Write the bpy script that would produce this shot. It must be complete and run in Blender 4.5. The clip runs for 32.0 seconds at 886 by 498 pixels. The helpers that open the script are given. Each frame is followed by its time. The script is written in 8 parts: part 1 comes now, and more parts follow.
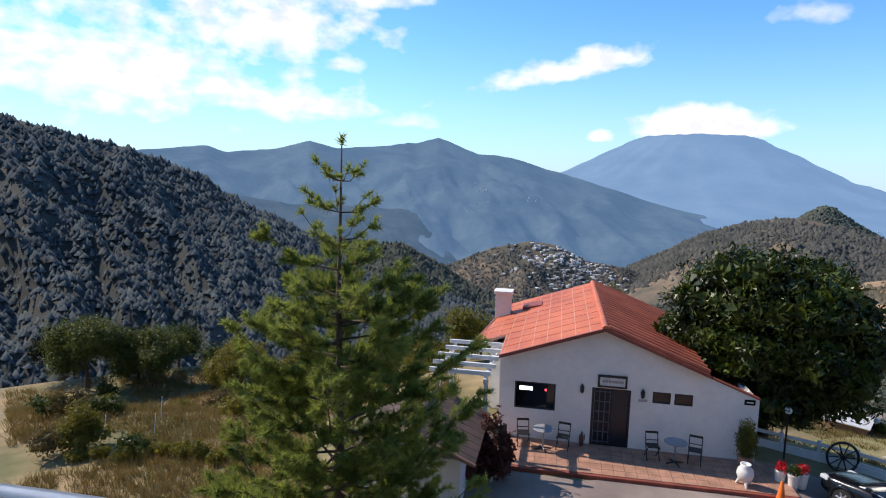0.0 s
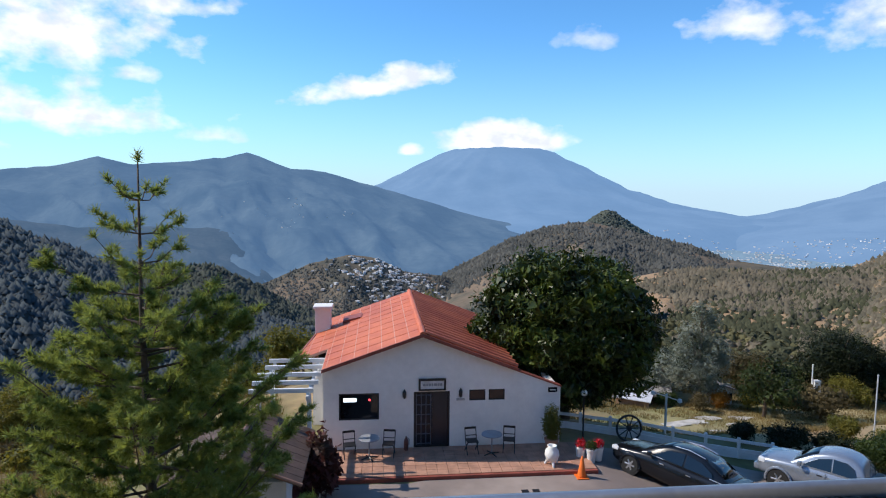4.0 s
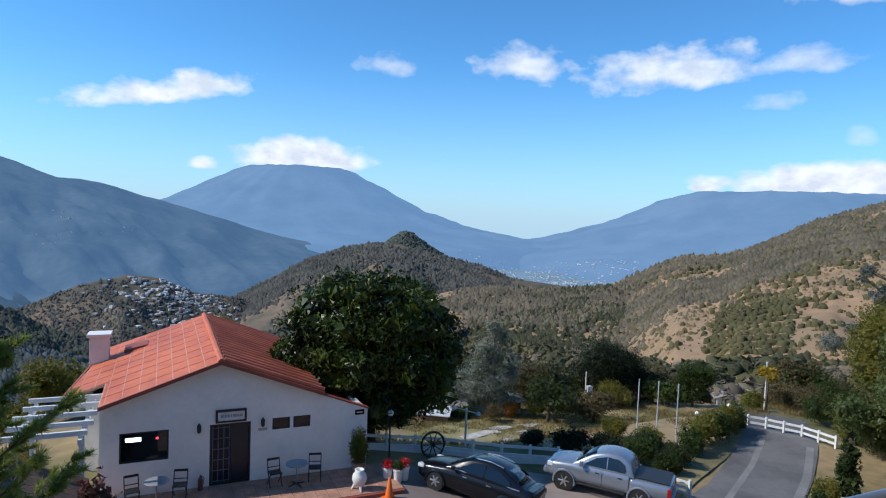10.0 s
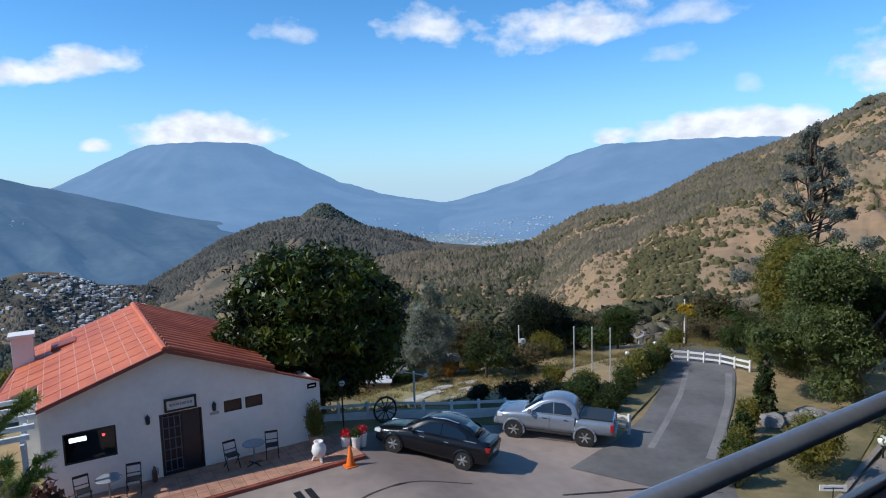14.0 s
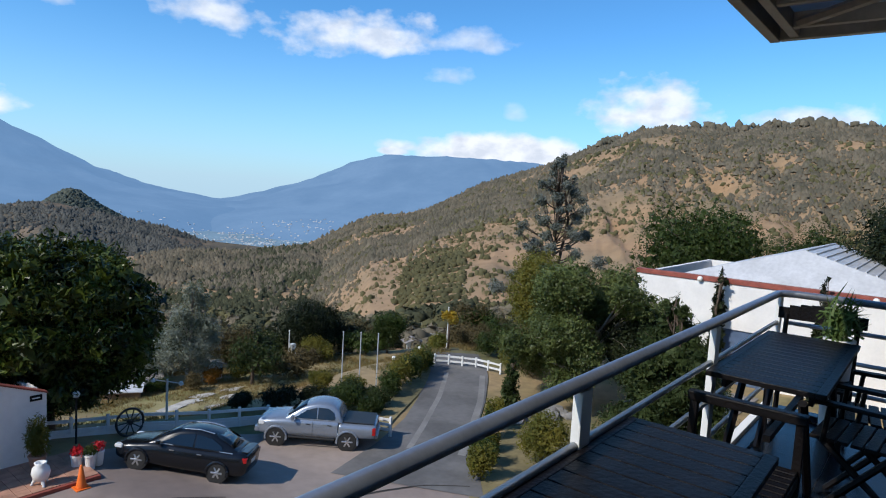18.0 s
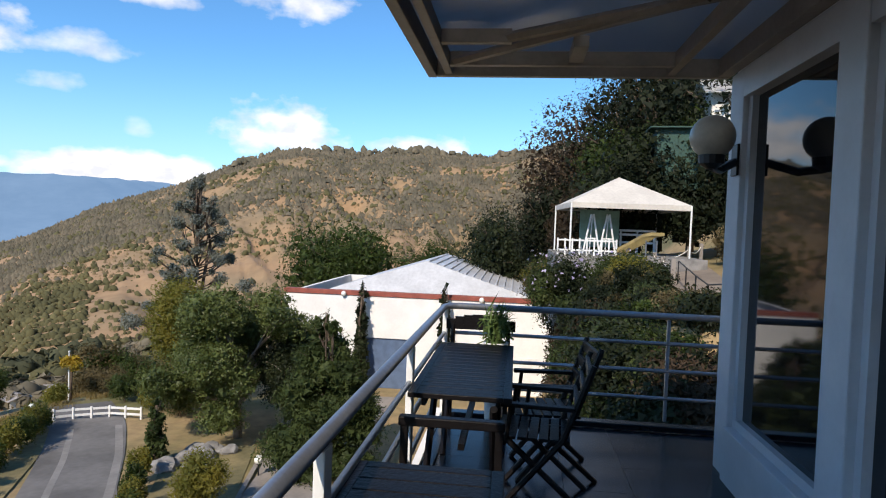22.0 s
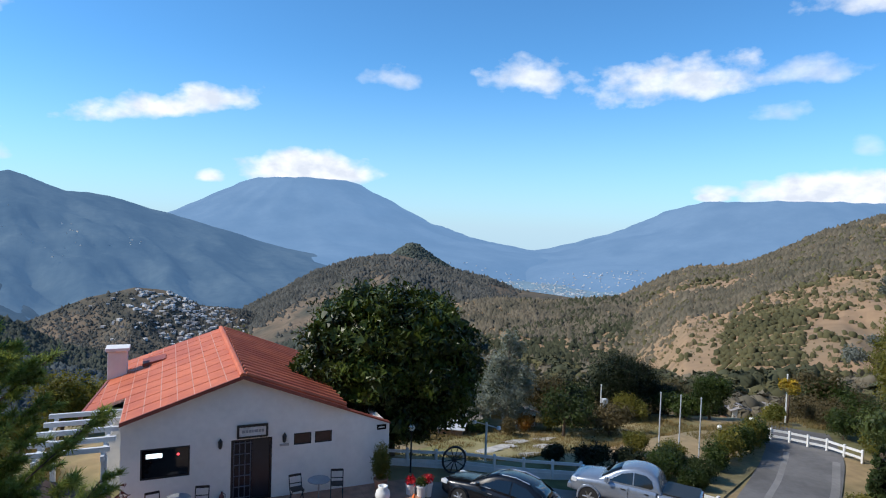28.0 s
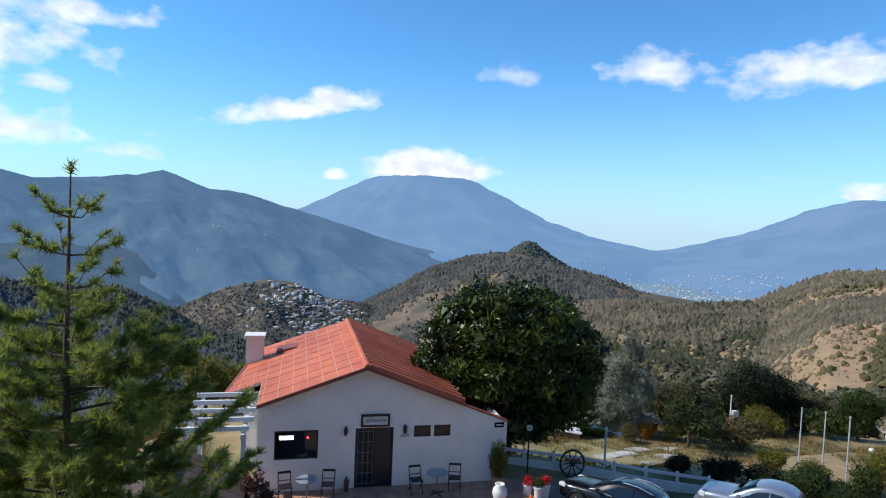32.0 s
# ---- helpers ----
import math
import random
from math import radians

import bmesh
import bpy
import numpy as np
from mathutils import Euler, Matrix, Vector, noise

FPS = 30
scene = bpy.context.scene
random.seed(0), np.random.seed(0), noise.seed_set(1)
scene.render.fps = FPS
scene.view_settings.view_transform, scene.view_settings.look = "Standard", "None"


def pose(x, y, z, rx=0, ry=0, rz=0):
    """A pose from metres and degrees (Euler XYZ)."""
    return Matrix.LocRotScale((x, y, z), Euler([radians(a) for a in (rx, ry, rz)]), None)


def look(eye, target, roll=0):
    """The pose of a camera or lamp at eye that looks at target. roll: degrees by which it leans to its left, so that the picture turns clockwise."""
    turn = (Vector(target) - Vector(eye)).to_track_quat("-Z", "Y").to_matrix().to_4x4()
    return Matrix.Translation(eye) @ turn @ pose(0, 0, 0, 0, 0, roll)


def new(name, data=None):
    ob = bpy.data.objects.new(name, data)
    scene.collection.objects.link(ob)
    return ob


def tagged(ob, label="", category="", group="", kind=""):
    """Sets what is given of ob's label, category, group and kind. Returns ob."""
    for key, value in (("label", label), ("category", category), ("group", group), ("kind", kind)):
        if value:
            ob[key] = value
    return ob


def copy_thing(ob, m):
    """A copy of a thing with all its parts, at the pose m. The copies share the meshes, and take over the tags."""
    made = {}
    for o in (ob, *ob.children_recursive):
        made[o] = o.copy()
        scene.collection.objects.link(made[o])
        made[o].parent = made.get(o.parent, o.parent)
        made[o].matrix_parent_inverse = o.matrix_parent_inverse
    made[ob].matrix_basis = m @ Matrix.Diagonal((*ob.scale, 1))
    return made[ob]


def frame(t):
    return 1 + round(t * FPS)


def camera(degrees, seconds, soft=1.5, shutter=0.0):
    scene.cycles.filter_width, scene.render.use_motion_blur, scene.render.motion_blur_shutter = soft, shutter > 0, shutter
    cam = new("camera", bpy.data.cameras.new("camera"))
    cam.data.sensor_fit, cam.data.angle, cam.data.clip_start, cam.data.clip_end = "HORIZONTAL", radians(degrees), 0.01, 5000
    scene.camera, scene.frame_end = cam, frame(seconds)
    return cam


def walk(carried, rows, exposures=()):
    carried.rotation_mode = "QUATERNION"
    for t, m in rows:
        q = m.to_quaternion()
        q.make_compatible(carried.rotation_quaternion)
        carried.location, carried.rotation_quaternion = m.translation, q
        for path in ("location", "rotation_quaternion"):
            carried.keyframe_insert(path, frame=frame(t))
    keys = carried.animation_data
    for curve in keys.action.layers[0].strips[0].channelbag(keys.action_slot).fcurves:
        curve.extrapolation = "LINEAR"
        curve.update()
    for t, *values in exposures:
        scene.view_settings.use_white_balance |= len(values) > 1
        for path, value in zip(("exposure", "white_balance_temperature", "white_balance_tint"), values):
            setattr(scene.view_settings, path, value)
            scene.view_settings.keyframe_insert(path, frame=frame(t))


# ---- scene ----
cam = camera(70.4, 32.0, soft=1.1)
METRES, EYE, TILT, LEAN, TURN = 9.0, 8.35, 0.0, 0.0, 10.4
ROWS = [
    (0.0, 0.0046, -0.568, 0.0968, 0.31, -6.86, -1.78),
    (0.3, 0.0046, -0.57, 0.0968, -0.59, -6.83, -2.21),
    (0.6, 0.0046, -0.578, 0.0968, -1.1, -6.9, -2.13),
    (1.0, 0.0046, -0.588, 0.0968, -4.11, -6.99, -0.34),
    (1.5, 0.0046, -0.598, 0.0968, -8.55, -6.55, 0.7),
    (2.0, 0.0046, -0.6035, 0.0968, -11.67, -6.06, 0.26),
    (2.5, 0.0054, -0.6022, 0.0967, -12.01, -5.9, -0.66),
    (4.5, 0.0109, -0.6021, 0.0985, -19.76, -4.67, -0.44),
    (5.0, 0.0125, -0.6042, 0.0978, -24.14, -3.78, -0.77),
    (5.5, 0.0103, -0.6075, 0.0999, -28.46, -2.94, -1.39),
    (6.0, 0.0111, -0.6084, 0.0998, -31.75, -1.98, -1.55),
    (6.5, 0.0101, -0.6098, 0.1003, -35.07, -1.21, -1.7),
    (7.0, 0.0089, -0.612, 0.1023, -37.43, -0.7, -1.96),
    (7.5, 0.0079, -0.6117, 0.1028, -36.35, -0.38, -2.02),
    (8.0, 0.0058, -0.6127, 0.102, -34.64, -1.0, -1.86),
    (8.5, 0.0038, -0.6093, 0.1029, -34.44, -1.86, -2.4),
    (9.0, 0.0077, -0.5956, 0.1002, -35.63, -3.45, -3.81),
    (9.5, 0.002, -0.5787, 0.0993, -33.82, -3.4, -3.52),
    (10.0, -0.0063, -0.5604, 0.0983, -34.41, -3.1, -2.14),
    (10.5, -0.0179, -0.5495, 0.0979, -32.86, -2.97, -2.6),
    (11.0, -0.0367, -0.5451, 0.0977, -33.9, -4.77, -0.55),
    (11.5, -0.0507, -0.5427, 0.0955, -31.6, -5.3, -0.41),
    (12.0, -0.0529, -0.5318, 0.0939, -30.54, -5.47, 1.1),
    (12.5, -0.0582, -0.5225, 0.0927, -29.6, -4.97, 0.48),
    (13.0, -0.0656, -0.5208, 0.0934, -30.08, -5.41, 2.73),
    (13.5, -0.0757, -0.5198, 0.0929, -34.76, -6.28, 3.01),
    (14.0, -0.0847, -0.5276, 0.0941, -42.07, -6.14, 1.81),
    (14.5, -0.0876, -0.5298, 0.0955, -44.38, -4.98, 0.39),
    (16.5, -0.0861, -0.5434, 0.0977, -55.61, -3.54, -1.56),
    (17.0, -0.0774, -0.5463, 0.0965, -56.57, -4.01, -1.49),
    (17.5, -0.0757, -0.5512, 0.0973, -58.9, -4.02, -1.55),
    (18.0, -0.0684, -0.549, 0.096, -61.64, -5.47, -3.22),
    (18.5, -0.058, -0.5341, 0.0961, -64.72, -5.09, -1.11),
    (19.0, -0.0512, -0.5192, 0.0957, -65.14, -3.66, -0.08),
    (19.5, -0.05, -0.513, 0.097, -64.29, -3.99, -0.94),
    (20.0, -0.0459, -0.513, 0.0972, -63.68, -3.96, -1.66),
    (20.5, -0.0368, -0.5159, 0.0974, -73.17, -3.88, -3.19),
    (21.0, -0.0383, -0.5113, 0.0982, -81.25, -3.32, -1.68),
    (21.5, -0.0408, -0.5091, 0.0977, -88.45, -3.08, -2.55),
    (22.0, -0.043, -0.5095, 0.0983, -93.67, -2.11, -2.04),
    (22.5, -0.0435, -0.5095, 0.0984, -94.33, -1.81, -1.71),
    (23.0, -0.0437, -0.5101, 0.0985, -94.1, -1.43, -1.53),
    (23.5, -0.0435, -0.5106, 0.0985, -93.57, -1.25, -1.27),
    (24.0, -0.0431, -0.5106, 0.0986, -90.46, -1.2, -1.22),
    (24.5, -0.0416, -0.5089, 0.0985, -82.63, -1.19, -1.01),
    (25.0, -0.0388, -0.5066, 0.0982, -72.97, -1.67, -0.88),
    (25.5, -0.0366, -0.5052, 0.0981, -62.94, -2.19, -0.84),
    (26.0, -0.0334, -0.5051, 0.0964, -54.53, -2.63, -2.57),
    (26.5, -0.0367, -0.5086, 0.0978, -45.57, -2.19, -2.42),
    (28.5, -0.0467, -0.496, 0.0957, -32.36, -2.36, -1.87),
    (29.0, -0.0507, -0.4946, 0.0964, -31.14, -2.75, -1.83),
    (29.5, -0.0532, -0.4939, 0.0967, -32.44, -2.92, -2.12),
    (30.0, -0.057, -0.4923, 0.096, -34.04, -2.82, -2.1),
    (30.5, -0.0613, -0.4914, 0.0955, -34.26, -2.77, -1.94),
    (31.0, -0.0636, -0.491, 0.0957, -32.46, -2.62, -2.16),
    (31.5, -0.0642, -0.4911, 0.0959, -29.66, -2.5, -1.76),
    (32.0, -0.0591, -0.4893, 0.0966, -23.29, -2.65, -2.41),
]
walk(cam, [(t, pose(0, 0, EYE, TILT, LEAN, TURN) @ pose(METRES * x, METRES * y, METRES * z, 90 + pitch, roll, yaw)) for t, x, y, z, yaw, pitch, roll in ROWS],
     exposures=[(0.0, 0.32, 6900, 15), (1.0, 0.32, 6900, 15), (2.0, 0.27, 6750, 14), (6.0, 0.19, 6350, 11), (7.0, 0.1, 6200, 10), (9.0, 0.02, 6150, 10), (13.0, 0.0, 6200, 10), (17.0, 0.0, 6250, 10), (20.0, 0.0, 6250, 10),
                (21.0, 0.05, 6450, 10), (22.0, 0.28, 7000, 13), (24.0, 0.4, 7250, 14), (25.0, 0.5, 7100, 14), (25.5, 0.35, 6850, 12), (26.0, 0.12, 6500, 10), (29.0, 0.1, 6400, 10), (32.0, 0.15, 6400, 10)])

# ---- light ----
SUN_EL, SUN_AZ = 41.0, -74.5        # degrees above the horizon; clockwise from +y
sun = new("sun", bpy.data.lights.new("sun", "SUN"))
sun.data.energy, sun.data.angle, sun.data.color = 4.2, radians(0.53), (1.0, 0.93, 0.82)
se, sa = radians(SUN_EL), radians(SUN_AZ)
sun.matrix_world = look((math.sin(sa) * 50, math.cos(sa) * 50, 60 * math.tan(se)), (0, 0, 60 * math.tan(se) - 50 * math.tan(se)))


def make_world():
    w = bpy.data.worlds.new("sky")
    scene.world = w
    w.use_nodes = True
    nt = w.node_tree
    nt.nodes.clear()
    N, L = nt.nodes.new, nt.links.new

    def math_node(op, a, b=None, c=None):
        n = N("ShaderNodeMath")
        n.operation = op
        for i, v in enumerate((a, b, c)):
            if v is None:
                continue
            if isinstance(v, (int, float)):
                n.inputs[i].default_value = v
            else:
                L(v, n.inputs[i])
        return n.outputs[0]

    out, bg = N("ShaderNodeOutputWorld"), N("ShaderNodeBackground")
    sky = N("ShaderNodeTexSky")
    sky.sky_type, sky.sun_disc = "NISHITA", False
    sky.sun_elevation, sky.sun_rotation = se, sa
    sky.altitude, sky.air_density, sky.dust_density, sky.ozone_density = 1500, 1.0, 0.3, 1.5
    geo = N("ShaderNodeTexCoord")
    sep = N("ShaderNodeSeparateXYZ")
    L(geo.outputs["Generated"], sep.inputs[0])
    x, y, z = sep.outputs
    az = math_node("MULTIPLY", math_node("ARCTAN2", x, y), 180 / math.pi)
    el = math_node("MULTIPLY", math_node("ARCSINE", z), 180 / math.pi)
    # soft cumulus, each a bank of vapour with its own bearing, height, breadth and depth (degrees)
    comb = N("ShaderNodeCombineXYZ")
    L(az, comb.inputs[0])
    L(math_node("MULTIPLY", el, 1.5), comb.inputs[1])
    puff = N("ShaderNodeTexNoise")
    puff.inputs["Scale"].default_value, puff.inputs["Detail"].default_value = 0.36, 5
    puff.inputs["Roughness"].default_value = 0.52
    L(comb.outputs[0], puff.inputs["Vector"])
    wob = math_node("MULTIPLY", math_node("SUBTRACT", puff.outputs["Fac"], 0.5), 2.4)
    cover = None
    for a, e, ra, re_, dens, loose, lean in CLOUDS:
        da = math_node("DIVIDE", math_node("SUBTRACT", az, a), ra)
        # flat base: the lower half falls off faster
        de = math_node("SUBTRACT", math_node("SUBTRACT", el, e), math_node("MULTIPLY", math_node("SUBTRACT", az, a), lean))
        up = math_node("DIVIDE", math_node("MAXIMUM", de, 0.0), re_)
        dn = math_node("DIVIDE", math_node("MINIMUM", de, 0.0), re_ * 0.55)
        d2 = math_node("ADD", math_node("MULTIPLY", da, da), math_node("ADD", math_node("MULTIPLY", up, up), math_node("MULTIPLY", dn, dn)))
        m = math_node("SUBTRACT", 1.0, math_node("SQRT", d2))
        v = math_node("MULTIPLY_ADD", wob, loose, m)
        v = math_node("MULTIPLY", math_node("SMOOTH_MIN", math_node("MAXIMUM", math_node("MULTIPLY", v, 1.25 / loose ** 0.9), 0.0), 1.0, 0.45), dens)
        cover = v if cover is None else math_node("MAXIMUM", cover, v)
    # thin bright veil round the sun's side of the sky
    soft = N("ShaderNodeTexNoise")
    soft.inputs["Scale"].default_value, soft.inputs["Detail"].default_value = 0.5, 5
    L(comb.outputs[0], soft.inputs["Vector"])
    mix = N("ShaderNodeMix")
    mix.data_type = "RGBA"
    L(cover, mix.inputs["Factor"])
    tint = N("ShaderNodeMix")
    tint.data_type, tint.blend_type = "RGBA", "MULTIPLY"
    tint.inputs["Factor"].default_value = 1.0
    L(sky.outputs[0], tint.inputs[6])
    tint.inputs[7].default_value = SKY_TINT
    # pale air near the horizon
    low = math_node("POWER", math_node("SUBTRACT", 1.0, math_node("MINIMUM", math_node("DIVIDE", math_node("MAXIMUM", el, 0.0), 16.0), 1.0)), 2.2)
    air = N("ShaderNodeMix")
    air.data_type = "RGBA"
    L(math_node("MULTIPLY", low, 0.85), air.inputs["Factor"])
    L(tint.outputs[2], air.inputs[6])
    air.inputs[7].default_value = (3.6, 4.8, 5.9, 1)
    L(air.outputs[2], mix.inputs[6])
    body = N("ShaderNodeMix")
    body.data_type = "RGBA"
    shade = N("ShaderNodeMapRange")
    shade.inputs["From Min"].default_value, shade.inputs["From Max"].default_value = 0.36, 0.6
    L(soft.outputs["Fac"], shade.inputs["Value"])
    L(shade.outputs[0], body.inputs["Factor"])
    body.inputs[6].default_value, body.inputs[7].default_value = (5.2, 5.6, 6.3, 1), CLOUD_COLOUR
    L(body.outputs[2], mix.inputs[7])
    L(mix.outputs[2], bg.inputs[0])
    bg.inputs[1].default_value = SKY_STRENGTH
    L(bg.outputs[0], out.inputs[0])


SKY_STRENGTH, SKY_TINT, CLOUD_COLOUR = 0.14, (0.52, 1.0, 1.3, 1), (7.0, 7.2, 7.6, 1)
CLOUDS = [  # bearing, height, half breadth, half depth, cover, looseness, lean
    (-27, 11.5, 11, 5.0, 1.0, 1.0, 0), (-24, 5.4, 9, 2.2, 1.0, 1.0, 0), (-38, 7, 14, 6, 1.0, 1.0, 0), (-17, 14.5, 5, 1.6, 0.9, 1.0, 0), (-20, 9, 2.5, 1.0, 0.8, 1.0, 0),
    (-1.0, 8.8, 8, 1.5, 1.0, 0.8, 0.16), (2.6, 9.9, 4.5, 1.6, 0.95, 0.8, 0.1), (3.0, 3.45, 1.4, 0.8, 1.0, 0.7, 0), (11.2, 4.35, 6.4, 2.3, 1.0, 0.4, 0),
    (18.6, 12.8, 2.6, 1.2, 0.6, 1.0, 0), (31, 13.2, 4.4, 2.0, 0.85, 0.8, 0), (43.0, 12.4, 8.0, 2.5, 0.9, 0.8, 0.08), (53, 12.6, 4.2, 1.4, 0.6, 1.0, 0),
    (51.5, 9.8, 2.2, 1.1, 0.45, 1.0, 0), (47, 3.5, 2.2, 0.8, 0.8, 0.8, 0), (56.6, 3.2, 8.6, 2.3, 1.0, 0.3, 0), (46.6, 3.1, 1.6, 0.7, 0.9, 0.5, 0), (57.3, 6.9, 1.1, 1.0, 0.35, 1.0, 0),
    (69, 7.2, 5.8, 3.4, 0.95, 0.8, 0), (81, 7.0, 5.0, 1.3, 0.8, 0.8, 0), (58, 17.5, 5.5, 2.0, 0.8, 1.0, 0), (70, 18.2, 5, 2.6, 0.8, 1.0, 0),
    (-14, 4.4, 3, 1.0, 0.7, 1.0, 0), (100, 20, 14, 6, 0.8, 1.0, 0), (150, 25, 25, 8, 0.8, 1.0, 0), (-110, 22, 25, 8, 0.8, 1.0, 0), (-160, 14, 18, 5, 0.8, 1.0, 0),
]
make_world()


# ---- materials ----
def material(name, colour, rough=0.8, scale=4.0, vary=0.25, bump=0.0, metal=0.0, colour2=None, fine=0.1, spec=0.5, detail=6, island=0.0, glow=None, coords="Object"):
    m = bpy.data.materials.new(name)
    m.use_nodes = True
    nt = m.node_tree
    b = nt.nodes["Principled BSDF"]
    N, L = nt.nodes.new, nt.links.new
    tc = N("ShaderNodeTexCoord")
    src = tc.outputs[coords]
    if coords == "World":
        src = None
    n1, n2 = N("ShaderNodeTexNoise"), N("ShaderNodeTexNoise")
    geo = N("ShaderNodeNewGeometry")
    for n, s in ((n1, scale), (n2, scale * 9.0)):
        n.inputs["Scale"].default_value, n.inputs["Detail"].default_value = s, detail
        L(geo.outputs["Position"], n.inputs["Vector"])
    ramp = N("ShaderNodeValToRGB")
    c2 = colour2 or tuple(c * (1 - vary) for c in colour)
    ramp.color_ramp.elements[0].position, ramp.color_ramp.elements[1].position = 0.38, 0.62
    ramp.color_ramp.elements[0].color, ramp.color_ramp.elements[1].color = (*c2, 1), (*colour, 1)
    L(n1.outputs["Fac"], ramp.inputs[0])
    hsv = N("ShaderNodeHueSaturation")
    L(ramp.outputs[0], hsv.inputs["Color"])
    add = N("ShaderNodeMath")
    add.operation = "MULTIPLY_ADD"
    L(n2.outputs["Fac"], add.inputs[0])
    add.inputs[1].default_value, add.inputs[2].default_value = fine * 4, 1 - fine * 2
    val = add.outputs[0]
    if island:
        a2 = N("ShaderNodeMath")
        a2.operation = "MULTIPLY_ADD"
        oi = N("ShaderNodeObjectInfo")
        s = N("ShaderNodeMath")
        s.operation = "ADD"
        L(geo.outputs["Random Per Island"], s.inputs[0])
        L(oi.outputs["Random"], s.inputs[1])
        L(s.outputs[0], a2.inputs[0])
        a2.inputs[1].default_value = island
        a3 = N("ShaderNodeMath")
        a3.operation = "SUBTRACT"
        L(val, a3.inputs[0])
        a3.inputs[1].default_value = island
        L(a3.outputs[0], a2.inputs[2])
        val = a2.outputs[0]
    L(val, hsv.inputs["Value"])
    L(hsv.outputs[0], b.inputs["Base Color"])
    b.inputs["Roughness"].default_value, b.inputs["Metallic"].default_value = rough, metal
    b.inputs["Specular IOR Level"].default_value = spec
    if glow:
        b.inputs["Emission Color"].default_value = (*glow[:3], 1)
        b.inputs["Emission Strength"].default_value = glow[3]
    if bump:
        bp = N("ShaderNodeBump")
        bp.inputs["Strength"].default_value, bp.inputs["Distance"].default_value = bump, 0.02
        L(n2.outputs["Fac"], bp.inputs["Height"])
        L(bp.outputs[0], b.inputs["Normal"])
    return m


def leaf_material(name, colour, colour2, rough=0.45, spec=0.4, through_light=0.25, scale=0.8):
    spec = spec * 0.5
    m = material(name, colour, rough, scale, 0.3, colour2=colour2, island=0.22, spec=spec, fine=0.05)
    nt = m.node_tree
    b, out = nt.nodes["Principled BSDF"], nt.nodes["Material Output"]
    tr, mx = nt.nodes.new("ShaderNodeBsdfTranslucent"), nt.nodes.new("ShaderNodeMixShader")
    k = (1.15, 1.08, 1.0) if rough >= 0.9 else (1.6, 1.5, 0.9)
    tr.inputs[0].default_value = (colour[0] * k[0], colour[1] * k[1], colour[2] * k[2], 1)
    mx.inputs[0].default_value = through_light
    nt.links.new(b.outputs[0], mx.inputs[1])
    nt.links.new(tr.outputs[0], mx.inputs[2])
    nt.links.new(mx.outputs[0], out.inputs["Surface"])
    return m


def glass_material(name, tint=(0.8, 0.9, 0.95), rough=0.02):
    m = bpy.data.materials.new(name)
    m.use_nodes = True
    b = m.node_tree.nodes["Principled BSDF"]
    b.inputs["Base Color"].default_value = (*tint, 1)
    b.inputs["Roughness"].default_value, b.inputs["IOR"].default_value = rough, 1.45
    b.inputs["Transmission Weight"].default_value = 1.0
    return m


WHITE_WALL = material("white_render", (0.80, 0.78, 0.75), 0.9, 0.7, 0.1, 0.25, fine=0.03)
HOUSE_WALL = material("house_render", (0.86, 0.82, 0.77), 0.9, 0.6, 0.1, 0.35, fine=0.04)
ROOF_TILE = material("painted_roof_sheet", (0.60, 0.155, 0.062), 0.6, 0.7, 0.22, 0.2, colour2=(0.46, 0.105, 0.045), fine=0.08, island=0.06)
TRIM_AND_RIB_SHADE = material("trim_and_rib_shade", (0.30, 0.075, 0.05), 0.6, 2.0, 0.3, 0.1)
TERRACOTTA = material("terracotta", (0.43, 0.23, 0.155), 0.75, 2.5, 0.3, 0.2, island=0.12)
WHITE_PAINT = material("white_paint", (0.74, 0.74, 0.72), 0.55, 3.0, 0.08, 0.05, fine=0.03)
DARK_WOOD = material("dark_wood", (0.006, 0.0045, 0.0045), 0.45, 5.0, 0.4, 0.25, spec=0.2)
BLACK_METAL = material("black_metal", (0.015, 0.015, 0.017), 0.45, 6.0, 0.3, 0.05)
STEEL = material("steel_tube", (0.30, 0.32, 0.36), 0.32, 4.0, 0.15, 0.03, metal=0.7)
DECK = material("deck_tile", (0.008, 0.011, 0.017), 0.24, 1.6, 0.5, 0.06, island=0.12, spec=0.22)
CONCRETE = material("concrete", (0.27, 0.24, 0.215), 0.9, 0.6, 0.25, 0.3, fine=0.08)
FORECOURT = material("forecourt_concrete", (0.31, 0.25, 0.215), 0.9, 0.25, 0.3, 0.35, colour2=(0.19, 0.15, 0.133), fine=0.1)
ASPHALT = material("worn_paving", (0.155, 0.148, 0.143), 0.9, 0.4, 0.35, 0.4, fine=0.12)
PALE_STRIP = material("pale_strip", (0.23, 0.22, 0.21), 0.9, 0.6, 0.2, 0.3)
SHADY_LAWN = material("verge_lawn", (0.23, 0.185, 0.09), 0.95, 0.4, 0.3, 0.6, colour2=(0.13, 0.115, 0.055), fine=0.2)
LAWN = material("lawn", (0.20, 0.185, 0.065), 0.95, 0.22, 0.3, 0.6, colour2=(0.31, 0.25, 0.125), fine=0.2)
MEADOW = material("meadow", (0.30, 0.21, 0.105), 0.95, 0.16, 0.3, 0.6, colour2=(0.12, 0.115, 0.042), fine=0.25)
SOIL = material("hill_soil", (0.33, 0.205, 0.108), 0.95, 0.014, 0.3, 0.5, colour2=(0.22, 0.16, 0.09), fine=0.2)
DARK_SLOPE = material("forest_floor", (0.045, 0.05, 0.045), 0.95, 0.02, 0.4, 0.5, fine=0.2)
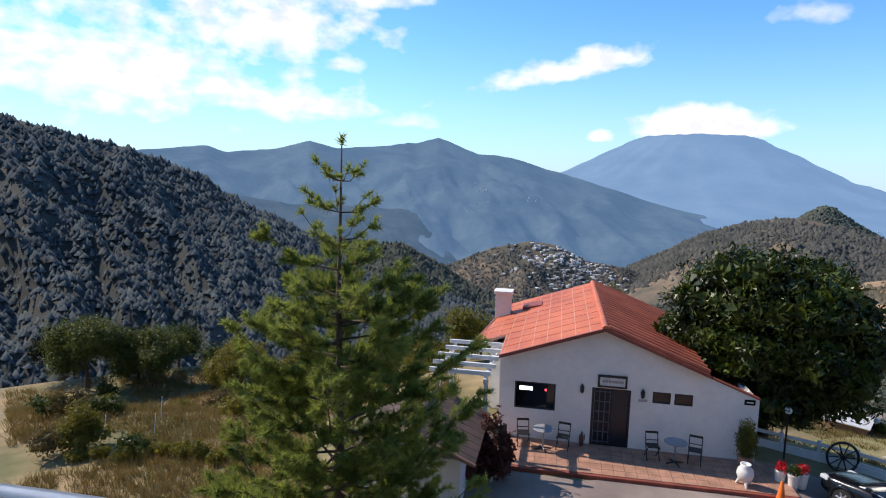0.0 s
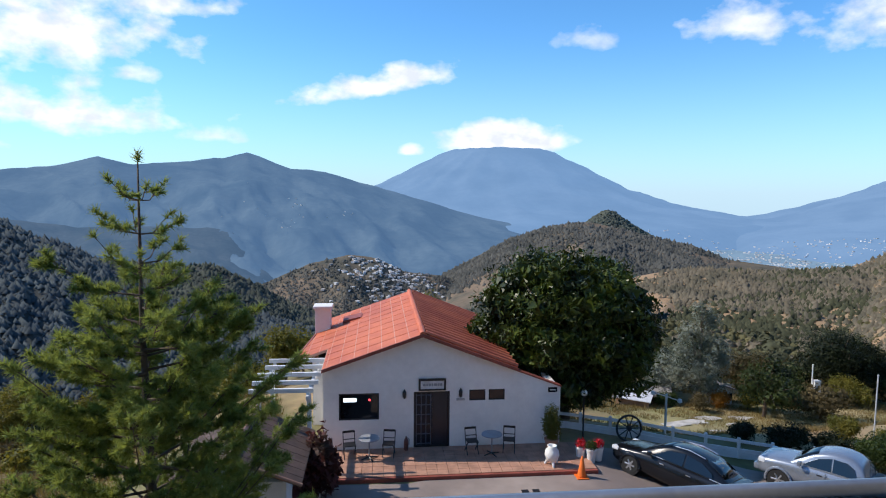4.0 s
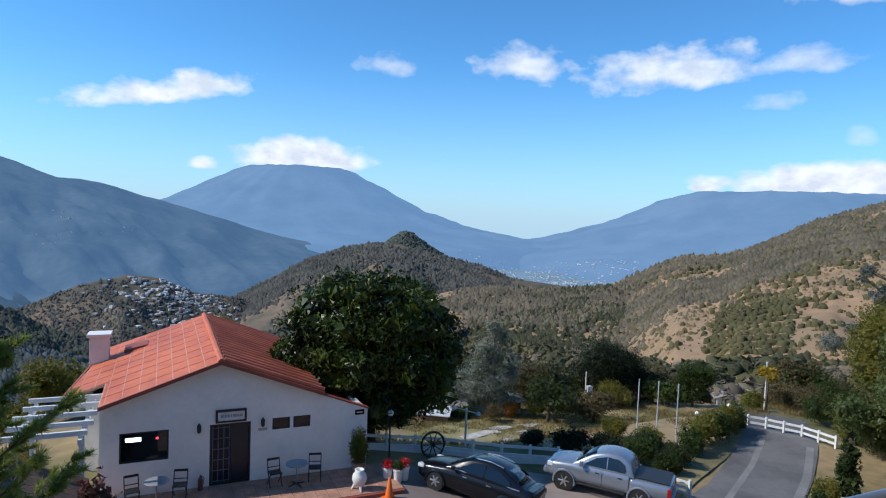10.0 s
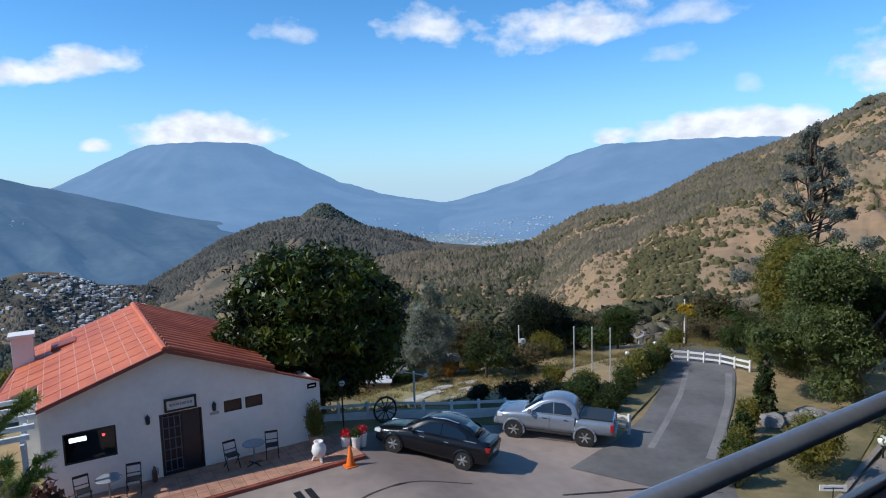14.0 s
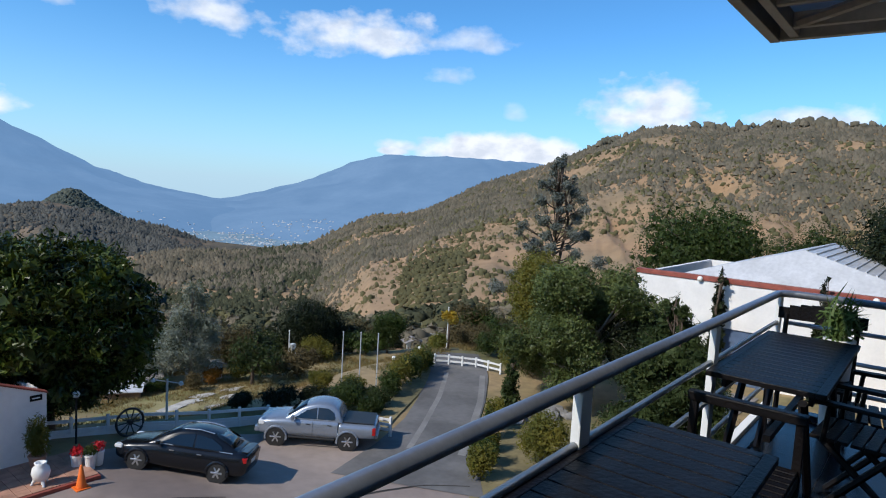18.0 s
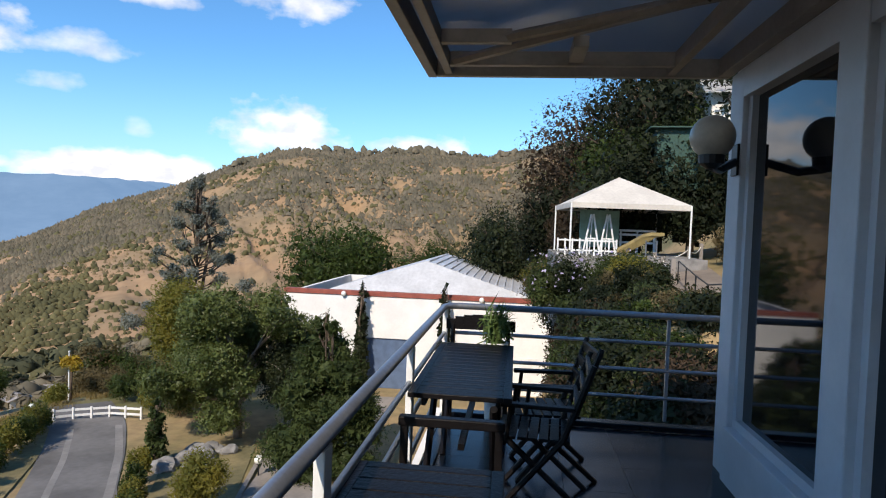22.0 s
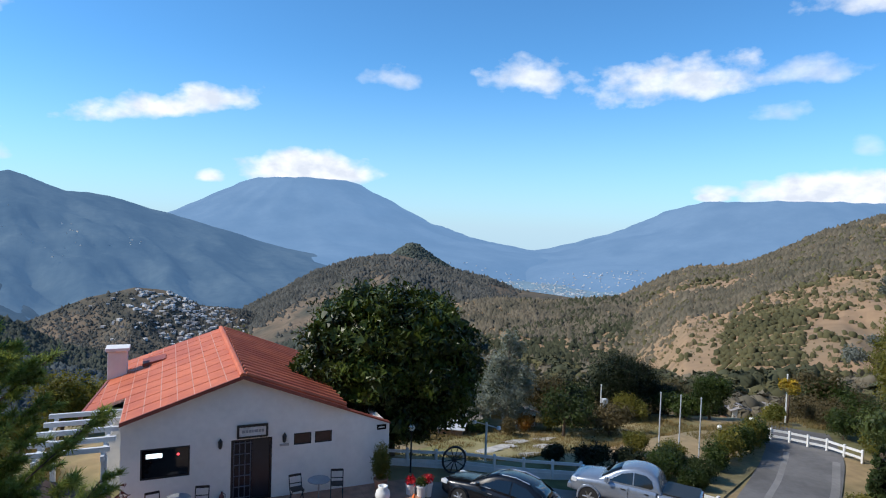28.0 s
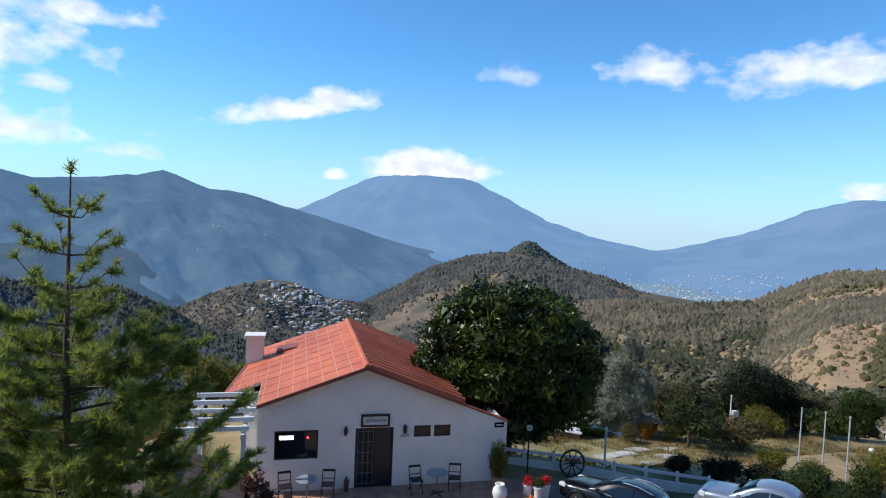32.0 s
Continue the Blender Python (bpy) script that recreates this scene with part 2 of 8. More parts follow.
BARK = material("bark", (0.12, 0.085, 0.06), 0.9, 6.0, 0.4, 0.6)
PALE_BARK = material("pale_bark", (0.30, 0.25, 0.2), 0.85, 5.0, 0.4, 0.4)
GALVANISED = material("roof_sheet", (0.62, 0.62, 0.62), 0.45, 0.5, 0.15, 0.05, metal=0.2)
BLUE_DOOR = material("blue_door", (0.10, 0.15, 0.25), 0.5, 2.0, 0.2, 0.05)
GLOBE = material("globe_glass", (0.85, 0.84, 0.78), 0.25, 3, 0.05)
DARK_GLASS = material("dark_glass", (0.008, 0.008, 0.010), 0.04, 3, 0.1, spec=0.6)
CANVAS = material("canvas", (0.60, 0.56, 0.50), 0.8, 1.0, 0.12, 0.1)
ORANGE = material("orange_plastic", (0.85, 0.17, 0.02), 0.5, 5, 0.1)
GREEN_SHEET = material("green_sheet", (0.022, 0.075, 0.055), 0.6, 1.0, 0.3, 0.1)
# white facade frames with balcony shade in their colour; garden poles are plain grey
FRAME_SHADE_POLE_GREY = material("frame_shade_pole_grey", (0.50, 0.51, 0.53), 0.5, 3.0, 0.1, 0.05, fine=0.03)
# darker copy of the white globe, its place in shade put into the colour
SHADED_GLOBE = material("shaded_globe", (0.44, 0.40, 0.33), 0.3, 3, 0.08)
STONE = material("stone", (0.25, 0.24, 0.23), 0.85, 3.0, 0.35, 0.5)

ORCHARD_LEAF = leaf_material("orchard_leaf", (0.095, 0.115, 0.03), (0.04, 0.055, 0.015), 0.5, 0.35, 0.25)
SPIKY_LEAF = leaf_material("spiky_leaf", (0.10, 0.15, 0.045), (0.05, 0.085, 0.03), 0.5, 0.3, 0.2)
MANGO_LEAF = leaf_material("mango_leaf", (0.068, 0.092, 0.013), (0.007, 0.014, 0.003), 0.38, 0.5, 0.08)
PINE_NEEDLE = leaf_material("pine_needle", (0.21, 0.255, 0.078), (0.085, 0.13, 0.042), 0.5, 0.25, 0.4)
GUM_LEAF = leaf_material("gum_leaf", (0.27, 0.29, 0.24), (0.13, 0.15, 0.12), 0.5, 0.4, 0.2)
BROAD_LEAF = leaf_material("broad_leaf", (0.054, 0.078, 0.018), (0.022, 0.036, 0.009), 0.5, 0.35, 0.25)
YELLOW_LEAF = leaf_material("yellow_leaf", (0.180, 0.158, 0.030), (0.090, 0.098, 0.022), 0.5, 0.3, 0.3)
CEDAR_LEAF = leaf_material("cedar_leaf", (0.052, 0.070, 0.021), (0.020, 0.032, 0.010), 0.6, 0.3, 0.15)
DARK_LEAF = leaf_material("dark_leaf", (0.026, 0.034, 0.013), (0.009, 0.014, 0.006), 0.55, 0.3, 0.1)
DRY_LEAF = leaf_material("dry_leaf", (0.125, 0.098, 0.05), (0.058, 0.048, 0.024), 0.7, 0.2, 0.2)
# the wooded cliff's shade is put into the next two darker leaf colours
FOREST_DRY_SHADED = leaf_material("forest_dry_shaded_leaf", (0.062, 0.042, 0.027), (0.026, 0.020, 0.013), 0.7, 0.2, 0.1)
FOREST_DARK_SHADED = leaf_material("forest_dark_shaded_leaf", (0.020, 0.026, 0.012), (0.008, 0.012, 0.006), 0.6, 0.2, 0.05)
RED_FLOWER = leaf_material("red_flower", (0.55, 0.03, 0.04), (0.4, 0.02, 0.03))
LILAC_FLOWER = leaf_material("lilac_flower", (0.45, 0.40, 0.55), (0.35, 0.3, 0.5))


# ---- mesh helpers ----
def part(name, bm, mat, parent=None, label="", smooth=False):
    me = bpy.data.meshes.new(name)
    bm.to_mesh(me)
    bm.free()
    for m in (mat if isinstance(mat, (list, tuple)) else [mat]):
        me.materials.append(m)
    if smooth:
        for p in me.polygons:
            p.use_smooth = True
    ob = new(name, me)
    ob.parent = parent
    if label:
        ob["label"] = label
    return ob


def mesh_part(name, verts, faces, mat, parent=None, label="", smooth=False):
    me = bpy.data.meshes.new(name)
    verts, faces = np.asarray(verts, dtype=np.float32), np.asarray(faces, dtype=np.int32)
    k = faces.shape[1]
    me.vertices.add(len(verts))
    me.vertices.foreach_set("co", verts.ravel())
    me.loops.add(faces.size)
    me.loops.foreach_set("vertex_index", faces.ravel())
    me.polygons.add(len(faces))
    me.polygons.foreach_set("loop_start", np.arange(0, faces.size, k, dtype=np.int32))
    me.polygons.foreach_set("loop_total", np.full(len(faces), k, dtype=np.int32))
    me.update(calc_edges=True)
    me.materials.append(mat)
    if smooth:
        me.polygons.foreach_set("use_smooth", np.ones(len(faces), dtype=bool))
    ob = new(name, me)
    ob.parent = parent
    if label:
        ob["label"] = label
    return ob


def thing(name, label, category, at=(0, 0, 0), turn=0.0, group="", kind=""):
    ob = new(name)
    ob.matrix_world = pose(*at, 0, 0, turn)
    return tagged(ob, label, category, group, kind)


def add_box(bm, x0, y0, z0, x1, y1, z1, bevel=0.0):
    made = bmesh.ops.create_cube(bm, size=1.0, matrix=Matrix.Translation(((x0 + x1) / 2, (y0 + y1) / 2, (z0 + z1) / 2)) @ Matrix.Diagonal((abs(x1 - x0), abs(y1 - y0), abs(z1 - z0), 1)))
    if bevel:
        edges = list({e for v in made["verts"] for e in v.link_edges})
        bmesh.ops.bevel(bm, geom=edges, offset=bevel, segments=2, affect="EDGES", profile=0.6)
    return bm


def box(x0, y0, z0, x1, y1, z1, bevel=0.0):
    return add_box(bmesh.new(), x0, y0, z0, x1, y1, z1, bevel)


def add_tube(bm, points, radii, sides=8, cap=True):
    points = [Vector(p) for p in points]
    if isinstance(radii, (int, float)):
        radii = [radii] * len(points)
    rings, ref = [], Vector((0.31, 0.17, 0.93))
    for i, p in enumerate(points):
        d = (points[min(i + 1, len(points) - 1)] - points[max(i - 1, 0)]).normalized()
        u = d.cross(ref)
        u = (u if u.length > 0.05 else d.cross(Vector((1, 0, 0)))).normalized()
        v = d.cross(u)
        rings.append([bm.verts.new(p + (u * math.cos(2 * math.pi * k / sides) + v * math.sin(2 * math.pi * k / sides)) * radii[i]) for k in range(sides)])
    for a, b in zip(rings, rings[1:]):
        for k in range(sides):
            bm.faces.new((a[k], a[(k + 1) % sides], b[(k + 1) % sides], b[k]))
    if cap:
        bm.faces.new(rings[0][::-1])
        bm.faces.new(rings[-1])
    return bm


def tube(points, radii, sides=8, cap=True):
    return add_tube(bmesh.new(), points, radii, sides, cap)


def add_lathe(bm, profile, sides=20, centre=(0, 0)):
    rings = [[bm.verts.new((centre[0] + r * math.cos(2 * math.pi * k / sides), centre[1] + r * math.sin(2 * math.pi * k / sides), z)) for k in range(sides)] for r, z in profile]
    for a, b in zip(rings, rings[1:]):
        for k in range(sides):
            bm.faces.new((a[k], a[(k + 1) % sides], b[(k + 1) % sides], b[k]))
    bm.faces.new(rings[0][::-1])
    bm.faces.new(rings[-1])
    return bm


def lathe(profile, sides=20, centre=(0, 0)):
    return add_lathe(bmesh.new(), profile, sides, centre)


def add_slab(bm, corners, thick):
    """A plate from its upper corners, thickened downwards."""
    top = [bm.verts.new(c) for c in corners]
    low = [bm.verts.new((c[0], c[1], c[2] - thick)) for c in corners]
    bm.faces.new(top)
    bm.faces.new(low[::-1])
    n = len(top)
    for i in range(n):
        bm.faces.new((top[i], low[i], low[(i + 1) % n], top[(i + 1) % n]))
    bmesh.ops.recalc_face_normals(bm, faces=bm.faces)
    return bm


def slab(corners, thick):
    return add_slab(bmesh.new(), corners, thick)


def prism(outline, y0, y1):
    """An outline in x and z, drawn out along y."""
    bm = bmesh.new()
    a = [bm.verts.new((x, y0, z)) for x, z in outline]
    b = [bm.verts.new((x, y1, z)) for x, z in outline]
    bm.faces.new(a)
    bm.faces.new(b[::-1])
    n = len(a)
    for i in range(n):
        bm.faces.new((a[i], b[i], b[(i + 1) % n], a[(i + 1) % n]))
    bmesh.ops.recalc_face_normals(bm, faces=bm.faces)
    return bm


def fractal(x, y, s=1.0, octaves=4, seed=0.0):
    """Smooth noise from sums of turned sine waves, about -1 to 1."""
    x, y = np.asarray(x, float), np.asarray(y, float)
    v, amp, f = np.zeros(np.broadcast(x, y).shape), 1.0, 1.0 / s
    for o in range(octaves):
        for k in range(3):
            a = 1.3 + seed + o * 2.17 + k * 2.09
            v += amp * np.sin((x * math.cos(a) + y * math.sin(a)) * f * (1 + 0.23 * k) + 1.7 * math.sin(a * 3) + 1.3 * np.sin((x * math.sin(a) - y * math.cos(a)) * f * 0.7 + k)) / 3
        amp *= 0.5
        f *= 2.07
    return v


# ---- the lie of the land ----
OX, OY, EYE_Z = 0.5, -4.6, 9.24      # middle of the look-out


def step(v, a, b):
    t = np.clip((np.asarray(v, float) - a) / (b - a), 0, 1)
    return t * t * (3 - 2 * t)


def drive_z(x):
    return np.interp(x, (-5, 8.5, 15, 23, 31, 45, 70), (-0.15, -0.15, -1.3, -1.65, -2.0, -2.0, -3.5))


def ground_z(x, y):
    x, y = np.asarray(x, float), np.asarray(y, float)
    r = np.hypot(x - OX, y - OY)
    az = np.degrees(np.arctan2(x - OX, y - OY))
    near = drive_z(x)
    near = near - 3.4 * step(-x, 2.5, 13) - 0.09 * np.maximum(-x - 11, 0)
    near = near - 3.2 * step(y - 0.15 * np.maximum(x - 15, 0), 19.2, 26.5) * step(x, 4, 9) - 0.08 * np.maximum(y - 25, 0)
    near = near - 2.5 * step(y, 24, 34) * step(-x, -6, 0)
    # the bank that climbs behind the drive
    bank = np.maximum(0, (-5.0 - 0.055 * (x - 8)) - y) * step(x, 8, 11)
    near = near + np.where(x < 45, np.minimum(bank * 4.0, 8.2 + 0.085 * np.clip(x - 10, 0, 17) + 0.12 * np.maximum(bank - 3.4, 0)), bank * 0.5)
    near = near + 0.12 * fractal(x, y, 3.0, 3) * step(r, 26, 34)
    lr = np.log(np.maximum(r, 1.0))
    knots = np.log((60.0, 150.0, 400.0, 1000.0, 1500.0, 3000.0, 4900.0))
    left = np.interp(lr, knots, (-8.5, -40, -120, -230, -260, -240, -240))
    mid = np.interp(lr, knots, (-8, -24, -68, -190, -235, -215, -235))
    right = np.interp(lr, knots, (-5, -16, -45, -120, -180, -215, -235))
    back = np.interp(lr, knots, (20, 60, 120, 160, 160, 100, 0))
    w = step(az, -15, 12)
    far = left * (1 - w) + mid * w
    w = step(az, 35, 70)
    far = far * (1 - w) + right * w
    w = np.maximum(step(az, 86, 125), step(-az, 60, 130))
    far = far * (1 - w) + back * w
    far = far + fractal(x, y, 40.0, 4, 2.0) * np.clip((r - 60) / 200, 0, 1) * 5
    w = step(r, 38, 75)
    return near * (1 - w) + far * w


def build_ground():
    na = 330
    rr = np.concatenate([[0.0], np.geomspace(2.0, 4900, 130)])
    aa = np.linspace(0, 2 * math.pi, na, endpoint=False)
    R, A = np.meshgrid(rr, aa, indexing="ij")
    X, Y = OX + R * np.sin(A), OY + R * np.cos(A)
    Z = ground_z(X, Y)
    V = np.stack([X, Y, Z], -1).reshape(-1, 3)
    i, j = np.meshgrid(np.arange(len(rr) - 1), np.arange(na), indexing="ij")
    F = np.stack([i * na + j, (i + 1) * na + j, (i + 1) * na + (j + 1) % na, i * na + (j + 1) % na], -1).reshape(-1, 4)
    g = mesh_part("ground", V, F[:, ::-1], MEADOW, smooth=True)
    return tagged(g, "dry brown grass and soil falling away into a wide valley", "ground", kind="structure")


build_ground()


def sheet_point(az, s, prof, near_r, far_r, foot, rough, seed):
    """A hill face: s runs from the foot (0) over the crest (1) to the far side."""
    el = np.interp(az, [p[0] for p in prof], [p[1] for p in prof])
    up = np.clip(s, 0, 1)
    r = near_r + (far_r - near_r) * s
    crest = EYE_Z + far_r * np.tan(np.radians(el))
    shape = up ** 1.15
    foot = np.minimum(foot, crest - 12)
    z = foot + (crest - foot) * shape - np.maximum(s - 1, 0) * (far_r - near_r) * 0.45
    a = np.radians(az)
    x, y = OX + r * np.sin(a), OY + r * np.cos(a)
    size = far_r * 0.05
    gully = np.abs(fractal(np.degrees(a) * far_r * 0.017 + 0.35 * s * (far_r - near_r), s * (far_r - near_r) * 0.45, size * 0.8, 5, seed)) - 0.35
    z = z - rough * gully * np.abs(crest - foot) * np.clip(up * (1.04 - up) * 4, 0.0, 1)
    return x, y, z


def build_hill(name, label, prof, near_r, far_r, foot, mat, rough=0.25, seed=0.0, na=260, ns=60, category="hill"):
    az = np.linspace(prof[0][0], prof[-1][0], na)
    s = np.concatenate([np.linspace(0, 1, ns), np.linspace(1.03, 1.5, 10)])
    A, S = np.meshgrid(az, s, indexing="ij")
    X, Y, Z = sheet_point(A, S, prof, near_r, far_r, foot, rough, seed)
    n = len(s)
    i, j = np.meshgrid(np.arange(na - 1), np.arange(n - 1), indexing="ij")
    F = np.stack([i * n + j, (i + 1) * n + j, (i + 1) * n + j + 1, i * n + j + 1], -1).reshape(-1, 4)
    ob = mesh_part(name, np.stack([X, Y, Z], -1).reshape(-1, 3), F, mat, smooth=True)
    return tagged(ob, label, category, kind="structure")


# distance haze is put into these four far materials as a blue glow
FAR_HAZE = material("far_slope_haze", (0.055, 0.07, 0.07), 1.0, 0.006, 0.35, colour2=(0.022, 0.034, 0.04), fine=0.2, spec=0.0, glow=(0.066, 0.132, 0.242, 0.95))
FOOT_HAZE = material("foothill_haze", (0.042, 0.048, 0.046), 1.0, 0.012, 0.35, colour2=(0.018, 0.026, 0.028), fine=0.3, spec=0.0, glow=(0.052, 0.098, 0.172, 0.95))
VOLCANO_HAZE = material("volcano_haze", (0.06, 0.07, 0.075), 1.0, 0.004, 0.4, fine=0.12, spec=0.0, glow=(0.130, 0.255, 0.46, 0.95))
PLAIN_HAZE = material("valley_plain_haze", (0.09, 0.11, 0.11), 1.0, 0.01, 0.3, fine=0.25, spec=0.0, glow=(0.125, 0.22, 0.34, 0.95))
RANGE = [(-75, 0.5), (-55, 1.0), (-45, 1.3), (-38, 0.9), (-33.7, 1.5), (-31.2, 1.85), (-29.6, 1.23), (-26.2, 1.61), (-22.6, 2.47), (-20.3, 1.98), (-18.5, 2.05), (-15.8, 2.31), (-13.9, 2.66), (-13.0, 2.6), (-11.2, 3.17), (-9.6, 2.6), (-7.5, 1.85), (-6.2, 1.82), (-3.5, 1.34), (-1.5, 0.65), (0, 0.31), (4.65, -0.98), (9.7, -2.42), (14, -3.2), (20, -4.5)]
build_hill("backdrop_range", "hazy blue mountain range with wooded ravines", RANGE, 1050, 2600, -250, FAR_HAZE, 0.13, 1.0, 360, 70, "mountain")
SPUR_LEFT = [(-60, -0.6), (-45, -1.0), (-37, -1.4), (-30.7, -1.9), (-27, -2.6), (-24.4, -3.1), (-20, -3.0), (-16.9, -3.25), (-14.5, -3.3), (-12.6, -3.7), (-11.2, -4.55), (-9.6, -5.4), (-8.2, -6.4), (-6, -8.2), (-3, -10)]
build_hill("backdrop_foothill", "hazy blue wooded plateau ending at a gorge", SPUR_LEFT, 800, 1750, -240, FOOT_HAZE, 0.2, 8.0, 200, 50, "mountain")


def build_plain():
    rr, aa = np.geomspace(1450, 4850, 60), np.radians(np.linspace(-40, 75, 160))
    R, A = np.meshgrid(rr, aa, indexing="ij")
    X, Y = OX + R * np.sin(A), OY + R * np.cos(A)
    Z = ground_z(X, Y) + 6
    i, j = np.meshgrid(np.arange(59), np.arange(159), indexing="ij")
    F = np.stack([i * 160 + j, (i + 1) * 160 + j, (i + 1) * 160 + j + 1, i * 160 + j + 1], -1).reshape(-1, 4)
    tagged(mesh_part("backdrop_plain", np.stack([X, Y, Z], -1).reshape(-1, 3), F[:, ::-1], PLAIN_HAZE, smooth=True), "hazy blue-green plain far below", "plain", kind="structure")


build_plain()
KNOB = [(3, -9.6), (5.7, -7.9), (8.8, -6.1), (12.3, -4.3), (15.2, -3.25), (18, -2.75), (19.2, -2.65), (22, -3.25), (24.5, -3.85), (27.9, -4.45), (30.4, -5.5), (33.5, -5.8), (36.7, -6.1), (42, -7), (48, -8)]
HILL_MID = material("mid_hill", (0.19, 0.145, 0.105), 1.0, 0.010, 0.4, colour2=(0.095, 0.092, 0.075), fine=0.2, spec=0.0)
HILL_KNOB = material("knob_slope", (0.075, 0.085, 0.075), 1.0, 0.02, 0.4, colour2=(0.05, 0.06, 0.055), fine=0.2, spec=0.0)
VILLAGE = [(-14, -10.5), (-10.3, -8.36), (-6.2, -6.69), (-2.6, -5.72), (0, -6.2), (2.6, -7.4), (6.2, -7.81), (8.3, -8.6), (14, -11)]
RIGHT = [(34, -7.5), (38.9, -5.73), (45, -2.7), (47.9, -2.45), (50, -1.8), (54.5, 0.5), (60.7, 2.65), (64.7, 4.5), (68.6, 6.0), (71.9, 6.25), (76, 6.2), (81.1, 6.6), (86.9, 6.2), (95, 7.5), (110, 9)]
LEFT = [(-110, 6), (-80, 6), (-60, 4.5), (-45, 3.0), (-38, 1.5), (-33.8, -0.1), (-32.4, -0.45), (-31, -1.3), (-29.9, -2.1), (-28.5, -2.8), (-27.3, -3.5), (-25.3, -4.3), (-22.4, -6.2), (-18.1, -9.2), (-10, -11), (-4, -13)]
MIDWOOD = [(-30, -5.5), (-24, -5.7), (-17.9, -6.4), (-14.2, -6.6), (-10.3, -8.4), (-7.3, -10.2), (-2, -12), (6, -12.5), (12, -12)]
build_hill("hill_knob", "wooded hill with a round knob on its crest", KNOB, 620, 1500, -190, HILL_MID, 0.16, 2.0, 300, 70)
build_hill("hill_village", "hill covered with the houses of a village", VILLAGE, 800, 1300, -270, HILL_MID, 0.14, 3.0, 240, 60)
LOW = [(14, -9.5), (20, -8.2), (25, -6.9), (29, -6.4), (32.9, -6.5), (36, -6.2), (39, -5.7), (42, -5.6), (46, -6.2), (52, -7), (60, -8)]
build_hill("hill_low", "low ridge with fields and scattered woods", LOW, 200, 640, -95, SOIL, 0.22, 7.0, 260, 70)
build_hill("hill_right", "long dry hillside with scattered trees and red soil", RIGHT, 130, 800, -28, SOIL, 0.10, 4.0, 320, 96)
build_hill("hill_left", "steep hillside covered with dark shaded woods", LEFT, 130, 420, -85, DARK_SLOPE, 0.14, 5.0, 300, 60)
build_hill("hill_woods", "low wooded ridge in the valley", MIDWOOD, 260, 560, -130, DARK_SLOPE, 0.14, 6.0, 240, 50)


SKIRTS = []


def build_volcano(name, label, az, dist, el_left, prof, mat, seed):
    """A cone: prof holds the slope's height above the eye (degrees) against its breadth from the middle (degrees)."""
    n, m = 180, 48
    br = np.linspace(0, prof[-1][0], m)
    hz = np.interp(br, [p[0] for p in prof], [p[1] for p in prof])
    T = np.linspace(0, 2 * math.pi, n, endpoint=False)
    B, A = np.meshgrid(br, T, indexing="ij")
    cx, cy = OX + dist * math.sin(radians(az)), OY + dist * math.cos(radians(az))
    rad = dist * np.tan(np.radians(B))
    Z = EYE_Z + dist * np.tan(np.radians(np.interp(B, br, hz)))
    ridge = np.abs(np.sin(A * 13 + 2.0 * np.sin(A * 3 + seed) + 0.8 * fractal(A * 9, B, 1.0, 3, seed)))
    Z = Z - (ridge - 0.5) * 22 * np.clip((B - 4.5) / 6, 0, 1) * np.clip((prof[-1][0] - B) / 10, 0, 1) * (0.6 + 0.4 * fractal(A * 5, B, 1.5, 2, seed))
    if seed > 2:
        # the summit stands on the near shoulder of the crown
        turn = np.angle(np.exp(1j * (A - radians(az - 90))))
        Z = Z + dist * 0.005 * np.exp(-(turn / 0.5) ** 2 - ((B - 5.6) / 1.7) ** 2)
    Z = Z + 5 * fractal(A * 4 + B, B * 1.3, 0.8, 4, seed) * np.clip(B / 3, 0.3, 1)
    V = np.stack([cx + rad * np.sin(A), cy + rad * np.cos(A), Z], -1).reshape(-1, 3)
    i, j = np.meshgrid(np.arange(m - 1), np.arange(n), indexing="ij")
    F = np.stack([i * n + j, (i + 1) * n + j, (i + 1) * n + (j + 1) % n, i * n + (j + 1) % n], -1).reshape(-1, 4)
    SKIRTS.append((az, dist, prof))
    return tagged(mesh_part(name, V, F[:, ::-1], mat, smooth=True), label, "volcano", kind="structure")


build_volcano("backdrop_volcano", "great haze-blue volcano with a flat crown under cloud", 11.0, 4000, 0, ((0, 3.78), (3, 3.72), (4.6, 3.55), (5.4, 3.2), (6.5, 2.6), (7.9, 1.9), (10.8, 0.37), (15, -1.1), (19.2, -1.85), (21.5, -2.1), (26, -4.5)), VOLCANO_HAZE, 0.5)
build_volcano("backdrop_volcano", "distant haze-blue volcano with a cloud on its shoulder", 53.0, 4200, 0, ((0, 2.4), (4, 2.4), (6.0, 2.5), (7.2, 2.55), (8.2, 2.4), (10.2, 1.7), (13.1, 0.2), (18.8, -1.7), (24, -2.5), (28, -4.5)), VOLCANO_HAZE, 2.5)


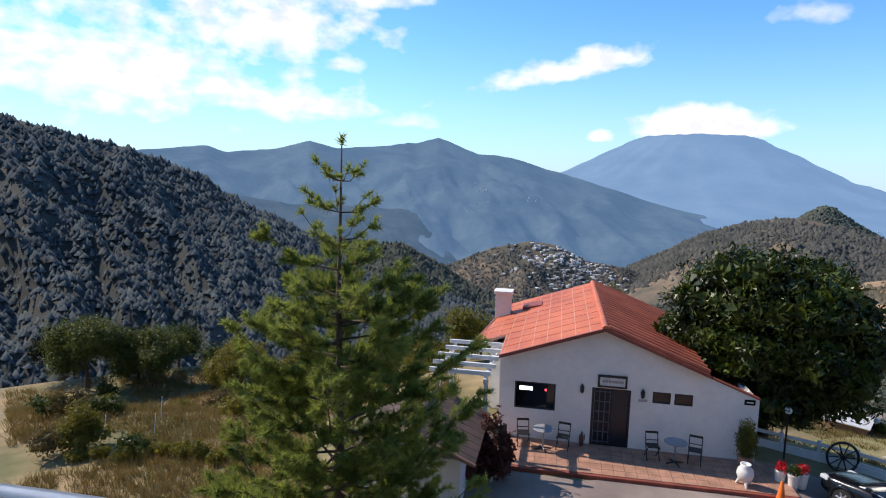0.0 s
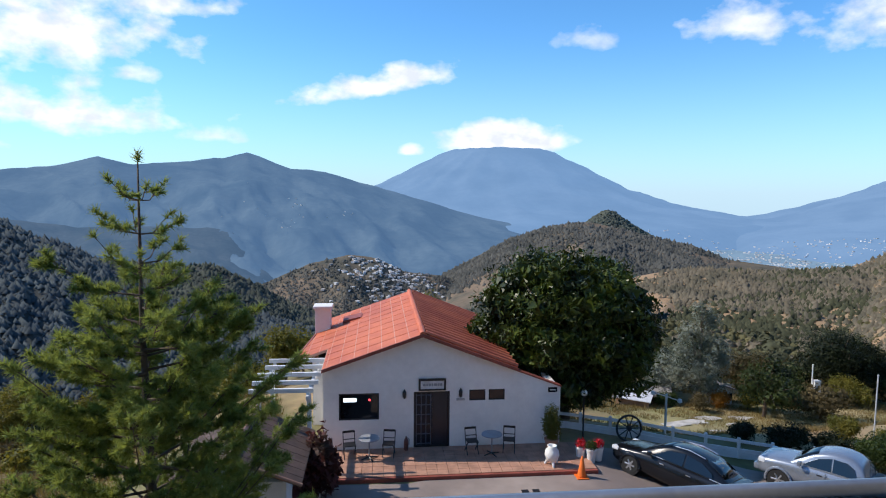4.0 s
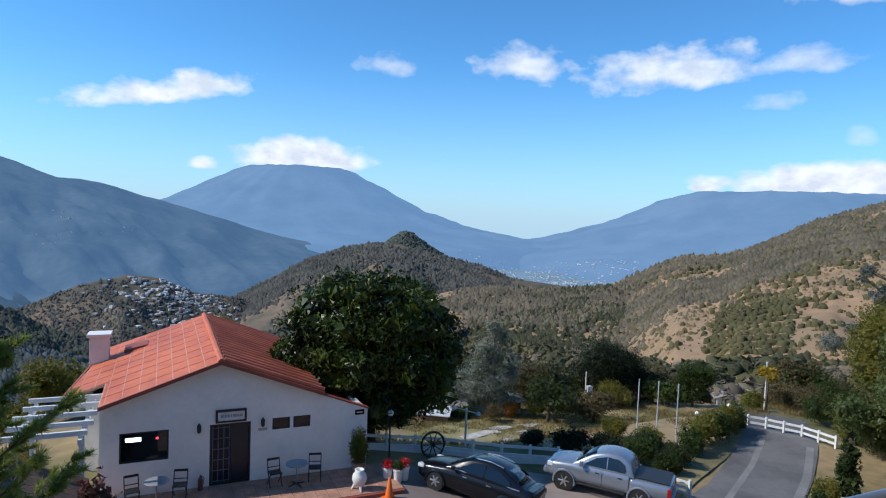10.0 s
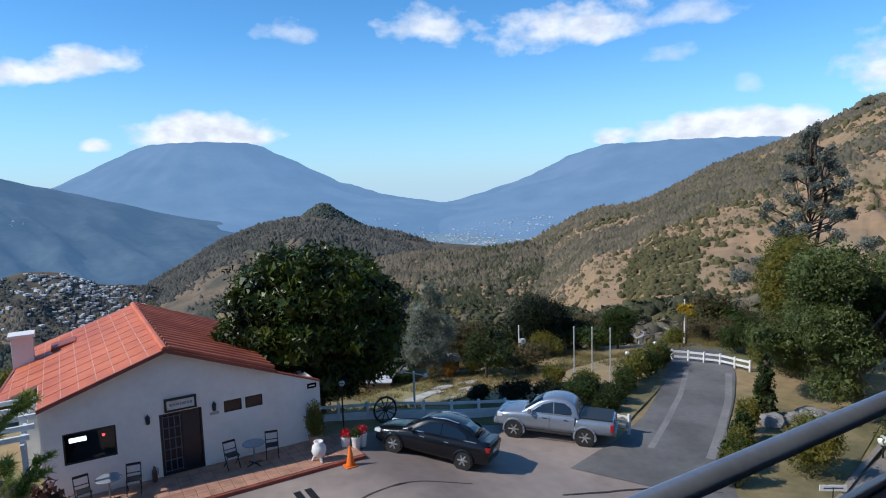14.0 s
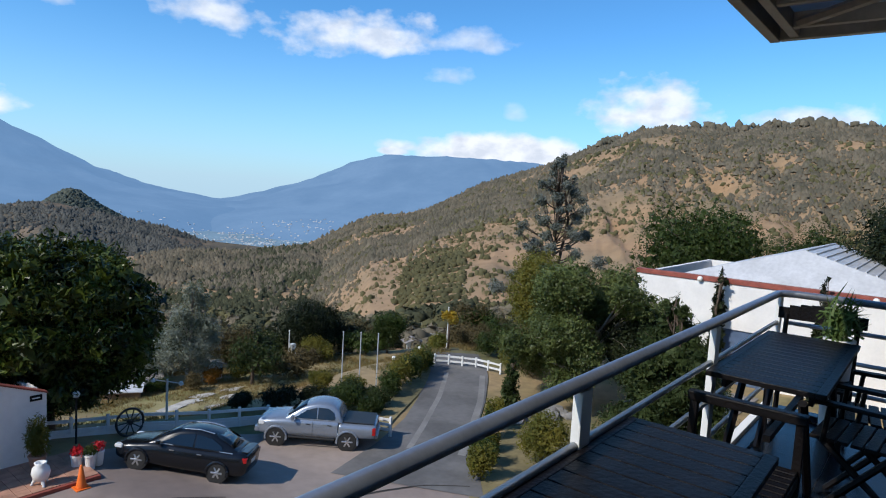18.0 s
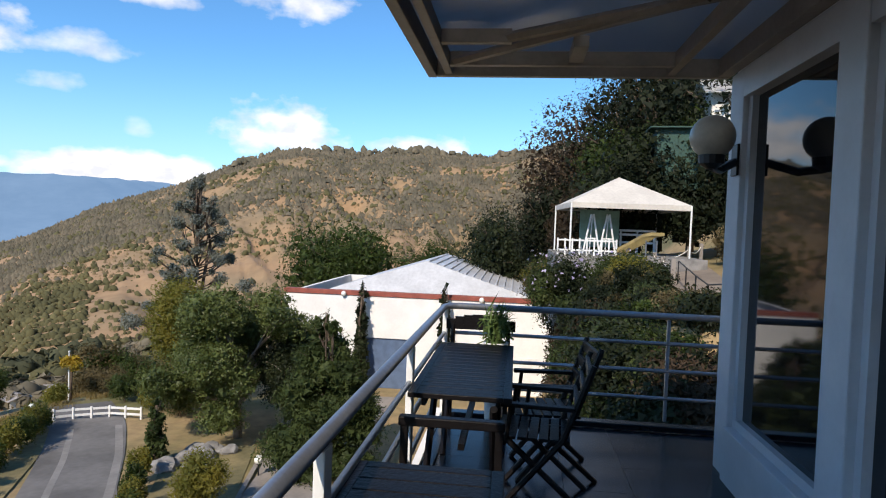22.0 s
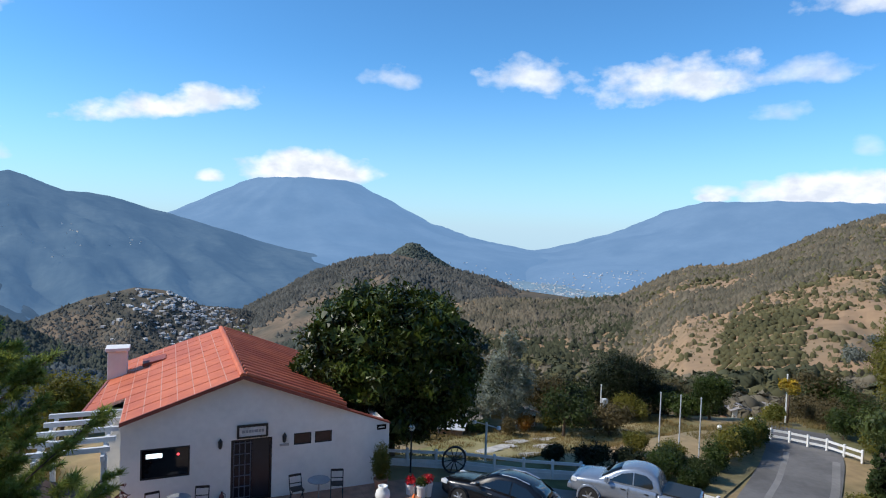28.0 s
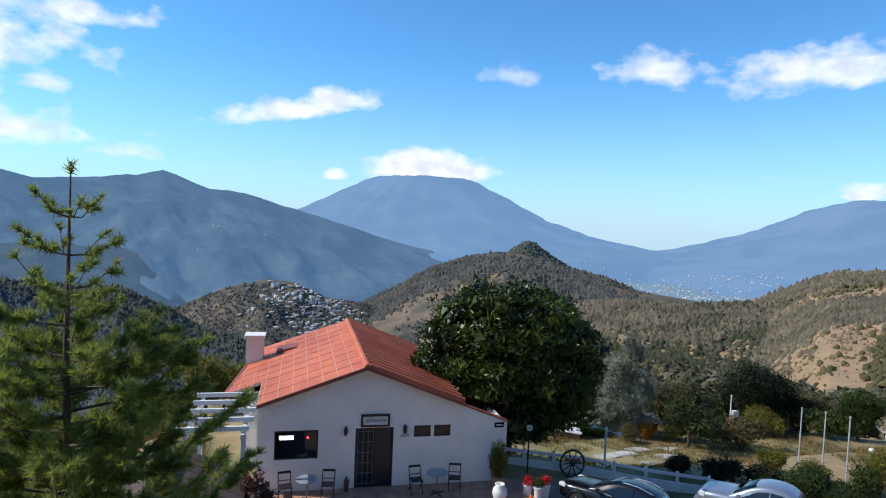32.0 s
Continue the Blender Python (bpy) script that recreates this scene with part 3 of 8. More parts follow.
def build_knob():
    """The steep dark cone behind the crest of the middle hill."""
    n, m, dist, az = 90, 30, 1640, radians(20.75)
    br = np.linspace(0, 5.5, m)
    hz = np.interp(br, (0, 0.5, 1.0, 2.2, 3.8, 5.5), (-1.75, -1.85, -2.2, -3.05, -3.95, -5.2))
    B, A = np.meshgrid(br, np.linspace(0, 2 * math.pi, n, endpoint=False), indexing="ij")
    rad = dist * np.tan(np.radians(B))
    X, Y = OX + dist * math.sin(az) + rad * np.sin(A), OY + dist * math.cos(az) + rad * np.cos(A)
    Z = EYE_Z + dist * np.tan(np.radians(np.interp(B, br, hz))) + 2.0 * fractal(X, Y, 14.0, 3, 1.0)
    i, j = np.meshgrid(np.arange(m - 1), np.arange(n), indexing="ij")
    F = np.stack([i * n + j, (i + 1) * n + j, (i + 1) * n + (j + 1) % n, i * n + (j + 1) % n], -1).reshape(-1, 4)
    tagged(mesh_part("hill_cone", np.stack([X, Y, Z], -1).reshape(-1, 3), F[:, ::-1], HILL_KNOB, smooth=True), "steep dark wooded cone behind a hill crest", "hill", kind="structure")
    rng = np.random.default_rng(31)
    a, b = rng.uniform(0, 2 * math.pi, 2600), 4.2 * rng.random(2600) ** 0.5
    r = dist * np.tan(np.radians(b))
    x, y = OX + dist * math.sin(az) + r * np.sin(a), OY + dist * math.cos(az) + r * np.cos(a)
    z = EYE_Z + dist * np.tan(np.radians(np.interp(b, br, hz)))
    return np.stack([x, y, z], -1)


CONE_TREES = build_knob()


# ---- drive, road and terrace ----
def strip(name, label, centre, widths, mat, lift=0.02, category="road", steps=10, thick=0.05, across=6):
    """A paved band that follows the ground along a centre line."""
    pts, ws = [], []
    for (p, q), (a, b) in zip(zip(centre, centre[1:]), zip(widths, widths[1:])):
        for k in range(steps):
            t = k / steps
            pts.append((p[0] + (q[0] - p[0]) * t, p[1] + (q[1] - p[1]) * t))
            ws.append(a + (b - a) * t)
    pts.append(centre[-1])
    ws.append(widths[-1])
    P = np.array(pts)
    for _ in range(6):
        P[1:-1] = (P[:-2] + 2 * P[1:-1] + P[2:]) / 4
    D = np.gradient(P, axis=0)
    D /= np.linalg.norm(D, axis=1)[:, None]
    Nn = np.stack([D[:, 1], -D[:, 0]], -1)
    V = []
    for k in range(across + 1):
        off = (k / across - 0.5)
        Q = P + Nn * (off * np.array(ws))[:, None]
        V.append(np.column_stack([Q, ground_z(Q[:, 0], Q[:, 1]) + lift]))
    V = np.array(V)
    n = len(P)
    i, j = np.meshgrid(np.arange(across), np.arange(n - 1), indexing="ij")
    F = np.stack([i * n + j, i * n + j + 1, (i + 1) * n + j + 1, (i + 1) * n + j], -1).reshape(-1, 4)
    ob = mesh_part(name, V.reshape(-1, 3), F[:, ::-1], mat, smooth=True)
    return tagged(ob, label, category, kind="structure")


strip("driveway", "pinkish concrete forecourt with cracks and stains", [(-6, 11), (2, 10.6), (9, 10.6), (14, 10.8), (18.6, 10.6)], [7.0, 6.8, 12.0, 12.5, 7.5], FORECOURT, 0.03, "driveway", across=10)
ROAD = [(16.5, 9.0), (19.5, 10.6), (22.6, 12.3), (26.5, 14.6), (31, 17.6), (34, 21)]
strip("road", "worn grey access road with pale wheel tracks", ROAD, [5.6, 4.2, 3.4, 3.5, 3.7, 4.5], ASPHALT, 0.05)
strip("side_drive", "pale concrete drive that leads to the white hall", [(20, 3.6), (26, 4.6), (33, 5.2), (40, 6.0)], [3.0, 3.0, 5.0, 7.0], CONCRETE, 0.06, "driveway")


# ---- the white house with the red roof ----
HX0, HX1, HY0, HY1, RIDGE = -0.85, 7.75, 16.6, 25.6, 2.66
EAVE_L, EAVE_R, APEX = 2.852, 2.12, 4.06


def build_house():
    h = thing("house", "single-storey white rendered house with a red tiled roof", "house", (0, 0, 0))
    # front wall as piers and lintels round its openings
    win, door, v1, v2 = (-0.30, 1.12, 1.07, 2.04), (2.36, 3.66, 0.0, 2.05), (4.37, 4.96, 1.68, 2.08), (5.08, 5.67, 1.68, 2.08)
    T = 0.22

    def top(x):
        return APEX - (RIDGE - x) * (APEX - EAVE_L) / (RIDGE - HX0) if x < RIDGE else APEX - (x - RIDGE) * (APEX - EAVE_R) / (HX1 - RIDGE)

    xs = sorted({HX0, HX1, RIDGE, win[0], win[1], door[0], door[1], v1[0], v1[1], v2[0], v2[1]})
    bm = bmesh.new()

    def pier(a, b, z0a, z0b, z1a, z1b):
        vs = [bm.verts.new(p) for y in (HY0, HY0 + T) for p in ((a, y, z0a), (b, y, z0b), (b, y, z1b), (a, y, z1a))]
        for f in ((0, 1, 2, 3), (7, 6, 5, 4), (0, 4, 5, 1), (1, 5, 6, 2), (2, 6, 7, 3), (3, 7, 4, 0)):
            bm.faces.new([vs[i] for i in f])

    for a, b in zip(xs, xs[1:]):
        mid, hole = (a + b) / 2, None
        for w in (win, door, v1, v2):
            if w[0] < mid < w[1]:
                hole = w
        if hole:
            if hole[2] > 0.01:
                pier(a, b, -0.3, -0.3, hole[2], hole[2])
            pier(a, b, hole[3], hole[3], top(a), top(b))
        else:
            pier(a, b, -0.3, -0.3, top(a), top(b))
    bmesh.ops.remove_doubles(bm, verts=bm.verts, dist=1e-4)
    bmesh.ops.recalc_face_normals(bm, faces=bm.faces)
    part("front_wall", bm, HOUSE_WALL, h)
    part("side_wall", box(HX1 - T, HY0 + T, -0.3, HX1, HY1, EAVE_R - 0.05), HOUSE_WALL, h)
    part("side_wall", box(HX0, HY0 + T, -0.3, HX0 + T, 19.5, EAVE_L - 0.05), HOUSE_WALL, h)
    part("side_wall", box(-1.5, 19.7, -2.5, -1.3, HY1, 2.5), HOUSE_WALL, h)
    part("wing_wall", box(-1.5, 19.5, -2.5, HX0 + T, 19.7, 2.5), HOUSE_WALL, h)
    part("back_wall", prism([(-1.3, -2.5), (HX1, -2.5), (HX1, EAVE_R), (RIDGE, APEX), (-1.3, 2.6)], HY1 - T, HY1), HOUSE_WALL, h)
    part("room_floor", box(HX0 + T, HY0 + T, -0.1, HX1 - T, HY1 - T, -0.01), TERRACOTTA, h)
    # roof, in sheets with a rib at each lap
    kl, kr = (APEX - EAVE_L) / (RIDGE - HX0), (APEX - EAVE_R) / (HX1 - RIDGE)
    zr = APEX + 0.14
    y0, y1 = HY0 - 0.28, HY1 + 0.3

    def pl(x, y, dz=0.0):
        return (x, y, zr - (RIDGE - x) * kl + dz) if x <= RIDGE else (x, y, zr - (x - RIDGE) * kr + dz)

    xl, xw, yw, xr = HX0 - 0.03, -2.2, 19.25, 6.1

    def left_edge(y):
        """The eave steps out at the wing and runs back aslant."""
        return xl if y < yw - 0.01 else xw + (y - yw) * 0.13

    PALE_JOINT = material("pale_roof_joint", (0.62, 0.36, 0.28), 0.8, 2.0, 0.2)
    roof = part("roof", slab([pl(xl, y0), pl(RIDGE, y0), pl(RIDGE, y1), pl(xl, y1)], 0.09), PALE_JOINT, h)
    part("roof_slope", slab([pl(xw, yw), pl(xl, yw), pl(xl, y1), pl(left_edge(y1), y1)], 0.09), PALE_JOINT, h)
    # dark trim red under the ribs paints the shade between them
    part("roof_slope", slab([pl(RIDGE, y0), pl(xr, y0), pl(xr, y1), pl(RIDGE, y1)], 0.09), TRIM_AND_RIB_SHADE, h)
    # left slope: flat tiles in courses
    nrow, g = 10, 0.03
    ys = sorted(set(np.round(np.concatenate([np.linspace(y0, yw, 4), np.linspace(yw, y1, 8)]), 4)))
    for i in range(nrow):
        for b0, b1 in zip(ys, ys[1:]):
            a0, a1 = RIDGE - (RIDGE - xw) * i / nrow, RIDGE - (RIDGE - xw) * (i + 1) / nrow
            e0, e1 = max(a1, left_edge(b0)), max(a1, left_edge(b1 - 0.02))
            if min(a0 - e0, a0 - e1) < 0.08:
                continue
            bm = slab([pl(e0 + g, b0 + g, 0.022), pl(a0, b0 + g, 0.012), pl(a0, b1 - g, 0.012), pl(e1 + g, b1 - g, 0.022)], 0.02)
            part("roof_tile", bm, ROOF_TILE, h)
    # right slope: deeply ribbed sheet, ribs run down the slope
    for j in range(19):
        yy = y0 + 0.2 + j * (y1 - y0 - 0.4) / 18
        bm = tube([pl(RIDGE + 0.1, yy, 0.05), pl(xr, yy, 0.05)], 0.105, 8)
        part("roof_rib", bm, ROOF_TILE, h)
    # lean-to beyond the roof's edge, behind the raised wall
    part("lean_to_roof", slab([(xr + 0.02, HY0 + T, 2.22), (HX1 - 0.02, HY0 + T, 1.85), (HX1 - 0.02, HY1, 1.85), (xr + 0.02, HY1, 2.22)], 0.08), TRIM_AND_RIB_SHADE, h)
    part("wall_coping", slab([(xr - 0.1, HY0 - 0.03, top(xr - 0.1) + 0.04), (HX1 + 0.03, HY0 - 0.03, top(HX1) + 0.03), (HX1 + 0.03, HY0 + T + 0.02, top(HX1) + 0.03), (xr - 0.1, HY0 + T + 0.02, top(xr - 0.1) + 0.04)], 0.05), TRIM_AND_RIB_SHADE, h)
    part("ridge_cap", tube([(RIDGE, y0 - 0.03, zr + 0.01), (RIDGE, y1, zr + 0.01)], 0.11, 8), ROOF_TILE, h)
    part("verge_board", slab([pl(xl, y0 - 0.05, 0.03), pl(RIDGE, y0 - 0.05, 0.03), pl(RIDGE, y0 + 0.03, 0.03), pl(xl, y0 + 0.03, 0.03)], 0.12), TRIM_AND_RIB_SHADE, h)
    part("verge_board", slab([pl(RIDGE, y0 - 0.05, 0.03), pl(xr, y0 - 0.05, 0.03), pl(xr, y0 + 0.03, 0.03), pl(RIDGE, y0 + 0.03, 0.03)], 0.12), TRIM_AND_RIB_SHADE, h)
    part("verge_board", slab([pl(xw - 0.06, yw - 0.05, 0.04), pl(xw + 0.03, yw - 0.05, 0.04), pl(left_edge(y1) + 0.03, y1, 0.04), pl(left_edge(y1) - 0.06, y1, 0.04)], 0.16), TRIM_AND_RIB_SHADE, h)
    part("roof_vent", slab([pl(-0.5, 23.3, 0.16), pl(0.35, 23.3, 0.06), pl(0.35, 24.3, 0.06), pl(-0.5, 24.3, 0.16)], 0.12), TRIM_AND_RIB_SHADE, h)
    ch = part("chimney", box(-1.75, 23.2, 1.7, -1.05, 23.9, 3.85, 0.02), WHITE_WALL, h, "white rendered chimney")
    part("chimney_cap", box(-1.83, 23.12, 3.85, -0.97, 23.98, 3.98, 0.02), WHITE_WALL, ch)
    # window: frame and dark glass; its glowing spots follow further down
    def frame_of(name, x0, x1, z0, z1, w=0.05, mat=BLACK_METAL):
        f = part(name, add_box(add_box(add_box(box(x0, HY0 + 0.02, z0, x0 + w, HY0 + 0.12, z1), x1 - w, HY0 + 0.02, z0, x1, HY0 + 0.12, z1), x0 + w, HY0 + 0.02, z0, x1 - w, HY0 + 0.12, z0 + w), x0 + w, HY0 + 0.02, z1 - w, x1 - w, HY0 + 0.12, z1), mat, h)
        return f
    wf = frame_of("window", *win)
    part("pane", box(win[0] + 0.05, HY0 + 0.06, win[2] + 0.05, win[1] - 0.05, HY0 + 0.07, win[3] - 0.05), DARK_GLASS, wf)
    for v in (v1, v2):
        f = frame_of("vent_window", *v, 0.04)
        part("pane", box(v[0] + 0.04, HY0 + 0.05, v[2] + 0.04, v[1] - 0.04, HY0 + 0.07, v[3] - 0.04), material("vent_brown", (0.07, 0.035, 0.025), 0.5), f)
    BLUE_BLACK = material("blue_black_glass", (0.010, 0.013, 0.022), 0.25, spec=0.3)
    # double door, one leaf with panes, the other standing open
    df = frame_of("door_frame", *door, 0.06)
    leaf = part("door_leaf", box(2.42, HY0 + 0.06, 0.02, 3.02, HY0 + 0.10, 1.99), BLUE_BLACK, df, "dark glazed door leaf with narrow bars")
    bars = bmesh.new()
    for k in range(4):
        add_box(bars, 2.44 + k * 0.175, HY0 + 0.04, 0.05, 2.47 + k * 0.175, HY0 + 0.06, 1.97)
    for k in range(6):
        add_box(bars, 2.44, HY0 + 0.035, 0.1 + k * 0.36, 3.0, HY0 + 0.06, 0.13 + k * 0.36)
    part("glazing_bar", bars, material("bar_blue_grey", (0.10, 0.12, 0.16), 0.5), leaf)
    part("door_leaf", box(3.03, HY0 + 0.075, 0.02, 3.59, HY0 + 0.115, 1.99, 0.004), material("blue_black_door", (0.012, 0.016, 0.028), 0.3), df)
    return h


build_house()


def build_pergola():
    p = thing("pergola", "white painted wooden pergola beside the house", "pergola")
    for x, y in ((-2.75, 14.9), (-2.75, 17.6), (-1.15, 14.9)):
        part("post", box(x - 0.07, y - 0.07, -2.6 if x < -2 else -0.3, x + 0.07, y + 0.07, 2.56, 0.01), WHITE_PAINT, p)
    part("beam", box(-2.8, 14.4, 2.56, -2.7, 18.3, 2.72, 0.008), WHITE_PAINT, p)
    part("beam", box(-1.2, 14.4, 2.56, -1.1, 18.3, 2.72, 0.008), WHITE_PAINT, p)
    for y, x0, x1 in ((14.6, -3.0, -0.98), (15.45, -3.05, -0.9), (16.38, -3.05, -0.88), (17.3, -2.95, -0.88), (18.2, -2.95, -0.88)):
        part("rafter", box(x0, y - 0.05, 2.78, x1, y + 0.05, 2.92, 0.008), WHITE_PAINT, p)
        part("packer", box(-2.8, y - 0.05, 2.72, -2.7, y + 0.05, 2.78), WHITE_PAINT, p)
        part("packer", box(-1.2, y - 0.05, 2.72, -1.1, y + 0.05, 2.78), WHITE_PAINT, p)


build_pergola()


def build_terrace():
    slab_ = box(-1.6, 14.35, -0.35, 8.4, 16.6, -0.03)
    t = part("terrace", slab_, CONCRETE)
    tagged(t, "raised terrace paved with square terracotta tiles", "terrace", kind="structure")
    me = None
    for i in range(28):
        for j in range(6):
            x0, y0 = -1.6 + i * 0.357, 14.35 + j * 0.375
            if me is None:
                ob = part("tile", box(0.006, 0.006, -0.03, 0.351, 0.369, 0.0), TERRACOTTA, t)
                me = ob.data
            else:
                ob = new("tile", me)
                ob.parent = t
            ob.location = (x0, y0, 0.0)
    part("kerb", box(-1.6, 14.22, -0.3, 8.4, 14.345, -0.01, 0.015), TRIM_AND_RIB_SHADE, t)


build_terrace()


# ---- our balcony ----
DECK_Z, RAIL_Y, RAIL_X = EYE_Z - 1.72, -4.03, 6.0
RAIL_Z = DECK_Z + 1.0


def build_balcony():
    deck = part("deck", box(-6, -12, DECK_Z - 0.35, RAIL_X + 0.12, RAIL_Y + 0.12, DECK_Z - 0.012), WHITE_WALL)
    tagged(deck, "balcony floor of dark slate-coloured tiles", "balcony floor", kind="structure")
    me = None
    n = 0
    for i in range(27):
        for j in range(10):
            x1, y1 = RAIL_X - 0.02 - i * 0.45, RAIL_Y - 0.03 - j * 0.45
            if me is None:
                ob = part("tile", box(-0.446, -0.446, -0.012, 0, 0, 0.0), DECK, deck)
                me = ob.data
            else:
                ob = new("tile", me)
                ob.parent = deck
            ob.location = (x1, y1, DECK_Z)
    part("upstand", box(-6, RAIL_Y + 0.062, DECK_Z - 0.01, RAIL_X + 0.12, RAIL_Y + 0.12, DECK_Z + 0.05, 0.008), WHITE_WALL, deck)
    part("edge_tile", box(-6, RAIL_Y - 0.028, DECK_Z - 0.011, RAIL_X - 0.002, RAIL_Y + 0.06, DECK_Z + 0.02, 0.006), DECK, deck)
    part("upstand", box(RAIL_X, -8, DECK_Z, RAIL_X + 0.12, RAIL_Y - 0.002, DECK_Z + 0.05, 0.01), DECK, deck)
    r = thing("railing", "grey steel tube railing with white posts round the balcony", "railing")
    x, y, z = RAIL_X + 0.06, RAIL_Y + 0.06, RAIL_Z
    c = 0.12
    pts = [(-6, y, z), (x - c, y, z), (x - c * 0.3, y - c * 0.3, z), (x, y - c, z), (x, -7.0, z)]
    part("handrail", tube(pts, 0.029, 14), STEEL, r, smooth=True)
    for k in range(3):
        zz = z - 0.24 * (k + 1)
        part("rail", tube([(-6, y, zz), (x - 0.06, y, zz)], 0.017, 10), STEEL, r, smooth=True)
        part("rail", tube([(x, y - 0.06, zz), (x, -7.0, zz)], 0.017, 10), STEEL, r, smooth=True)
    for px in (-3.4, -1.5, 0.5, 2.45, 4.2, x):
        part("post", box(px - 0.045, y - 0.02, DECK_Z + 0.02, px + 0.045, y + 0.02, z - 0.03, 0.006), WHITE_PAINT, r)
    part("post", box(x - 0.015, -5.935, DECK_Z + 0.08, x + 0.015, -5.905, z - 0.03, 0.006), STEEL, r)
    # the building behind: walls below and beside the balcony
    w = part("building_wall", box(-6, -12, -0.6, RAIL_X - 0.3, RAIL_Y - 0.4, DECK_Z - 0.352), WHITE_WALL)
    tagged(w, "white rendered wall under the balcony", "wall", kind="structure")


build_balcony()


# ---- trees ----
def leaf_cloud(blobs, n, size, seed, shell=0.62, droop=0.3, slim=0.5, gaps=0.9, jitter=0.35, folded=False):
    """Folded leaves spread through the outer part of several lobes."""
    rng = np.random.default_rng(seed)
    B = np.array(blobs, float)
    area = (B[:, 3] * B[:, 4] + B[:, 3] * B[:, 5] + B[:, 4] * B[:, 5])
    pick = rng.choice(len(B), n, p=area / area.sum())
    d = rng.normal(size=(n, 3))
    d /= np.linalg.norm(d, axis=1)[:, None]
    k = shell + (1 - shell) * rng.random(n) ** 0.85
    bumpy = 1 + 0.13 * np.sin(d[:, 0] * 7 + pick) * np.sin(d[:, 1] * 6 + 2 * pick) * 1.5 + 0.12 * np.sin(d[:, 2] * 9 + pick * 3)
    P = B[pick, :3] + d * B[pick, 3:6] * (k * bumpy)[:, None]
    f = fractal(P[:, 0] + P[:, 2] * 0.6, P[:, 1] - P[:, 2] * 0.4, 0.35 * size * 5, 3, seed)
    keep = f < gaps
    P, d = P[keep], d[keep]
    n = len(P)
    nrm = d * 0.8 + rng.normal(size=(n, 3)) * 0.75
    nrm[:, 2] += 0.35
    nrm /= np.linalg.norm(nrm, axis=1)[:, None]
    t = np.cross(nrm, rng.normal(size=(n, 3)))
    t /= np.linalg.norm(t, axis=1)[:, None]
    t[:, 2] -= droop
    t /= np.linalg.norm(t, axis=1)[:, None]
    s = np.cross(nrm, t)
    L = size * (1 - jitter + 2 * jitter * rng.random(n))[:, None]
    a, b = P - t * L * 0.5, P + t * L * 0.5
    if not folded:
        V = np.stack([a - s * L * slim * 0.5, a + s * L * slim * 0.5, b], 1).reshape(-1, 3)
        return V, np.arange(n * 3).reshape(-1, 3)
    c1, c2 = P + s * L * slim * 0.5 + nrm * L * 0.08, P - s * L * slim * 0.5 + nrm * L * 0.08
    V = np.stack([a, c1, b, c2], 1).reshape(-1, 3)
    q = np.arange(n)[:, None] * 4
    F = np.concatenate([q + np.array([[0, 1, 2]]), q + np.array([[0, 2, 3]])])
    return V, F


def tree(name, label, at, trunk_h, trunk_r, blobs, n, size, leaf, bark=BARK, seed=1, category="tree", group="", heart=0.6, **kw):
    """blobs: lobes of the crown, relative to the foot: x, y, z, and half sizes."""
    x, y, z = at
    z = float(ground_z(x, y)) if z is None else z
    t = thing(name, label, category, (x, y, z), group=group)
    rng = random.Random(seed)
    if trunk_h > 0:
        bm = tube([(0, 0, -0.3), (0.02, 0, trunk_h * 0.3), (rng.uniform(-.06, .06) * trunk_h, rng.uniform(-.06, .06) * trunk_h, trunk_h * 0.7), (0, 0, trunk_h)], [trunk_r * 1.25, trunk_r, trunk_r * 0.8, trunk_r * 0.6], 9)
        for b in blobs:
            tip = Vector((b[0], b[1], b[2] + b[5] * 0.4))
            base = Vector((0, 0, max(trunk_h * 0.2, min(trunk_h * rng.uniform(0.55, 0.95), tip.z - 0.5 * math.hypot(b[0], b[1])))))
            m = base.lerp(tip, 0.5) + Vector((rng.uniform(-.2, .2), rng.uniform(-.2, .2), -0.08 * (tip - base).length))
            add_tube(bm, [base, m, tip], [trunk_r * 0.5, trunk_r * 0.33, trunk_r * 0.1], 6)
            for _ in range(3):
                e = Vector((b[0] + rng.uniform(-.7, .7) * b[3], b[1] + rng.uniform(-.7, .7) * b[4], b[2] + rng.uniform(-.3, .7) * b[5]))
                add_tube(bm, [m, m.lerp(e, 0.6), e], [trunk_r * 0.25, trunk_r * 0.15, trunk_r * 0.05], 5)
        part("trunk", bm, bark, t, smooth=True)
    V, F = leaf_cloud(blobs, n, size, seed, **kw)
    if heart:
        # coarse inner leaves close the crown
        B = [(b[0], b[1], b[2], b[3] * heart * 1.15, b[4] * heart * 1.15, b[5] * heart * 1.15) for b in blobs]
        hv, hf = leaf_cloud(B, max(60, n // 6), size * 2.2, seed + 9, shell=0.3, gaps=9, slim=0.75)
        F = np.concatenate([F, hf + len(V)])
        V = np.concatenate([V, hv])
    mesh_part("crown", V, F, leaf, t)
    return t


def lobes(rng, n, w, h, z, size, flat=0.8):
    out = []
    for k in range(n):
        a = 2 * math.pi * k / n + rng.uniform(-.4, .4)
        r = w * rng.uniform(0.35, 0.75)
        out.append((r * math.cos(a), r * math.sin(a), z + h * rng.uniform(0.15, 0.9), size * rng.uniform(.8, 1.2), size * rng.uniform(.8, 1.2), size * flat * rng.uniform(.8, 1.15)))
    out.append((0, 0, z + h * 0.85, size, size, size * flat))
    return out


rng0 = random.Random(4)
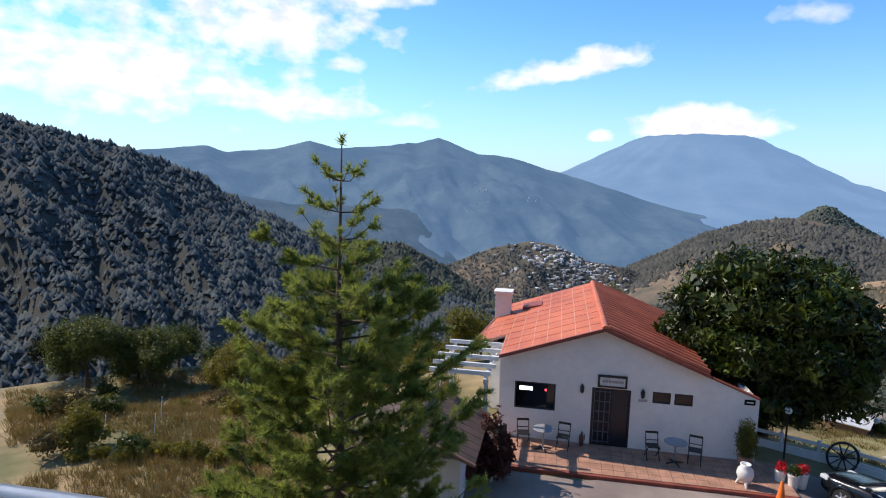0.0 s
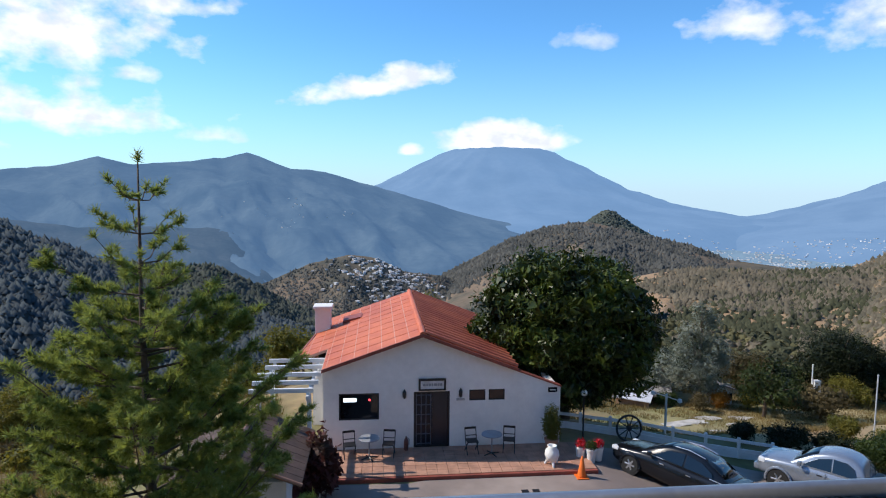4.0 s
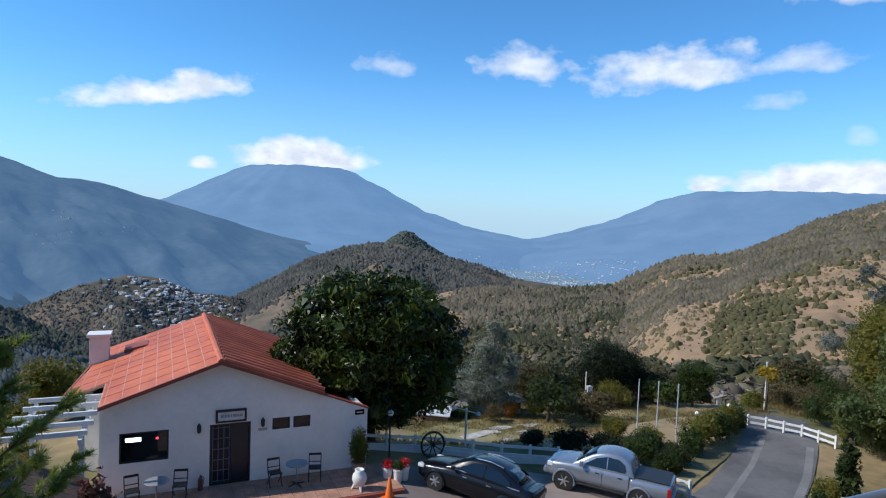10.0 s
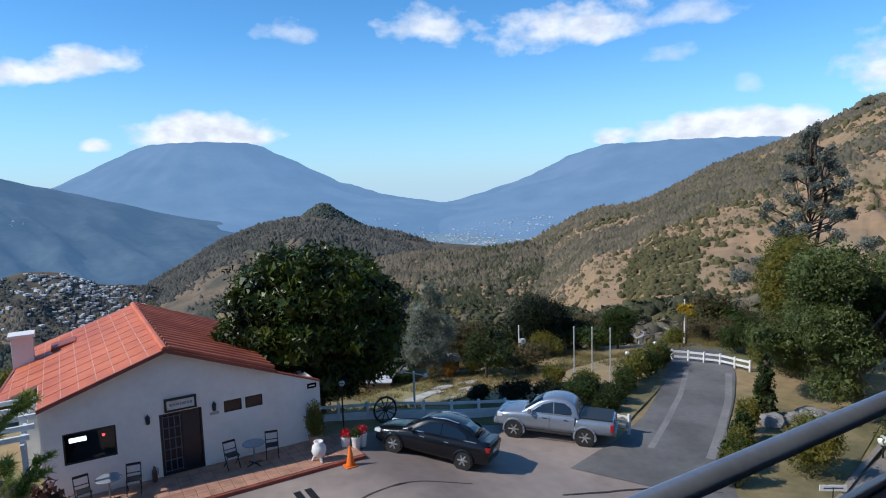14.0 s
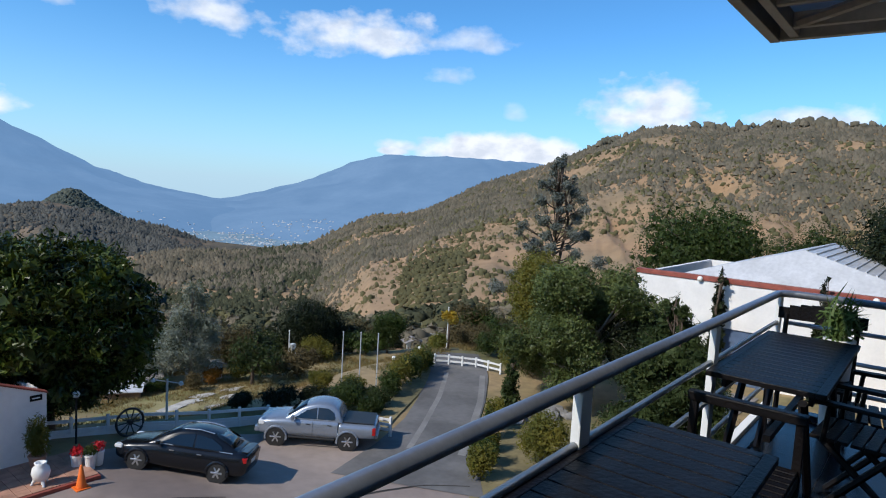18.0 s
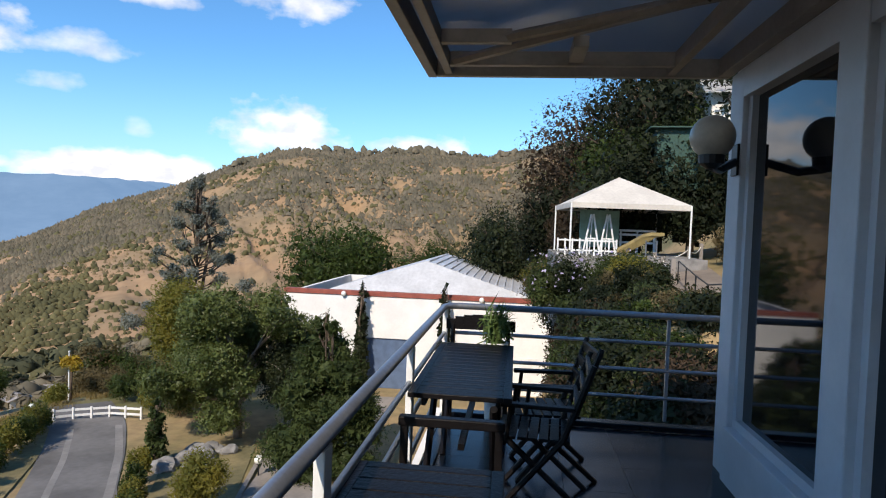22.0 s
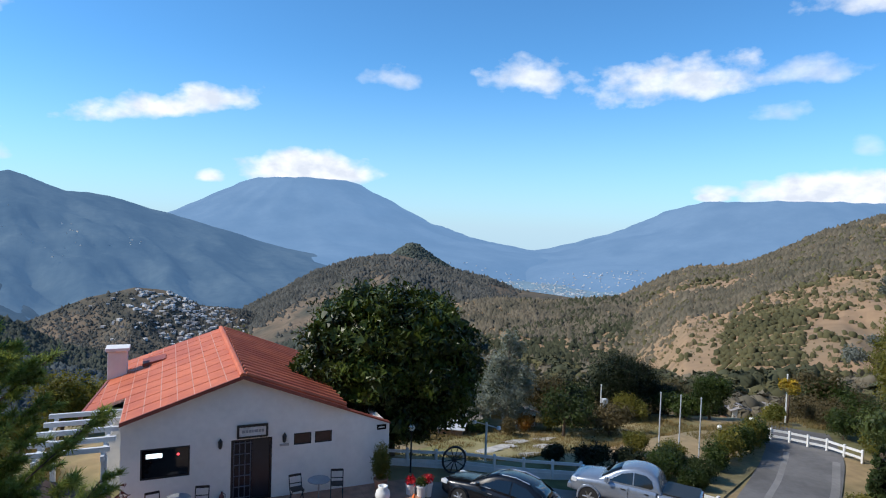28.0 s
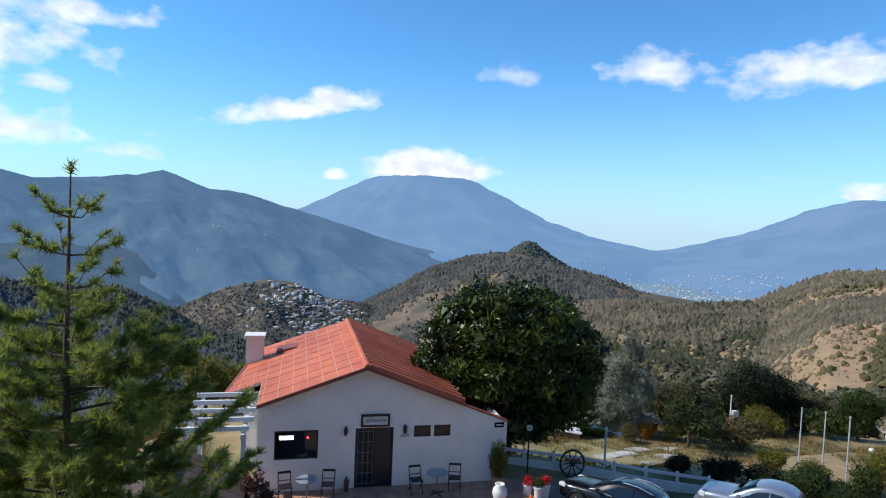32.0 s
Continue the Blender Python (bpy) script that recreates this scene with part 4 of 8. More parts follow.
# the great round mango beside the house
mango_tufts = []
for k in range(44):
    u, v = rng0.uniform(0, 6.28), rng0.uniform(-0.55, 1.0)
    c = math.sqrt(1 - v * v)
    mango_tufts.append((3.3 * c * math.cos(u), 2.9 * c * math.sin(u), 3.9 + 2.9 * v, rng0.uniform(0.5, 0.85), rng0.uniform(0.5, 0.85), rng0.uniform(0.4, 0.6)))
tree("mango_tree", "large dense mango tree with dark glossy leaves", (8.95, 20.4, -0.5), 3.0, 0.34,
     [(0, 0, 4.9, 3.5, 3.0, 2.2), (-1.9, -0.4, 4.3, 2.1, 2.0, 1.7), (2.1, 0.2, 4.3, 2.1, 2.2, 1.8), (0.4, -1.2, 5.2, 2.4, 2.0, 1.6), (-0.7, 0.6, 5.7, 2.3, 2.2, 1.4), (1.2, 0.9, 5.5, 2.2, 2.1, 1.5), (-2.9, -0.5, 3.9, 1.2, 1.2, 1.0), (2.9, -0.6, 3.8, 1.2, 1.2, 1.1), (-0.2, -1.0, 3.8, 2.6, 2.2, 1.3), (1.4, -1.0, 3.6, 2.0, 1.8, 1.1), (0, 0.4, 3.0, 3.0, 2.6, 1.1), (-1.5, -0.8, 3.1, 1.7, 1.6, 0.9), (2.2, -0.4, 3.0, 1.7, 1.6, 0.9), (-0.6, -1.0, 2.1, 2.2, 1.8, 1.0), (1.7, -0.8, 2.1, 1.9, 1.6, 1.0), (0.2, -0.4, 1.4, 2.0, 1.6, 0.8)] + mango_tufts,
     70000, 0.21, MANGO_LEAF, seed=3, slim=0.42, droop=0.6, shell=0.6, gaps=0.9, heart=0.78)


def pine(at, height, seed=1):
    t = thing("pine_tree", "young pine tree with soft light green needles", "tree", at)
    rng = random.Random(seed)
    part("trunk", tube([(0, 0, -0.3), (0.05, 0, height * 0.35), (-0.04, 0.03, height * 0.7), (0, 0, height)], [0.15, 0.105, 0.05, 0.012], 9), BARK, t, smooth=True)
    tw, P, D = bmesh.new(), [], []

    def tuft(c, d):
        P.append(c)
        D.append(d.normalized())

    def spray(base, d, length, thick):
        """A branchlet with brushes of needles along its outer half."""
        e = base + d * length
        add_tube(tw, [base, e], [thick, 0.005], 4, False)
        k = max(3, int(length / 0.06))
        for q in range(k):
            u = 0.3 + 0.7 * (q + rng.random()) / k
            tuft(base.lerp(e, u), d + Vector((rng.uniform(-.5, .5), rng.uniform(-.5, .5), rng.uniform(-.1, .5))))

    h = height - 0.95
    while h > 0.6:
        below = height - h
        reach = float(np.interp(below, (0.9, 1.7, 2.6, 3.6, 5.0, 7.0, 11), (0.4, 0.62, 1.0, 1.6, 2.3, 2.9, 3.0)))
        count = 4 if below < 1.4 else 5 if below < 3 else rng.randint(7, 9)
        a0 = rng.uniform(0, 6.28)
        for k in range(count):
            a = a0 + 2 * math.pi * k / count + rng.uniform(-.35, .35)
            # the open side, away from the slope, has grown the longer boughs
            open_side = 0.5 + 0.5 * math.cos(a)
            L = reach * (0.78 + 0.3 * open_side if 3 < below < 8.8 else 1) * rng.choice((rng.uniform(0.9, 1.2), rng.uniform(0.5, 0.95)))
            out = Vector((math.cos(a), math.sin(a), 0))
            hb = h + (rng.uniform(-.2, .2) if below > 2.2 else 0)
            p0 = Vector((0, 0, hb))
            p1 = p0 + out * L * 0.55 + Vector((0, 0, L * rng.uniform(-0.02, 0.16)))
            p2 = p0 + out * L + Vector((0, 0, L * rng.uniform(0.3, 0.65)))
            f = min(1, below / 6)
            add_tube(tw, [p0, p1, p2], [0.012 + 0.024 * f, 0.009 + 0.012 * f, 0.006], 5)
            side = Vector((-out.y, out.x, 0))
            for q in range(max(2, int(L * (5.0 if below < 2.6 else 11.0)))):
                u = rng.uniform(0.28, 1.0)
                c = p0.lerp(p1, u / 0.55) if u < 0.55 else p1.lerp(p2, (u - 0.55) / 0.45)
                d = (out * rng.uniform(0.4, 1.0) + side * rng.choice((-1, 1)) * rng.uniform(0.2, 0.9) + Vector((0, 0, rng.uniform(0.05, 0.75)))).normalized()
                spray(c, d, rng.uniform(0.22, 0.5) * min(1.0, 0.45 + L * 0.4), 0.009)
            spray(p2, (out + Vector((0, 0, 0.9))).normalized(), rng.uniform(0.14, 0.28), 0.008)
        h -= rng.uniform(0.42, 0.54) if below > 3 else rng.uniform(0.62, 0.72)
    for k in range(4):
        tuft(Vector((0, 0, height - 0.06 - 0.05 * k)), Vector((rng.uniform(-.3, .3), rng.uniform(-.3, .3), 1)))
    part("twig_mass", tw, BARK, t)
    P, D = np.array([tuple(p) for p in P]), np.array([tuple(d) for d in D])
    r2 = np.random.default_rng(seed)
    m = 16
    n = len(P)
    d = np.repeat(D, m, 0) * 0.65 + r2.normal(size=(n * m, 3)) * 0.6
    d /= np.linalg.norm(d, axis=1)[:, None]
    base = np.repeat(P, m, 0) + r2.normal(size=(n * m, 3)) * 0.012
    tip = base + d * (0.13 + 0.08 * r2.random((n * m, 1)))
    s = np.cross(d, r2.normal(size=(n * m, 3)))
    s = s / np.linalg.norm(s, axis=1)[:, None] * 0.011
    V = np.stack([base - s, base + s, tip], 1).reshape(-1, 3)
    mesh_part("needles", V, np.arange(len(V)).reshape(-1, 3), PINE_NEEDLE, t)
    return t


pine((-3.55, 7.5, -1.0), 10.95, 5)


# ---- the white hall ----
def build_hall():
    b = thing("hall", "long white hall with a pale metal roof and red coping", "building")
    x0, x1, ya, yb, zb, zt = 43.0, 60.0, -7.2, 11.5, -3.5, 4.2
    dy0, dy1, dz = 2.6, 6.0, 1.3
    bm = bmesh.new()
    add_box(bm, x0, dy1, zb, x0 + 0.3, yb, zt)
    add_box(bm, x0, ya, zb, x0 + 0.3, dy0, zt)
    add_box(bm, x0, dy0, dz, x0 + 0.3, dy1, zt)
    part("front_wall", bm, WHITE_WALL, b)
    part("side_wall", box(x0 + 0.3, yb - 0.3, zb, x1, yb, zt), WHITE_WALL, b)
    part("side_wall", box(x0 + 0.3, ya, zb, x1, ya + 0.3, zt), WHITE_WALL, b)
    part("back_wall", box(x1 - 0.3, ya + 0.3, zb, x1, yb - 0.3, zt), WHITE_WALL, b)
    part("coping", box(x0 - 0.08, ya - 0.05, zt, x0 + 0.38, yb + 0.05, zt + 0.32, 0.02), TRIM_AND_RIB_SHADE, b, "red painted coping")
    part("garage_door", box(x0 + 0.12, dy0, -2.2, x0 + 0.18, dy1, dz), BLUE_DOOR, b, "blue-grey roller door")
    ym, za = 2.0, 6.6
    part("roof_slope", slab([(x0 + 0.8, yb - 3, zt + 0.3), (x1, yb - 3, zt + 0.3), (x1, ym, za), (x0 + 3.5, ym, za)], 0.1), GALVANISED, b)
    part("roof_slope", slab([(x0 + 0.8, ya + 1.5, zt + 0.3), (x0 + 3.5, ym, za), (x1, ym, za), (x1, ya + 1.5, zt + 0.3)], 0.1), GALVANISED, b)
    part("roof_hip", slab([(x0 + 0.8, yb - 3, zt + 0.3), (x0 + 3.5, ym, za), (x0 + 0.8, ya + 1.5, zt + 0.3)], 0.1), GALVANISED, b)
    for k in range(14):
        yy = ya + 1.7 + k * (ym - ya - 1.9) / 13
        t = (yy - ya - 1.5) / (ym - ya - 1.5)
        zz = zt + 0.32 + (za - zt - 0.3) * t
        part("roof_rib", box(x0 + 0.9 + 2.6 * t, yy - 0.05, zz - 0.06, x1, yy + 0.05, zz + 0.07), GALVANISED, b)
    part("service_door", box(x0 - 0.03, -6.3, -2.1, x0 - 0.002, -5.1, 0.5, 0.01), WHITE_PAINT, b)
    for y in (7.2, -2.4):
        bm = bmesh.new()
        bmesh.ops.create_uvsphere(bm, u_segments=12, v_segments=8, radius=0.18, matrix=Matrix.Translation((x0 - 0.15, y, zt + 0.1)))
        part("wall_light", bm, GLOBE, b, smooth=True)


build_hall()


def build_gazebo():
    g = thing("gazebo", "white canvas gazebo with a pitched square roof", "gazebo", (26.6, -8.6, 8.35), 4.0)
    w, e, a = 2.2, 1.95, 3.1
    for sx in (-1, 1):
        for sy in (-1, 1):
            part("pole", tube([(sx * w, sy * w, 0), (sx * w, sy * w, e)], 0.035, 8), WHITE_PAINT, g)
    for k, (p, q) in enumerate((((-w, -w), (w, -w)), ((w, -w), (w, w)), ((w, w), (-w, w)), ((-w, w), (-w, -w)))):
        part("roof_panel", slab([(p[0], p[1], e), (q[0], q[1], e), (0, 0, a)], 0.03), CANVAS, g)
        part("valance", box(min(p[0], q[0]) - 0.01, min(p[1], q[1]) - 0.01, e - 0.2, max(p[0], q[0]) + 0.01, max(p[1], q[1]) + 0.01, e - 0.002), CANVAS, g)


build_gazebo()


# ---- woods on the hills ----
def clump_cloud(P, R, tall, rng, rough=0.35, up=0.35, k=14):
    """Each tree is a rounded, broken crown of small leaf sprays that face outwards."""
    n = len(P)
    d = rng.normal(size=(n, k, 3))
    d[..., 2] = np.abs(d[..., 2]) * 1.15 - 0.35
    d /= np.linalg.norm(d, axis=2)[:, :, None]
    # three swellings give each crown its own outline
    w = rng.normal(size=(n, 3, 3))
    w /= np.linalg.norm(w, axis=2)[:, :, None]
    swell = np.max(np.einsum("nki,nji->nkj", d, w), axis=2)[..., None]
    c = d * (0.62 + 0.38 * np.clip(swell, 0, 1)) * (0.85 + 0.25 * rng.random((n, k, 1)))
    nrm = d + rough * rng.normal(size=(n, k, 3)) + np.array([0, 0, up])
    nrm /= np.linalg.norm(nrm, axis=2)[:, :, None]
    t = np.cross(nrm, rng.normal(size=(n, k, 3)))
    t /= np.linalg.norm(t, axis=2)[:, :, None]
    s = np.cross(nrm, t)
    q = (0.36 + 0.3 * rng.random((n, k, 1))) * (14 / k) ** 0.5
    V = np.stack([c + t * q, c - t * q * 0.55 + s * q * 0.85, c - t * q * 0.55 - s * q * 0.85], 2)
    V[..., 2] *= tall[:, None, None]
    V = V * R[:, None, None, None] + P[:, None, None, :]
    return V.reshape(-1, 3), np.arange(n * k * 3).reshape(-1, 3)


def crown_domes(P, R, tall, rng, sides=5, rings=2, uneven=0.3):
    """Far crowns: uneven low domes, each swollen and leaning its own way."""
    n = len(P)
    levels = ((0.82, 0.58), (1.0, -0.35))[-rings:] if rings == 2 else ((1.0, -0.3),)
    V = [np.zeros((n, 1, 3)) + np.array([0, 0, 1.0])]
    for q, (w, z) in enumerate(levels):
        a = 2 * math.pi * (np.arange(sides)[None, :] + 0.5 * q) / sides + rng.uniform(0, 6.28, (n, 1)) * (q == 0) + (0 if q == 0 else turn)
        turn = a[:, :1] if q == 0 else turn
        V.append(np.stack([w * np.cos(a), w * np.sin(a), np.full_like(a, z)], -1))
    V = np.concatenate(V, 1)
    V = V * (1 - uneven + 2 * uneven * rng.random((n, V.shape[1], 1)))
    V[..., :2] += 0.25 * rng.normal(size=(n, 1, 2)) * (V[..., 2:] + 0.3)
    V[..., 2] *= tall[:, None]
    V = V * R[:, None, None] + P[:, None, :]
    k = np.arange(sides)
    F = [np.stack([np.zeros(sides, int), 1 + k, 1 + (k + 1) % sides], -1)]
    if rings == 2:
        u, v, lo, lo2 = 1 + k, 1 + (k + 1) % sides, 1 + sides + k, 1 + sides + (k + 1) % sides
        F += [np.stack([u, lo, v], -1), np.stack([v, lo, lo2], -1)]
    F = np.concatenate(F)
    m = V.shape[1]
    return V.reshape(-1, 3), (np.arange(n)[:, None, None] * m + F[None]).reshape(-1, 3)


def woods(name, label, prof, near_r, far_r, foot, rough, seed, n, size, mat, az_range, s_range, density=0.0, spread=0.5, patch=60.0, lift=0.3, sides=5, rings=2):
    rng = np.random.default_rng(int(seed * 10) + 7)
    az = rng.uniform(*az_range, n * 3)
    s = rng.uniform(*s_range, n * 3)
    x, y, z = sheet_point(az, s, prof, near_r, far_r, foot, rough, seed)
    z = np.maximum(z, ground_z(x, y))
    keep = fractal(x, y, patch, 4, seed + 1) + (0.12 if density > 0 else 0.25) * rng.normal(size=len(x)) > density
    P = np.stack([x, y, z], -1)[keep][:n]
    R = size * (1 - spread + 2 * spread * rng.random(len(P)) ** 1.5) * (0.45 + 0.55 * np.clip((np.hypot(P[:, 0] - OX, P[:, 1] - OY) - near_r) / (far_r - near_r) * 1.3, 0, 1))
    P[:, 2] += R * lift
    V, F = crown_domes(P, R, 0.85 + 0.5 * rng.random(len(P)), rng, sides, rings)
    ob = mesh_part(name, V, F, mat, smooth=True)
    return tagged(ob, label, "woodland", kind="stuff")


WOOD_DARK = leaf_material("woodland_dark", (0.085, 0.088, 0.052), (0.05, 0.054, 0.034), 0.95, 0.02, 0.15, 0.12)
# blue-grey haze and hillside shade are put into the next two leaf colours
WOOD_HAZE_SHADE = leaf_material("woodland_haze_shade", (0.125, 0.147, 0.15), (0.075, 0.092, 0.102), 0.95, 0.02, 0.15, 0.06)
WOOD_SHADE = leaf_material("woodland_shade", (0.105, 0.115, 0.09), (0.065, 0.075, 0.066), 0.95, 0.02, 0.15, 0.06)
WOOD_GREY = leaf_material("woodland_grey", (0.195, 0.165, 0.118), (0.12, 0.11, 0.08), 0.95, 0.02, 0.15, 0.04)
WOOD_BROWN = leaf_material("scrub_brown", (0.25, 0.185, 0.105), (0.15, 0.125, 0.07), 0.95, 0.02, 0.15, 0.06)
WOOD_OLIVE = leaf_material("woodland_olive", (0.145, 0.132, 0.066), (0.085, 0.082, 0.044), 0.95, 0.02, 0.15, 0.06)
# leaf colour greyed to carry the haze over the mid hills
WOOD_FAR_HAZE = leaf_material("woodland_far_haze", (0.128, 0.126, 0.112), (0.08, 0.084, 0.078), 0.95, 0.02, 0.15, 0.02)
woods("woodland_left", "dense shaded woodland on a steep slope", LEFT, 130, 420, -85, 0.14, 5.0, 32000, 1.5, WOOD_HAZE_SHADE, (-75, -5), (0.05, 1.02), -0.9, 0.6, rings=1)
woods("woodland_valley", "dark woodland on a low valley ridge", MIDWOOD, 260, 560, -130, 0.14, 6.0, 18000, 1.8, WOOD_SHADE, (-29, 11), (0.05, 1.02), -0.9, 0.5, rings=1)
woods("woodland_right", "grey-brown woodland covering the upper dry hill", RIGHT, 130, 800, -28, 0.10, 4.0, 32000, 2.0, WOOD_GREY, (36, 100), (0.3, 1.01), -0.15, 0.6, patch=55, rings=1)
woods("scrub_right", "brown scrub scattered over the dry hill", RIGHT, 130, 800, -28, 0.10, 4.0, 12000, 1.1, WOOD_BROWN, (36, 100), (0.03, 1.0), -0.3, 0.7, patch=40, rings=1)
woods("woodland_near", "olive bushes among the near dry slopes", RIGHT, 130, 800, -28, 0.10, 4.0, 7500, 1.5, WOOD_OLIVE, (38, 100), (0.0, 0.85), -0.02, 0.8, patch=22)
woods("woodland_crest", "trees standing along the crest of the hill", RIGHT, 130, 800, -28, 0.10, 4.0, 420, 3.2, WOOD_GREY, (64, 98), (0.95, 1.03), -0.1, 0.7, patch=20, lift=0.8, sides=6)
woods("woodland_low", "woodland patches between fields", LOW, 200, 640, -95, 0.22, 7.0, 15000, 2.0, WOOD_GREY, (14, 58), (0.05, 1.01), 0.26, 0.6, patch=70, rings=1)
woods("woodland_dark_low", "dark woodland patches between fields", LOW, 200, 640, -95, 0.22, 7.0, 8000, 2.1, WOOD_DARK, (14, 58), (0.05, 1.01), 0.25, 0.6, patch=50, rings=1)
woods("woodland_knob", "woods covering the knobbed hill", KNOB, 620, 1500, -190, 0.16, 2.0, 22000, 3.4, WOOD_FAR_HAZE, (4, 40), (0.1, 1.0), -0.25, 0.6, patch=110, rings=1)
woods("woodland_village", "trees between the village houses", VILLAGE, 800, 1300, -270, 0.14, 3.0, 8000, 2.5, WOOD_FAR_HAZE, (-13, 13), (0.1, 1.0), -0.25, 0.6, patch=60, rings=1)


def belt_woods(name, label, n, size, mat, threshold, seed, r0=72, r1=235):
    rng = np.random.default_rng(seed)
    a, r = np.radians(rng.uniform(6, 64, n * 3)), r0 + (r1 - r0) * rng.random(n * 3) ** 1.2
    x, y = OX + r * np.sin(a), OY + r * np.cos(a)
    keep = (fractal(x, y, 16.0, 3, seed) + 0.15 * rng.normal(size=len(x)) > threshold) & ~((x > 44) & (y < 26))
    P = np.stack([x, y, ground_z(x, y)], -1)[keep][:n]
    R = size * (0.6 + 0.8 * rng.random(len(P)) ** 1.5)
    P[:, 2] += R * 0.55
    tall = 0.8 + 0.5 * rng.random(len(P))
    V, F = crown_domes(P, R * 0.86, tall, rng, 7, 2, 0.22)
    LV, LF = clump_cloud(P, R, tall, rng, up=0.2, k=22)
    V, F = np.concatenate([V, LV]), np.concatenate([F, LF + len(V)])
    tagged(mesh_part(name, V, F, mat), label, "woodland", kind="stuff")


belt_woods("woodland_belt", "olive thicket where the field falls away", 1500, 1.5, WOOD_OLIVE, -0.1, 41)
belt_woods("woodland_belt_dark", "dark thicket where the field falls away", 900, 1.8, WOOD_DARK, 0.2, 43)
belt_woods("woodland_belt_dry", "grey-brown thicket where the field falls away", 1100, 1.4, WOOD_GREY, -0.2, 45)


def cone_woods():
    rng = np.random.default_rng(32)
    R = 3.4 + 2.2 * rng.random(len(CONE_TREES))
    V, F = crown_domes(CONE_TREES + np.array([0, 0, 1.2]), R, np.ones(len(R)), rng)
    tagged(mesh_part("woodland_cone", V, F, WOOD_SHADE, smooth=True), "dark woods on a steep cone", "woodland", kind="stuff")


cone_woods()


def houses_far(name, label, n, place, size, seed, mats):
    rng = random.Random(seed)
    for k, mat in enumerate(mats):
        bm = bmesh.new()
        for _ in range(n // len(mats)):
            x, y, z = place(rng)
            w, d, h = size * rng.uniform(.6, 1.7), size * rng.uniform(.6, 1.4), size * rng.uniform(.4, .8)
            m = Matrix.Translation((x, y, z + h * 0.5)) @ Matrix.Rotation(rng.uniform(0, 3.14), 4, "Z") @ Matrix.Diagonal((w * 1.25, d, h * 1.1, 1))
            bmesh.ops.create_cube(bm, size=1.0, matrix=m)
        tagged(part(name, bm, mat), label, "houses", kind="stuff")


def village_place(rng):
    az, s = rng.gauss(0.8, 2.6), rng.uniform(0.6, 0.99)
    az += (0.99 - s) * 14 * rng.uniform(-0.1, 1)
    x, y, z = sheet_point(np.array(az), np.array(s), VILLAGE, 800, 1300, -270, 0.14, 3.0)
    return float(x), float(y), float(z)


def skirt_z(x, y):
    """Height of the plain and of the volcanoes' feet."""
    z = float(ground_z(x, y)) + 6
    for az, dist, prof in SKIRTS:
        r = math.hypot(x - OX - dist * math.sin(radians(az)), y - OY - dist * math.cos(radians(az)))
        b = math.degrees(math.atan(r / dist))
        if b < prof[-1][0]:
            z = max(z, EYE_Z + dist * math.tan(radians(float(np.interp(b, [q[0] for q in prof], [q[1] for q in prof])))))
    return z


def town_place(rng):
    r = 1750 + 950 * rng.random() ** 2.2
    az = radians(rng.gauss(34, 3.5) if rng.random() < 0.5 else rng.uniform(23, 46))
    x, y = OX + r * math.sin(az), OY + r * math.cos(az)
    return x, y, skirt_z(x, y)


PALE_HOUSE = material("pale_house", (0.66, 0.64, 0.62), 0.9, 0.02, 0.4, island=0.2)
TIN_HOUSE = material("tin_house", (0.36, 0.33, 0.31), 0.8, 0.02, 0.4, island=0.2)
houses_far("village_houses", "far white and tin-roofed houses on a hill", 330, village_place, 5.0, 5, (PALE_HOUSE, PALE_HOUSE, PALE_HOUSE, TIN_HOUSE))
houses_far("town_buildings", "far white buildings of a town in the plain", 1400, town_place, 4.4, 6, (PALE_HOUSE, PALE_HOUSE))


def range_place(rng):
    az, s = rng.choice((-7.5, -6.5, -12, -3, -22)) + rng.gauss(0, 1.2), rng.uniform(0.45, 0.7)
    x, y, z = sheet_point(np.array(az), np.array(s), RANGE, 1000, 2600, -240, 0.2, 1.0)
    return float(x), float(y), float(z)


houses_far("hamlet_houses", "far white hamlets on the mountain side", 44, range_place, 2.8, 8, (PALE_HOUSE,))


# planted rows on the dry hillside
def crop_rows():
    P = []
    for az0, az1, s0, s1, n, m in ((47.5, 53.5, 0.10, 0.30, 34, 13), (68, 72, 0.50, 0.60, 22, 5)):
        for i in range(n):
            for j in range(m):
                az, s = az0 + (az1 - az0) * i / n + 0.05 * j, s0 + (s1 - s0) * j / m
                x, y, z = sheet_point(np.array(az), np.array(s), RIGHT, 130, 800, -28, 0.10, 4.0)
                P.append((float(x), float(y), max(float(z), float(ground_z(x, y))) + 0.4))
    rng = np.random.default_rng(9)
    P = np.array(P) + rng.normal(size=(len(P), 3)) * np.array([0.5, 0.5, 0.1])
    V, F = crown_domes(P, 0.9 + 0.5 * rng.random(len(P)), np.ones(len(P)), rng)
    tagged(mesh_part("crop_rows", V, F, WOOD_OLIVE, smooth=True), "rows of small bushes planted on the slope", "crops", kind="stuff")


crop_rows()


